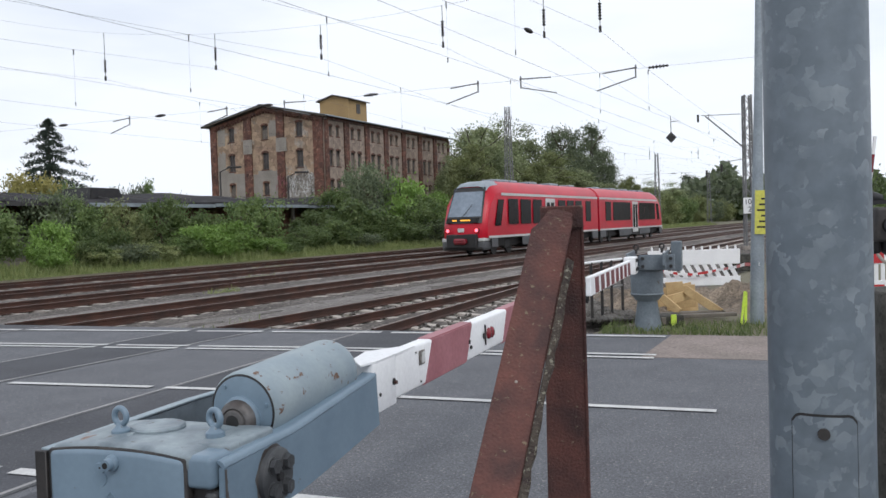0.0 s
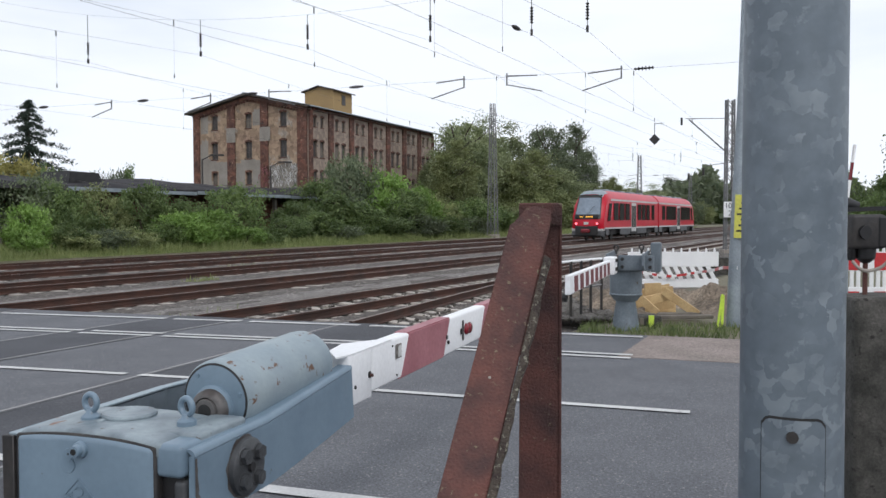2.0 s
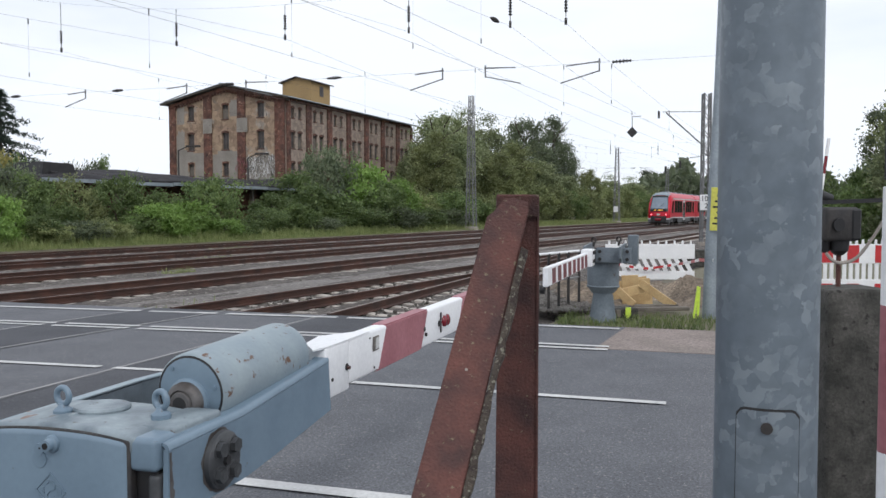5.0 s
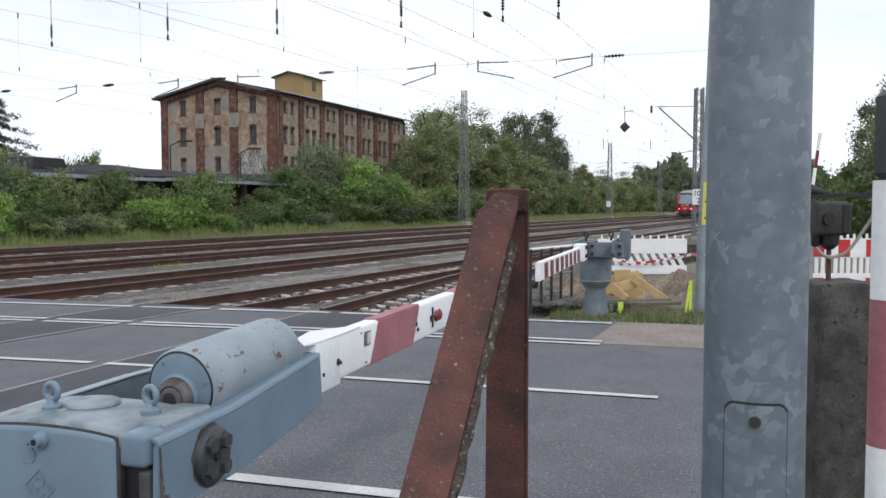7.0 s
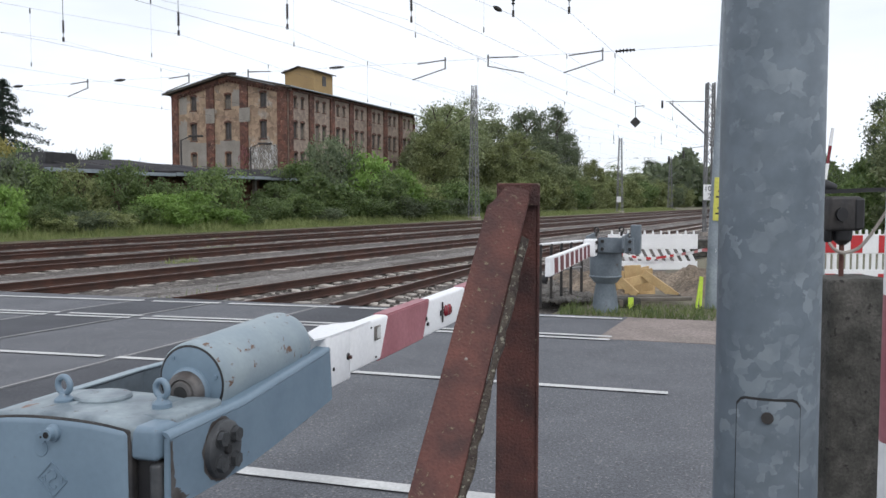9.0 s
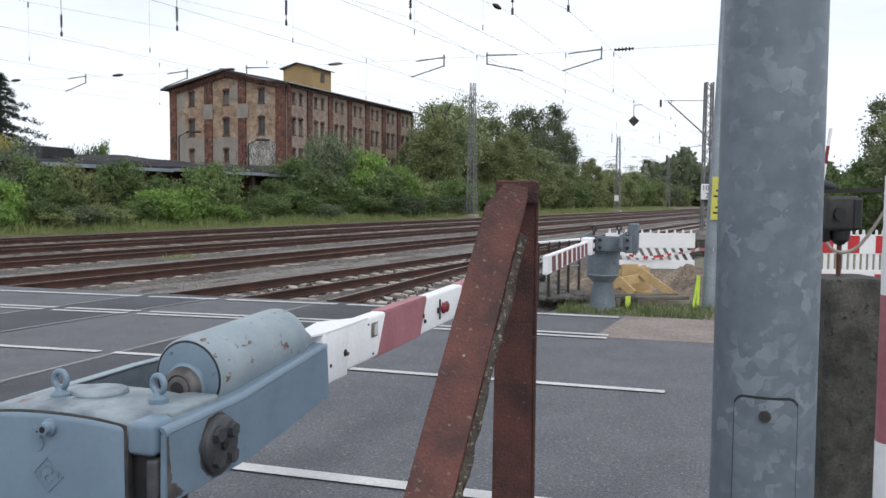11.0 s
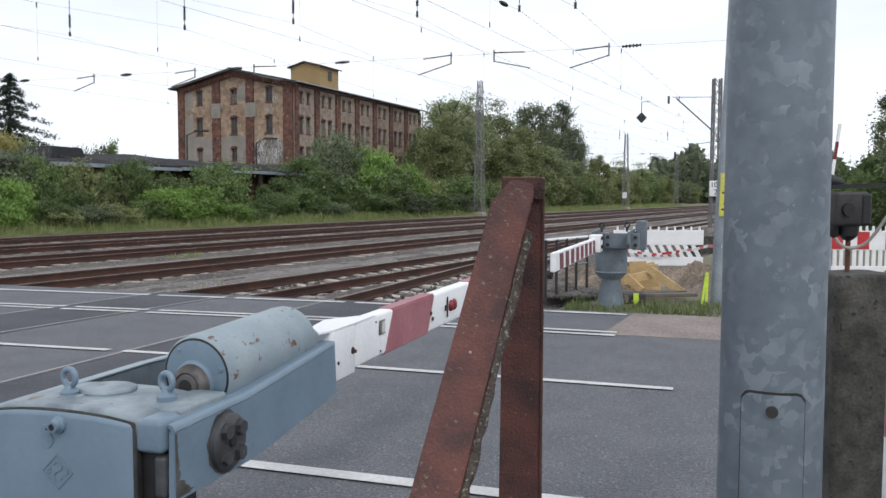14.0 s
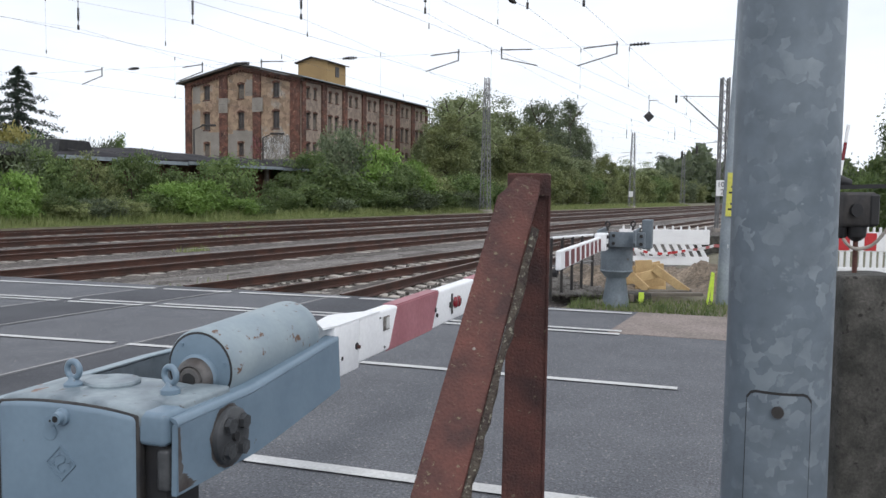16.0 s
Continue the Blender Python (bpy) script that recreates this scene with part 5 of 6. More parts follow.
far_barrier(pose(2.6, 13.0, 0, 0, 0, MACHINE_TURN + 180))


# ---- beyond the road: railing, works fence, pit ----
def at_bearing(x, depth):
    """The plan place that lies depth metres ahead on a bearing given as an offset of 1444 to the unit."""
    return ((x - 784) / 1444 * depth, depth)


def railing():
    t = empty("railing", pose(0, 0, 0), "low railing of dark posts with a pale top rail", "railing")
    pts = [at_bearing(957, 13.8), at_bearing(976, 14.1), at_bearing(994, 14.4), at_bearing(1011, 14.7), at_bearing(1030, 15.1)]
    for x, y in pts:
        part("post", bar((x, y, -0.1), (x, y, 0.98), 0.045, 0.045), DARK_METAL, t)
    (x0, y0), (x1, y1) = pts[0], pts[-1]
    part("top_rail", tube((x0, y0, 0.98), (x1, y1, 0.98), 0.025, seg=8), WHITE, t, "pale top rail")
    part("mid_rail", tube((x0, y0, 0.5), (x1, y1, 0.5), 0.018, seg=8), MAST, t)
    return t


railing()


def works_fence(m, n_slots, width, group, upright=False):
    t = empty("works_barrier", m, "white plastic works barrier with slanted slots and top pins" if not upright else "white and red plastic works barrier with upright slots", "barrier fence", group)
    h = 1.0
    part("top_panel", box(0, width, -0.02, 0.02, 0.6, 0.97, bevel=0.01), WHITE, t)
    part("bottom_rail", box(0, width, -0.02, 0.02, 0.08, 0.3, bevel=0.01), WHITE, t)
    step = width / n_slots
    for i in range(n_slots):
        x = i * step
        lean = 0 if upright else -0.17
        part("slat", prism([(x + 0.05, 0.29), (x + 0.05 + step * 0.55, 0.29), (x + 0.05 + step * 0.55 + lean, 0.61), (x + 0.05 + lean, 0.61)], -0.015, 0.015), WHITE, t)
        part("pin", tube((x + step / 2, 0, 0.96), (x + step / 2, 0, 1.06), 0.03, 0.022, seg=8), WHITE, t)
    if upright:
        for x in (0.12, width * 0.42, width * 0.78):
            part("red_field", box(x, x + 0.22, -0.026, 0.026, 0.62, 0.95), RED, t)
            part("red_field", box(x, x + 0.22, -0.026, 0.026, 0.1, 0.22), RED, t)
    for x in (0.15, width - 0.15):
        part("foot", box(x - 0.06, x + 0.06, -0.3, 0.3, -0.05, 0.09, bevel=0.015), DARK_METAL, t)
    return t


fx, fy = at_bearing(1076, 20.3)
works_fence(pose(fx, fy, -0.07, 0, 0, 1), 11, 2.25, "works barriers")
fx, fy = at_bearing(1448, 15.5)
works_fence(pose(fx, fy, 0.12, 0, 0, -2), 12, 1.45, "works barriers", True)
works_fence(pose(*at_bearing(1585, 16.2), 0.1, 0, 0, -4), 12, 1.45, "works barriers", True)


def pit():
    bm = bmesh.new()
    g = []
    for i in range(38):
        row = []
        for j in range(24):
            x, y = 2.2 + i * 0.107, 14.6 + j * 0.19
            ex, ey = min(i, 37 - i) / 6, min(j, 23 - j) / 5
            h = 0.5 * noise.noise(Vector((x * 1.1, y * 0.8, 3))) + 0.16 + 0.16 * noise.noise(Vector((x * 5, y * 5, 1))) + 0.42 * math.exp(-((x - 2.72) ** 2 + (y - 15.9) ** 2) / 0.16)
            row.append(bm.verts.new((x, y, -0.07 + max(0, h) * min(1, ex) * min(1, ey))))
        g.append(row)
    for a, b in zip(g, g[1:]):
        for j in range(23):
            bm.faces.new((a[j], b[j], b[j + 1], a[j + 1]))
    o = smooth(part("soil_mound", bm, SAND), 70)
    tagged(o, "heap of dug sandy soil beside the works", "soil heap")
    boards = ((1082, 508, 14.3, 1150, 492, 14.6, 0.16), (1140, 484, 14.5, 1200, 526, 14.1, 0.14), (1120, 470, 14.9, 1122, 520, 14.9, 0.3), (1142, 476, 15.0, 1144, 515, 15.0, 0.28), (1098, 496, 14.2, 1128, 523, 14.0, 0.13), (1090, 490, 15.1, 1150, 478, 15.2, 0.15), (1100, 505, 15.3, 1160, 505, 15.4, 0.35))
    for x0, y0, d0, x1, y1, d1, w in boards:
        a = (*at_bearing(x0, d0), 1.7 - (y0 - 358) / 1444 * d0)
        b = (*at_bearing(x1, d1), 1.7 - (y1 - 358) / 1444 * d1)
        o = part("timber_board", bar(a, b, 0.05, w, bevel=0.004, up=(0, 0.1, 1) if abs(a[0] - b[0]) > 0.1 else (1, 0, 0)), TIMBER)
        tagged(o, "fresh yellow shuttering board in the works pit", "board", "shuttering boards")
    for x0, x1, y, d, w in ((1085, 1225, 531, 13.6, 0.06), (1080, 1205, 527, 14.0, 0.07), (1092, 1112, 538, 13.4, 0.13)):
        z = 1.7 - (y - 358) / 1444 * d
        o = part("old_beam", bar((*at_bearing(x0, d), z), (*at_bearing(x1, d + 0.15), z), 0.14, w, bevel=0.01), OLD_TIMBER)
        tagged(o, "weathered grey timber beam lying by the pit", "beam", "old beams")
    for x, d, h, w, tilt in ((1235, 13.2, 0.5, 0.035, 8), (1242, 13.25, 0.48, 0.045, 2), (1118, 13.3, 0.14, 0.09, 0)):
        o = part("marker_board", box(-w / 2, w / 2, -0.012, 0.012, -0.05, h, bevel=0.004), HIVIS, at=pose(*at_bearing(x, d), 0, 0, tilt, 10))
        tagged(o, "bright yellow marker board leaning at the verge", "marker")
    o = part("kerb_block", box(-0.28, 0.28, -0.2, 0.2, -0.05, 0.11, bevel=0.02), PILLAR, at=pose(*at_bearing(1100, 13.6), 0, 0, 0, 12))
    tagged(o, "dull concrete slab by the barrier foot", "slab")
    o = part("cable_trough", box(-0.6, 0.6, -0.3, 0.3, -0.1, 0.45, bevel=0.02), PILLAR, at=pose(*at_bearing(1238, 27), 0, 0, 0, 5))
    tagged(o, "dark grey equipment box beside the track", "box")


pit()


def street_pole():
    x, y = at_bearing(1262, 13.35)
    t = empty("pole", pose(x, y, 0, 0, 1.5, 0), "slender grey tapered steel pole with a yellow sign", "pole")
    smooth(part("shaft", lathe([(0.112, -0.05), (0.104, 1.2), (0.088, 2.1), (0.062, 3.8), (0.05, 6.5), (0.04, 9)], 20), STEEL, t), 50)
    sign = part("sign", box(-0.01, 0.01, -0.115, 0.115, 1.4, 2.1, bevel=0.003), YELLOW, t, "narrow yellow notice with dark bars of writing", at=pose(0.03, -0.14, 0, 0, 0, 62))
    for i in range(6):
        part("text_bar", box(-0.0125, 0.0125, -0.075, 0.08 - 0.03 * (i % 3), 1.5 + i * 0.09, 1.53 + i * 0.09), BLACK, sign)
    return t


street_pole()


def tape():
    bm = bmesh.new()
    # (bearing, depth, height) of the tape along the works barrier and on to the pole
    way = [Vector((*at_bearing(x, d), z)) for x, d, z in ((1092, 20.2, 0.42), (1103, 20.2, 0.4), (1127, 20.2, 0.33), (1153, 20.2, 0.3), (1180, 20.2, 0.35), (1200, 20.2, 0.4), (1223, 18.3, 0.56), (1243, 16, 0.76), (1268, 13.2, 0.92))]
    for p, q in zip(way, way[1:]):
        for k in range(3):
            bar(p.lerp(q, k / 3), p.lerp(q, (k + 1) / 3), 0.004, 0.06, bm)
    for i, f in enumerate(bm.faces):
        f.material_index = 1 if (i // 6 * 7) % 11 < 5 else 0
    o = part("barrier_tape", bm, (WHITE, RED))
    return tagged(o, "red and white barrier tape strung from fence to pole", "tape")


tape()


# ---- the signal bell on its concrete pillar ----
def pillar():
    x, y = at_bearing(1506, 3.25)
    bm = box(-0.128, 0.128, -0.12, 0.12, -0.05, 1.4, bevel=0.008)
    bmesh.ops.subdivide_edges(bm, edges=bm.edges[:], cuts=5, use_grid_fill=True)
    for v in bm.verts:
        v.co += Vector((noise.noise(v.co * 9), noise.noise(v.co * 9 + Vector((5, 0, 0))), noise.noise(v.co * 9 + Vector((0, 7, 0))))) * 0.006
    o = smooth(part("concrete_pillar", bm, PILLAR, at=pose(x, y, 0, 0, 0, 2)), 50)
    tagged(o, "mossy weathered concrete pillar at the roadside", "pillar")
    bx, by = at_bearing(1487, 3.3)
    t = empty("signal_box", pose(bx, by, 1.395) @ Matrix.Diagonal((0.8, 0.85, 0.95, 1)), "small black cast signal box on a thin stem", "signal box")
    part("stem", tube((0.01, 0, 0), (0.01, 0, 0.2), 0.012, seg=12), RUST, t)
    smooth(part("case", box(-0.085, 0.08, -0.06, 0.06, 0.2, 0.345, bevel=0.015, segments=3), DARK_METAL, t), 60)
    part("cover", box(0.04, 0.09, -0.066, 0.066, 0.205, 0.338, bevel=0.008), BLACK, t)
    smooth(part("gland", lathe([(0.02, 0.14), (0.045, 0.16), (0.05, 0.21)], 16), BLACK, t, at=pose(0.01, 0, 0)))
    smooth(part("gland", lathe([(0.014, 0.15), (0.022, 0.16), (0.022, 0.21)], 12), BLACK, t, at=pose(-0.06, 0, 0)))
    smooth(part("knob", tube((-0.03, -0.06, 0.27), (-0.03, -0.08, 0.27), 0.028, seg=16), BLACK, t))
    smooth(part("hood", tube((-0.1, 0.06, 0.4), (0.0, 0.06, 0.38), 0.035, 0.02, seg=16), BLACK, t))
    part("cross_bar", bar((-0.08, 0.03, 0.365), (0.34, 0.03, 0.378), 0.025, 0.018), BLACK, t)
    pts = [Vector((-0.06, -0.01, 0.15)), Vector((-0.03, -0.03, 0.115)), Vector((0.02, -0.04, 0.11)), Vector((0.08, -0.06, 0.14)), Vector((0.15, -0.1, 0.25)), Vector((0.2, -0.15, 0.37)), Vector((0.23, -0.2, 0.5))]
    bm = bmesh.new()
    fine = []
    for i in range(len(pts) - 1):
        p0, p1, p2, p3 = pts[max(i - 1, 0)], pts[i], pts[i + 1], pts[min(i + 2, len(pts) - 1)]
        for k in range(5):
            f = k / 5
            fine.append(0.5 * ((2 * p1) + (p2 - p0) * f + (2 * p0 - 5 * p1 + 4 * p2 - p3) * f * f + (3 * p1 - p0 - 3 * p2 + p3) * f ** 3))
    for p, q in zip(fine, fine[1:]):
        tube(p, q, 0.0075, seg=8, bm=bm)
    smooth(part("cable", bm, CONCRETE, t, "pale grey hanging cable"))
    # red and white post with a dark lamp case
    px, py = at_bearing(1600, 2.45)
    s = empty("striped_post", pose(px, py, 0), "red and white painted post carrying a dark lamp case", "post")
    z = 0.0
    for i, (h, mt) in enumerate(((0.55, ARM_RED), (0.42, WHITE), (0.45, ARM_RED), (0.36, WHITE))):
        smooth(part("band", tube((0, 0, z), (0, 0, z + h), 0.05, seg=24), mt, s))
        z += h
    part("lamp_case", box(-0.01, 0.16, -0.08, 0.1, 1.785, 2.06, bevel=0.02), BLACK, s)


pillar()


def raised_arm():
    x, y = at_bearing(1448, 14.5)
    t = empty("raised_barrier_arm", pose(x, y, 0), "raised narrow barrier arm with red and white bands", "barrier arm")
    part("stand", box(-0.1, 0.1, -0.1, 0.1, -0.05, 1.5, bevel=0.02), STEEL, t)
    for i in range(5):
        a, b = Vector((0.0, -0.05, 1.45)), Vector((0.19, -0.05, 3.0))
        part("band", bar(a.lerp(b, i / 5), a.lerp(b, (i + 1) / 5), 0.04, 0.045), WHITE if i % 2 == 0 else LAMP_RED, t)
    return t


raised_arm()


# ---- overhead line ----
SPAN_S, WIRE_P = (20.0, 74.2, 132.0), (24.75, 19.4, 15.1, 10.9, 7.9, 6.4)


def lattice_mast(m, h, w0, w1, label, group="overhead masts", arms=0):
    t = empty("overhead_mast", m, label, "mast", group)
    part("footing", box(-w0 / 2 - 0.15, w0 / 2 + 0.15, -w0 / 2 - 0.15, w0 / 2 + 0.15, -0.3, 0.15), CONCRETE, t)
    half = lambda z: (w0 + (w1 - w0) * z / h) / 2
    for sx in (-1, 1):
        for sy in (-1, 1):
            part("leg", bar((sx * half(0), sy * half(0), 0.1), (sx * half(h), sy * half(h), h), 0.08, 0.08), MAST, t)
    lace = bmesh.new()
    z, flip = 0.3, 1
    while z < h - 0.5:
        step = max(0.5, half(z) * 2.0)
        a, b = half(z), half(min(h, z + step))
        for k in (-1, 1):
            bar((-flip * a, k * a, z), (flip * b, k * b, z + step), 0.024, 0.04, lace)
            bar((k * a, -flip * a, z), (k * b, flip * b, z + step), 0.024, 0.04, lace)
        flip = -flip
        z += step
    part("lacing", lace, MAST, t)
    return t


def wire(name, pts, r, label, category, group=""):
    """One bent wire through the points."""
    bm = bmesh.new()
    rings = []
    for p in pts:
        p = Vector(p)
        rings.append([bm.verts.new(p + Vector((0, 0, r))), bm.verts.new(p + Vector((r, 0, -r * 0.5))), bm.verts.new(p + Vector((-r, 0, -r * 0.5))) ])
    for a, b in zip(rings, rings[1:]):
        for i in range(3):
            bm.faces.new((a[i], b[i], b[(i + 1) % 3], a[(i + 1) % 3]))
    bmesh.ops.recalc_face_normals(bm, faces=bm.faces[:])
    return tagged(part(name, bm, CABLE), label, category, group)


def carrier_z(p):
    return 6.15 + 0.048 * p


def cross_z(p):
    return 5.27 + 0.0236 * p


# (the joint of each steady arm, and the side to which it reaches)
ARMS = ((23.6, 1), (19.0, 1), (16.6, -1), (9.86, 1), (8.6, -1), (5.53, 1))


def overhead():
    stops = (-44.0, *SPAN_S, 190.0)
    for p, (joint, d) in zip(WIRE_P, ARMS):
        pts = []
        sag = lambda f: carrier_z(p) - 0.95 * (1 - (2 * f - 1) ** 2)
        for a, b in zip(stops, stops[1:]):
            pts += [sp(a + (b - a) * i / 12, p, sag(i / 12)) for i in range(12)]
        wire("carrier_wire", pts, 0.0035, "thin dark carrier wire of the overhead line", "wire", "overhead wires")
        zc = cross_z(p) - 0.45
        cw = wire("contact_wire", [sp(s, joint + d * (1.0 if i % 2 == 1 else 0.5), zc) for i, s in enumerate(stops)], 0.0034, "thin dark contact wire over the track", "wire", "overhead wires")
        dr = bmesh.new()
        for a, b in zip(stops, stops[1:]):
            for i in range(1, 12, 2):
                f = i / 12
                x, y, _ = sp(a + (b - a) * f, p)
                bar((x, y, zc), (x, y, sag(f)), 0.003, 0.003, dr)
                bar((x, y, sag(f) - 0.14), (x, y, sag(f)), 0.024, 0.024, dr)
                bar((x, y, zc), (x, y, zc + 0.1), 0.02, 0.02, dr)
        tagged(part("droppers", dr, CABLE, cw), kind="stuff")
    for s in SPAN_S:
        lo, hi = 0.9 if s == 20.0 else 4.4, 33.3
        top = lambda p: carrier_z(p) + 1.0 + 0.007 * (p - 15) ** 2
        n = 24
        wire("cross_span_wire", [sp(s, lo + (hi - lo) * i / n, top(lo + (hi - lo) * i / n)) for i in range(n + 1)], 0.0034, "upper cross-span wire between two masts", "wire", "overhead wires")
        wire("cross_span_wire", [sp(s, lo, cross_z(lo)), sp(s, hi, cross_z(hi))], 0.0034, "straight lower cross-span wire", "wire", "overhead wires")
        for p in WIRE_P:
            ins = empty("insulator", pose(*sp(s, p, 0)), "ribbed dark hanging insulator of the overhead line", "insulator", "insulators")
            z0 = carrier_z(p)
            part("rod", tube((0, 0, z0 - 0.02), (0, 0, top(p)), 0.011, seg=6), CABLE, ins)
            prof = []
            for i in range(6):
                z = z0 + 0.3 + i * 0.075
                prof += [(0.025, z - 0.03), (0.052, z), (0.025, z + 0.02)]
            part("ribs", lathe(prof, 10), DARK_METAL, ins)
            part("clamp", box(-0.03, 0.03, -0.03, 0.03, z0 - 0.04, z0 + 0.12), DARK_METAL, ins)
        for p, d in ARMS:
            arm = empty("steady_arm", pose(*sp(s, p, cross_z(p)), 0, 0, TRACK_TURN), "bent steel steady arm holding the contact wire", "steady arm", "steady arms")
            part("upper_bar", bar((0.03 * d, 0, 0.03), (-0.85 * d, 0, -0.02), 0.028, 0.028), MAST, arm)
            part("drop_bar", bar((0, 0, 0.1), (0, 0, -0.22), 0.03, 0.03), MAST, arm)
            part("lower_bar", bar((0, 0, -0.2), (-1.0 * d, 0, -0.44), 0.026, 0.026), MAST, arm)
        for p in (27.2, 22.05, 17.3, 13.35, 4.96):
            prof = []
            for i in range(6):
                prof += [(0.02, i * 0.085 - 0.03), (0.03 + 0.028 * math.sin((i + 0.6) / 6.2 * math.pi), i * 0.085), (0.02, i * 0.085 + 0.02)]
            o = part("insulator", lathe(prof, 10), DARK_METAL, at=IN_TRACKS @ pose(s, p + 0.22, cross_z(p), 90))
            tagged(o, "ribbed dark insulator in the cross-span wire", "insulator", "insulators")
    prof = []
    for i in range(8):
        prof += [(0.02, i * 0.065), (0.04 * math.sin((i + 0.7) / 8.4 * math.pi) + 0.02, i * 0.065 + 0.032)]
    o = part("insulator", lathe(prof, 12), DARK_METAL, at=IN_TRACKS @ pose(18.7, 7.9, carrier_z(7.9) - 0.055, 0, 90))
    tagged(o, "dark egg-shaped insulator in a carrier wire", "insulator", "insulators")


overhead()
lattice_mast(IN_TRACKS @ pose(20.0, 33.4, 0.1), 13, 0.9, 0.4, "tall dark lattice mast beyond the far track")
lattice_mast(IN_TRACKS @ pose(74.2, 33.4, 0.1), 13.1, 0.8, 0.36, "tall grey lattice mast among the bushes")
lattice_mast(IN_TRACKS @ pose(20.0, 0.9, 0), 11, 0.5, 0.3, "lattice mast at the near end of the cross span")
for s in (74.2, 132.0):
    lattice_mast(IN_TRACKS @ pose(s, 4.4, -0.1), 11, 0.6, 0.35, "lattice mast at the near end of the cross span")
mm = lattice_mast(IN_TRACKS @ pose(132.0, 33.4, 0.1), 12, 0.9, 0.4, "distant lattice mast of the overhead line")
part("plate", box(-0.62, -0.58, -0.35, 0.35, 1.6, 2.5), WHITE, mm, "small white plate", at=pose(0, 0, 0))
lattice_mast(pose(*at_bearing(1185, 190), 0.1), 12, 0.9, 0.4, "distant lattice mast of the overhead line")


def cantilever_mast():
    x, y = at_bearing(1253, 45)
    t = lattice_mast(pose(x, y, -0.1), 8.3, 0.42, 0.36, "slim lattice mast with a cantilever arm and a distance board")
    part("stay", bar((0, 0, 5.3), (-2.3, -0.3, 7.2), 0.06, 0.06), MAST, t)
    part("tie", bar((0, 0, 7.3), (-2.5, -0.3, 7.25), 0.035, 0.035), MAST, t)
    part("lower_tie", bar((0, 0, 4.9), (-1.4, -0.2, 4.7), 0.035, 0.035), MAST, t)
    for dx, z in ((-2.7, 7.3), (-1.5, 4.6), (-2.3, 4.3)):
        part("insulator", tube((dx, -0.3, z - 0.4), (dx, -0.3, z), 0.06, seg=8), DARK_METAL, t)
    board = part("distance_board", box(-0.42, 0.06, -0.4, -0.36, 1.9, 2.75, bevel=0.02), WHITE, t, "white board with black numerals 10 and 2")
    for txt, dx, z in (("10", -0.38, 2.4), ("2", -0.18, 2.0)):
        cu = bpy.data.curves.new("numeral", "FONT")
        cu.body, cu.size, cu.extrude = txt, 0.4, 0.004
        tmp = bpy.data.objects.new("numeral", cu)
        me = tmp.to_mesh()
        keep = me.copy()
        keep.materials.clear()
        keep.materials.append(BLACK)
        o = new("numeral", keep)
        o.parent = board
        o.matrix_basis = pose(dx, -0.41, z, 90)
        bpy.data.objects.remove(tmp)
    return t


cantilever_mast()




def diamond_board():
    x, y = at_bearing(1122, 35)
    t = empty("diamond_board", pose(x, y, 5.1, 0, 0, 4), "dark diamond-shaped signal board hung from the wires", "signal board")
    part("board", box(-0.165, 0.165, -0.012, 0.012, -0.165, 0.165), BLACK, t, at=pose(0, 0, 0, 0, 45))
    part("hanger", tube((0, 0, 0.2), (0, 0, 0.68), 0.014, seg=6), CABLE, t)
    part("hanger_bar", bar((0, 0, 0.66), (0.32, -0.187, 0.669), 0.022, 0.022), CABLE, t)
    return t


diamond_board()


def mill_lamp(x, depth, ytop):
    px, py = at_bearing(x, depth)
    h = 1.7 + (358 - ytop) / 1444 * depth
    t = empty("street_lamp", pose(px, py, 0.1), "dark slim street lamp with a curved arm", "street lamp", "street lamps")
    part("pole", tube((0, 0, 0), (0, 0, h - 0.3), 0.08, 0.06, seg=10), DARK_METAL, t)
    part("arm", bar((0, 0, h - 0.32), (0.7, 0, h), 0.07, 0.07), DARK_METAL, t)
    part("lamp_head", box(0.6, 1.7, -0.15, 0.15, h - 0.05, h + 0.1, bevel=0.03), DARK_METAL, t)


mill_lamp(323, 64, 245)
mill_lamp(445, 66, 258)


# ---- plants ----
def leaves(n_clumps, per, rx, rz, z0, size, rng, spread=0.3, hollow=0.5):
    """Small leaf quads in uneven clumps through an ellipsoid that stands on z0."""
    cl = []
    while len(cl) < n_clumps:
        d = Vector((rng.gauss(0, 1), rng.gauss(0, 1), rng.gauss(0, 1))).normalized() * rng.uniform(hollow, 1.0) ** 0.6
        c = Vector((d.x * rx, d.y * rx, z0 + rz * (1 + d.z)))
        c += Vector((rng.uniform(-0.15, 0.15) * rx, rng.uniform(-0.15, 0.15) * rx, rng.uniform(-0.2, 0.06) * rz))
        if c.z > z0 * 0.8:
            cl.append((c, rng.uniform(0.6, 1.3) * spread * rx))
    cs = np.array([list(c) for c, r in cl])
    rs = np.array([r for c, r in cl])
    g = np.random.RandomState(rng.randrange(10 ** 6))
    k = np.repeat(np.arange(n_clumps), per)
    off = g.normal(size=(len(k), 3)) * [1, 1, 0.75]
    pos = cs[k] + off * rs[k][:, None] * 0.55
    a = g.normal(size=(len(k), 3))
    a /= np.linalg.norm(a, axis=1)[:, None]
    b = np.cross(a, g.normal(size=(len(k), 3)))
    b /= np.linalg.norm(b, axis=1)[:, None]
    sz = size * g.uniform(0.6, 1.4, len(k))[:, None]
    co = np.stack([pos - a * sz, pos + b * sz * 0.45, pos + a * sz, pos - b * sz * 0.45], 1)
    return co.reshape(-1, 3)


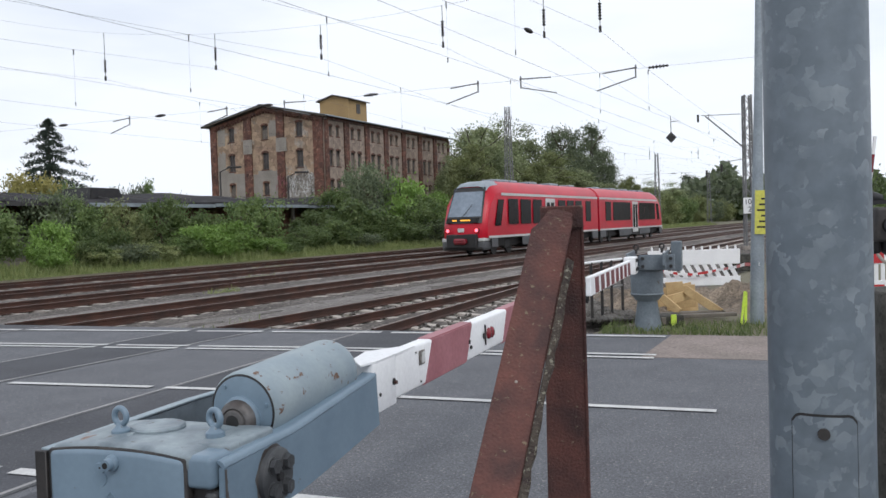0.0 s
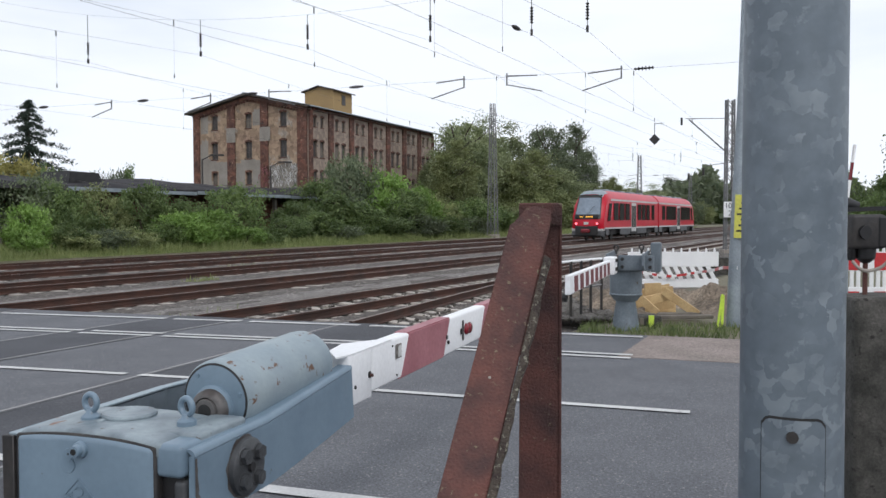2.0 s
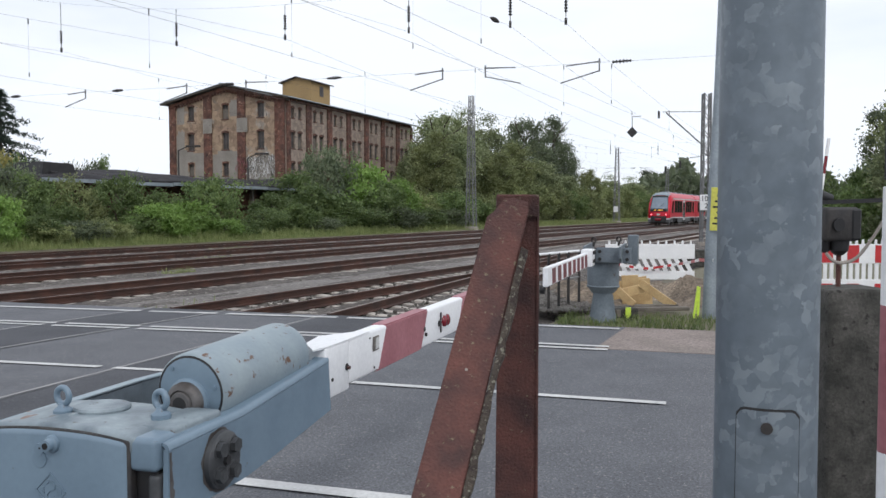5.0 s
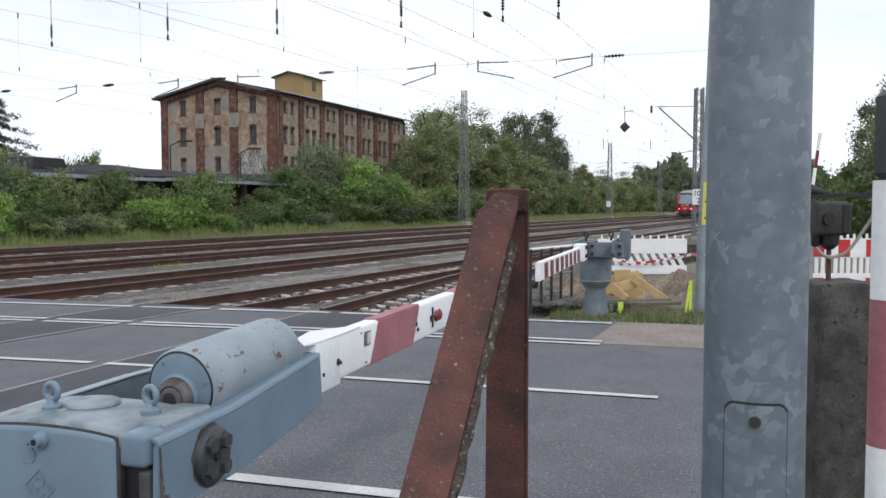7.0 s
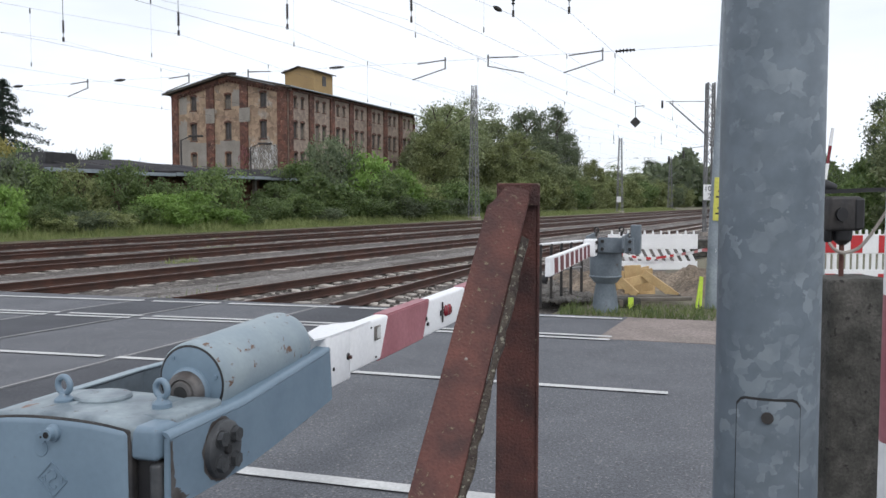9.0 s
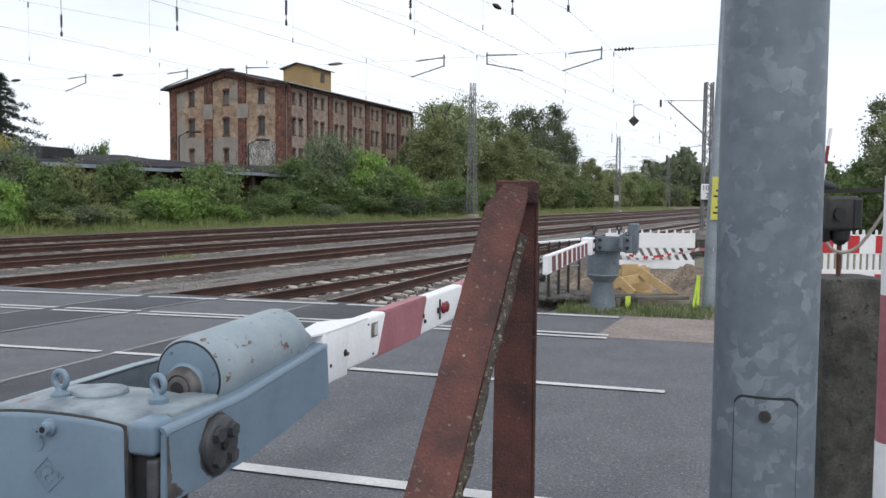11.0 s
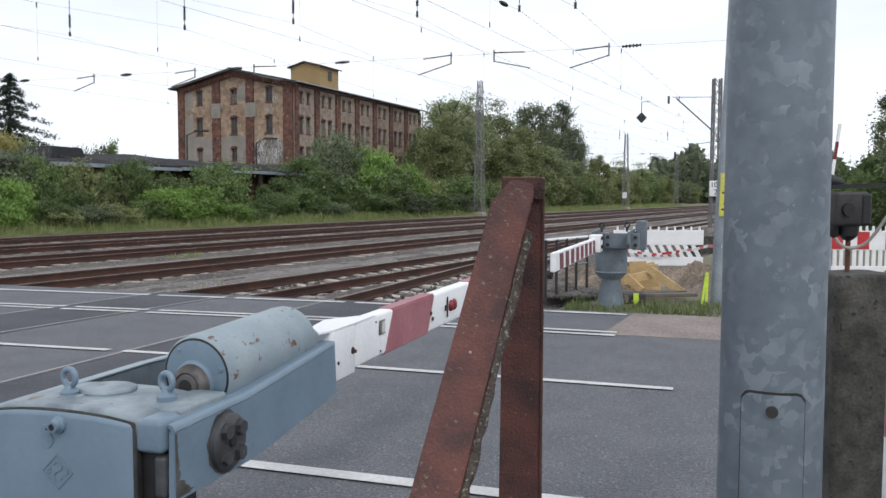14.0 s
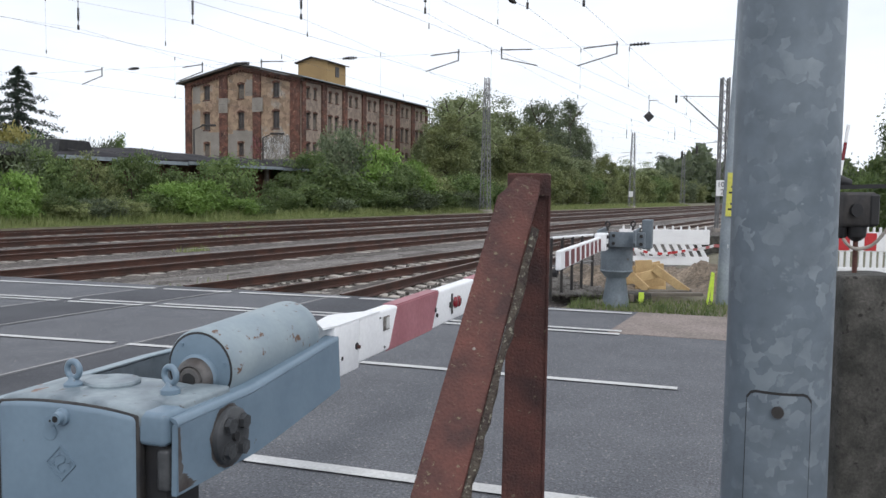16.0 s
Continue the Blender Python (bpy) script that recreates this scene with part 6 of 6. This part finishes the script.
def quad_mesh(name, co, material):
    me = bpy.data.meshes.new(name)
    n = len(co) // 4
    me.from_pydata(co.tolist(), [], np.arange(n * 4).reshape(-1, 4).tolist())
    me.materials.append(material)
    return me


def wood_bm(rng, h, r, limbs, reach, bm=None):
    """A tapered bent trunk with limbs."""
    bm = bm or bmesh.new()
    pts = [Vector((0, 0, -0.2))]
    for i in range(1, 6):
        pts.append(Vector((rng.uniform(-0.03, 0.03) * h * i / 3, rng.uniform(-0.03, 0.03) * h * i / 3, h * i / 5)))
    for i in range(5):
        tube(pts[i], pts[i + 1], r * (1 - i / 6), r * (1 - (i + 1) / 6), 8, bm)
    for k in range(limbs):
        i = rng.randrange(1, 5)
        a = rng.uniform(0, 6.28)
        p = pts[i]
        q = p + Vector((math.cos(a) * reach * 0.5, math.sin(a) * reach * 0.5, reach * rng.uniform(0.25, 0.6)))
        e = q + Vector((math.cos(a + 0.4) * reach * 0.4, math.sin(a + 0.4) * reach * 0.4, reach * 0.35))
        tube(p, q, r * 0.45, r * 0.25, 6, bm)
        tube(q, e, r * 0.25, r * 0.08, 6, bm)
    return bm


def make_bush(material, seed, clumps=46, per=190, size=0.05):
    rng = random.Random(seed)
    b = empty("bush", pose(0, 0, -50), "leafy green bush on the railway bank", "bush", "bushes along the line")
    o = new("crown", quad_mesh("crown", leaves(clumps, per, 0.95, 0.85, 0.05, size, rng), material))
    o.parent = b
    part("stem", wood_bm(rng, 1.2, 0.035, 7, 0.8), BARK, b)
    return b


def make_tree(material, seed, clumps=84, per=340, size=0.02, low=0.16, airy=0.34):
    rng = random.Random(seed)
    b = empty("tree", pose(0, 0, -50), "tall leafy tree behind the tracks", "tree", "trees along the line")
    o = new("crown", quad_mesh("crown", leaves(clumps, per, 0.42, 0.85 - low / 2, low, size, rng, airy, 0.35), material))
    o.parent = b
    part("trunk", wood_bm(rng, 1.55, 0.035, 12, 0.45), BARK, b)
    return b


BUSHES = {"M": [make_bush(LEAF_MID, 1), make_bush(LEAF_MID, 2)], "B": [make_bush(LEAF_BRIGHT, 3, 38, 160, 0.062), make_bush(LEAF_BRIGHT, 4, 38, 160, 0.062)], "D": [make_bush(LEAF_DARK, 5)], "O": [make_bush(LEAF_OLIVE, 6)], "Y": [make_bush(LEAF_YELLOW, 7)]}
TREES = {"M": [make_tree(LEAF_TREE, 11), make_tree(LEAF_TREE, 12)], "O": [make_tree(LEAF_OLIVE, 13)], "A": [make_tree(LEAF_DARK, 14, 64, 260, 0.019, 0.36, 0.31), make_tree(LEAF_DARK, 15, 64, 260, 0.019, 0.32, 0.31)]}


def on_bank(x, p):
    """The place on a line p beyond the tracks, on a bearing."""
    k = (x - 784) / 1444
    s = p * (DY + k * DX) / (DX - k * DY)
    return sp(s, p)


prng = random.Random(21)


def plant(kit, key, x, top, p, wide):
    """A plant on the bank, its height and width by bearing."""
    px, py, _ = on_bank(x, p)
    h = 1.6 + (358 - top) / 1444 * py
    w = wide / 1444 * py
    src = kit[key][prng.randrange(len(kit[key]))]
    unit_h, unit_w = (1.75, 1.9) if kit is BUSHES else (1.72, 0.95)
    m = Matrix.Translation((px, py, 0.1)) @ pose(0, 0, 0, 0, 0, prng.uniform(0, 360)) @ Matrix.Diagonal((w / unit_w, w / unit_w, h / unit_h, 1))
    return copy_thing(src, m)


for key, x, top, p, wide in (
    ("B", 8, 325, 36, 75), ("M", 45, 288, 39, 95), ("M", 92, 305, 38, 90), ("D", 20, 270, 40, 110), ("O", 142, 300, 38, 85), ("D", 150, 372, 35, 95), ("M", 212, 292, 38, 95),
    ("B", 285, 345, 35.2, 95), ("B", 335, 338, 35.5, 100), ("M", 382, 296, 38, 105), ("B", 402, 372, 34.8, 75), ("M", 432, 378, 34.8, 60), ("M", 492, 325, 38, 85), ("M", 540, 288, 39, 125),
    ("D", 585, 238, 41, 95), ("B", 652, 268, 39, 105), ("M", 676, 305, 37, 95), ("B", 702, 296, 38, 85), ("O", 742, 318, 38, 85), ("M", 792, 322, 37, 95), ("M", 62, 362, 35.2, 85),
    ("M", 248, 362, 35.5, 80), ("M", 470, 352, 36, 80), ("M", 520, 345, 36.5, 95), ("M", 600, 335, 37, 100), ("D", 560, 365, 35.6, 80), ("M", 640, 350, 36, 100), ("D", 700, 345, 36, 95), ("M", 745, 350, 36, 85),
    ("M", 830, 335, 38, 80), ("D", 800, 350, 35.8, 70), ("B", 5, 372, 34.6, 70), ("O", 100, 375, 34.6, 80), ("O", 200, 372, 34.8, 90), ("M", -140, 290, 38, 140), ("M", 300, 320, 38.5, 80),
    ("O", 860, 330, 38, 70), ("O", 890, 325, 38, 75), ("O", 915, 318, 39, 70), ("O", 950, 312, 39, 70), ("O", 985, 312, 40, 70), ("M", 1015, 318, 39, 60), ("O", 1045, 315, 40, 60), ("O", 1075, 318, 40, 55), ("O", 1105, 320, 41, 55), ("M", 1135, 322, 41, 50), ("O", 1160, 322, 42, 50), ("D", 1185, 326, 42, 45), ("O", 1210, 330, 43, 40), ("M", 1235, 334, 43, 40),
    ("D", 170, 265, 56, 50), ("M", 195, 262, 56, 40), ("D", 130, 268, 56, 50), ("M", 20, 262, 55, 120), ("Y", -20, 248, 56, 110)):
    plant(BUSHES, key, x, top, p, wide)
for key, x, top, p, wide in (
    ("M", 790, 178, 46, 120), ("M", 828, 186, 48, 90), ("O", 770, 215, 44, 90), ("M", 868, 196, 50, 110), ("O", 905, 235, 44, 100), ("A", 930, 182, 56, 95), ("A", 985, 186, 57, 80), ("A", 962, 235, 55, 70), ("A", 1006, 238, 56, 46),
    ("M", 945, 262, 46, 100), ("M", 1000, 290, 47, 70), ("O", 1048, 282, 50, 45), ("M", 1085, 296, 50, 60), ("M", 1120, 300, 50, 60), ("A", 1158, 282, 58, 60), ("M", 1195, 304, 60, 60), ("M", 1230, 306, 62, 60), ("O", 880, 250, 42, 90), ("M", 735, 240, 50, 60)):
    plant(TREES, key, x, top, p, wide)


def free_tree(kit, key, x, depth, top, wide, sink=0.0):
    px, py = at_bearing(x, depth)
    h = 1.7 + (358 - top) / 1444 * depth + sink
    w = wide / 1444 * depth
    unit_h, unit_w = (1.75, 1.9) if kit is BUSHES else (1.72, 0.95)
    src = kit[key][prng.randrange(len(kit[key]))]
    copy_thing(src, Matrix.Translation((px, py, -0.05)) @ pose(0, 0, 0, 0, 0, prng.uniform(0, 360)) @ Matrix.Diagonal((w / unit_w, w / unit_w, h / unit_h, 1)))


for kit, key, x, d, top, wide in ((TREES, "A", 1585, 36, 150, 110), (TREES, "M", 1625, 30, 190, 150), (BUSHES, "M", 1520, 36, 285, 120), (BUSHES, "M", 1570, 32, 290, 150), (BUSHES, "D", 1480, 40, 322, 90), (TREES, "O", 1640, 33, 120, 170), (BUSHES, "D", 1440, 45, 330, 90), (BUSHES, "D", 1390, 50, 330, 90), (BUSHES, "M", 1340, 60, 330, 70)):
    free_tree(kit, key, x, d, top, wide)
for k in list(BUSHES.values()) + list(TREES.values()):
    for src in k:
        for o in (*src.children_recursive, src):
            bpy.data.objects.remove(o)


def conifer():
    px, py = at_bearing(12, 72)
    t = empty("spruce_tree", pose(px, py, 0.1), "dark spruce tree with drooping uneven boughs", "tree")
    part("trunk", tube((0, 0, -0.2), (0, 0, 12.4), 0.22, 0.03, 10), BARK, t)
    rng = random.Random(9)
    g = np.random.RandomState(3)
    co = []
    for i in range(66):
        f = i / 66
        z = 2.0 + 10.3 * f
        a = i * 2.4 + rng.uniform(-0.3, 0.3)
        L = (6.0 * (1 - f) ** 0.9 + 0.25) * rng.uniform(0.45, 1.15)
        n = int(80 + 250 * (1 - f))
        for _ in range(n):
            d = rng.uniform(0.1, 1)
            droop = -0.36 * L * d * d + 0.2 * L * d
            c = np.array([math.cos(a) * L * d, math.sin(a) * L * d, z + droop]) + g.normal(size=3) * [0.11, 0.11, 0.06] * (1 + L * 0.3)
            u = g.normal(size=3)
            u[2] -= 0.7
            u /= np.linalg.norm(u)
            v = np.cross(u, g.normal(size=3))
            v /= np.linalg.norm(v)
            s = rng.uniform(0.12, 0.24)
            co += [c - u * s, c + v * s * 0.25, c + u * s, c - v * s * 0.25]
    o = new("crown", quad_mesh("crown", np.array(co), NEEDLE))
    o.parent = t
    return t


conifer()


def grass(name, rows, label, seed, h0, h1):
    """Grass blades and weeds, in patches given as (x0, x1, y0, y1, z, how many) in the plan of the tracks."""
    g = np.random.RandomState(seed)
    co = []
    for s0, s1, p0, p1, z, n in rows:
        s, p = g.uniform(s0, s1, n), g.uniform(p0, p1, n)
        h = g.uniform(h0, h1, n) * g.uniform(0.5, 1.2, n)
        a = g.uniform(0, 6.28, n)
        if h1 > 0.3:
            h *= np.clip((p - p0) / 1.8 + g.normal(size=n) * 0.15, 0.15, 1)
        w = h * 0.045 + 0.007
        lean = g.normal(size=(n, 2)) * h[:, None] * 0.3
        b0 = np.stack([s - np.cos(a) * w, p - np.sin(a) * w, np.full(n, z - 0.03)], 1)
        b1 = np.stack([s + np.cos(a) * w, p + np.sin(a) * w, np.full(n, z - 0.03)], 1)
        t1 = np.stack([s + lean[:, 0] + np.cos(a) * w * 0.3, p + lean[:, 1] + np.sin(a) * w * 0.3, z + h], 1)
        t0 = np.stack([s + lean[:, 0] - np.cos(a) * w * 0.3, p + lean[:, 1] - np.sin(a) * w * 0.3, z + h], 1)
        co.append(np.stack([b0, b1, t1, t0], 1).reshape(-1, 3))
    o = new(name, quad_mesh(name, np.concatenate(co), GRASS))
    o.matrix_basis = IN_TRACKS
    return tagged(o, label, "grass", kind="stuff")


grass("bank_grass", [(8, 60, 32.4, 36.5, 0.02, 46000), (60, 180, 32.4, 38, 0.02, 30000), (-10, 20, 32.4, 37, 0.02, 3000)], "tall dry-green grass along the far track", 5, 0.15, 0.62)


def verge_grass():
    g = np.random.RandomState(8)
    n = 5500
    u, v = g.uniform(-2.1, 6, n), 12.42 + g.beta(1.3, 2.0, n) * 1.9
    keep = g.uniform(size=n) < 0.35 + 0.65 * (np.sin(u * 3.1) * np.sin(v * 2.3 + u) > -0.2)
    u, v = u[keep], v[keep]
    n = len(u)
    h = g.uniform(0.01, 0.09, n)
    a = g.uniform(0, 6.28, n)
    w = 0.009
    lean = g.normal(size=(n, 2)) * 0.04
    z = np.full(n, -0.06)
    b0 = np.stack([u - np.cos(a) * w, v - np.sin(a) * w, z], 1)
    b1 = np.stack([u + np.cos(a) * w, v + np.sin(a) * w, z], 1)
    t1 = np.stack([u + lean[:, 0] + np.cos(a) * 0.003, v + lean[:, 1] + np.sin(a) * 0.003, z + h + 0.04], 1)
    t0 = np.stack([u + lean[:, 0] - np.cos(a) * 0.003, v + lean[:, 1] - np.sin(a) * 0.003, z + h + 0.04], 1)
    o = new("verge_grass", quad_mesh("verge_grass", np.stack([b0, b1, t1, t0], 1).reshape(-1, 3), VERGE))
    o.matrix_basis = IN_ROAD
    tagged(o, "short uneven grass on the verge behind the road", "grass", kind="stuff")


verge_grass()
grass("track_weeds", [(11, 13, 11.0, 11.9, -0.2, 40), (18.3, 19.5, 18.1, 18.7, -0.18, 160), (24, 25.5, 21.9, 22.5, -0.18, 120), (9.8, 10.6, 10.9, 11.7, -0.2, 30), (30, 33, 26.8, 27.5, -0.18, 150)], "small weeds growing between the tracks", 15, 0.05, 0.2)


def far_woods():
    g = np.random.RandomState(12)
    n = 26000
    ang = g.uniform(-36, 36, n)
    r = g.uniform(260, 340, n)
    x, y = r * np.sin(np.radians(ang)), r * np.cos(np.radians(ang))
    crest = 8 + 3 * np.sin(ang * 0.9) + 2 * np.sin(ang * 2.3 + 1) + np.where(ang > 12, 7 * np.clip((ang - 12) / 5, 0, 1), 0)
    z = crest * g.uniform(0, 1, n) ** 0.6
    pos = np.stack([x, y, z], 1)
    a = g.normal(size=(n, 3))
    a /= np.linalg.norm(a, axis=1)[:, None]
    b = np.cross(a, g.normal(size=(n, 3)))
    b /= np.linalg.norm(b, axis=1)[:, None]
    s = g.uniform(0.8, 2.0, n)[:, None]
    co = np.stack([pos - a * s, pos + b * s * 0.6, pos + a * s, pos - b * s * 0.6], 1).reshape(-1, 3)
    o = new("far_woods", quad_mesh("far_woods", co, LEAF_DARK))
    return tagged(o, "dark distant woods on a low hill", "woods", kind="stuff")


far_woods()


def stones():
    """Loose ballast stones near the crossing."""
    g = np.random.RandomState(17)
    bm = bmesh.new()
    bmesh.ops.create_icosphere(bm, subdivisions=1, radius=1)
    base = np.array([list(v.co) for v in bm.verts])
    tri = np.array([[v.index for v in f.verts] for f in bm.faces])
    bm.free()
    n = 7000
    s = 8.5 + 30 * g.beta(1, 2.2, n)
    p = g.uniform(5.6, 31.5, n)
    ok = s > 11.2 - p * 0.11
    s, p = s[ok], p[ok]
    # a strip of coarse stones behind the railing
    k = 2600
    x2, y2 = g.uniform(1.6, 2.75, k), g.uniform(13.9, 17.5, k)
    s, p = np.concatenate([s, x2 * DX + y2 * DY]), np.concatenate([p, y2 * DX - x2 * DY])
    height = np.concatenate([np.full(len(s) - k, -0.185), np.full(k, 0.0)])
    n = len(s)
    size = g.uniform(0.02, 0.05, (n, 1, 1)) * g.uniform(0.7, 1.2, (n, 1, 3))
    v = base[None] * size * g.uniform(0.8, 1.2, (n, 12, 1)) + np.stack([s, p, height], 1)[:, None]
    f = tri[None] + (np.arange(n) * 12)[:, None, None]
    me = bpy.data.meshes.new("ballast_stones")
    me.from_pydata(v.reshape(-1, 3).tolist(), [], f.reshape(-1, 3).tolist())
    me.materials.append(STONE)
    o = new("ballast_stones", me)
    o.matrix_basis = IN_TRACKS
    return tagged(o, "loose crushed stones of the track bed", "ballast", kind="stuff")


STONE = leaf_mat("ballast_stone", (0.075, 0.065, 0.056), (0.26, 0.245, 0.22))
stones()


# ---- moving things ----
def motions():
    def at(s):
        x, y, z = sp(s, 20.3)
        return pose(x, y, z, 0, 0, TRACK_TURN)

    walk(train, [(t, at(38.6 + 12.35 * t)) for t in range(0, 17, 2)])


motions()
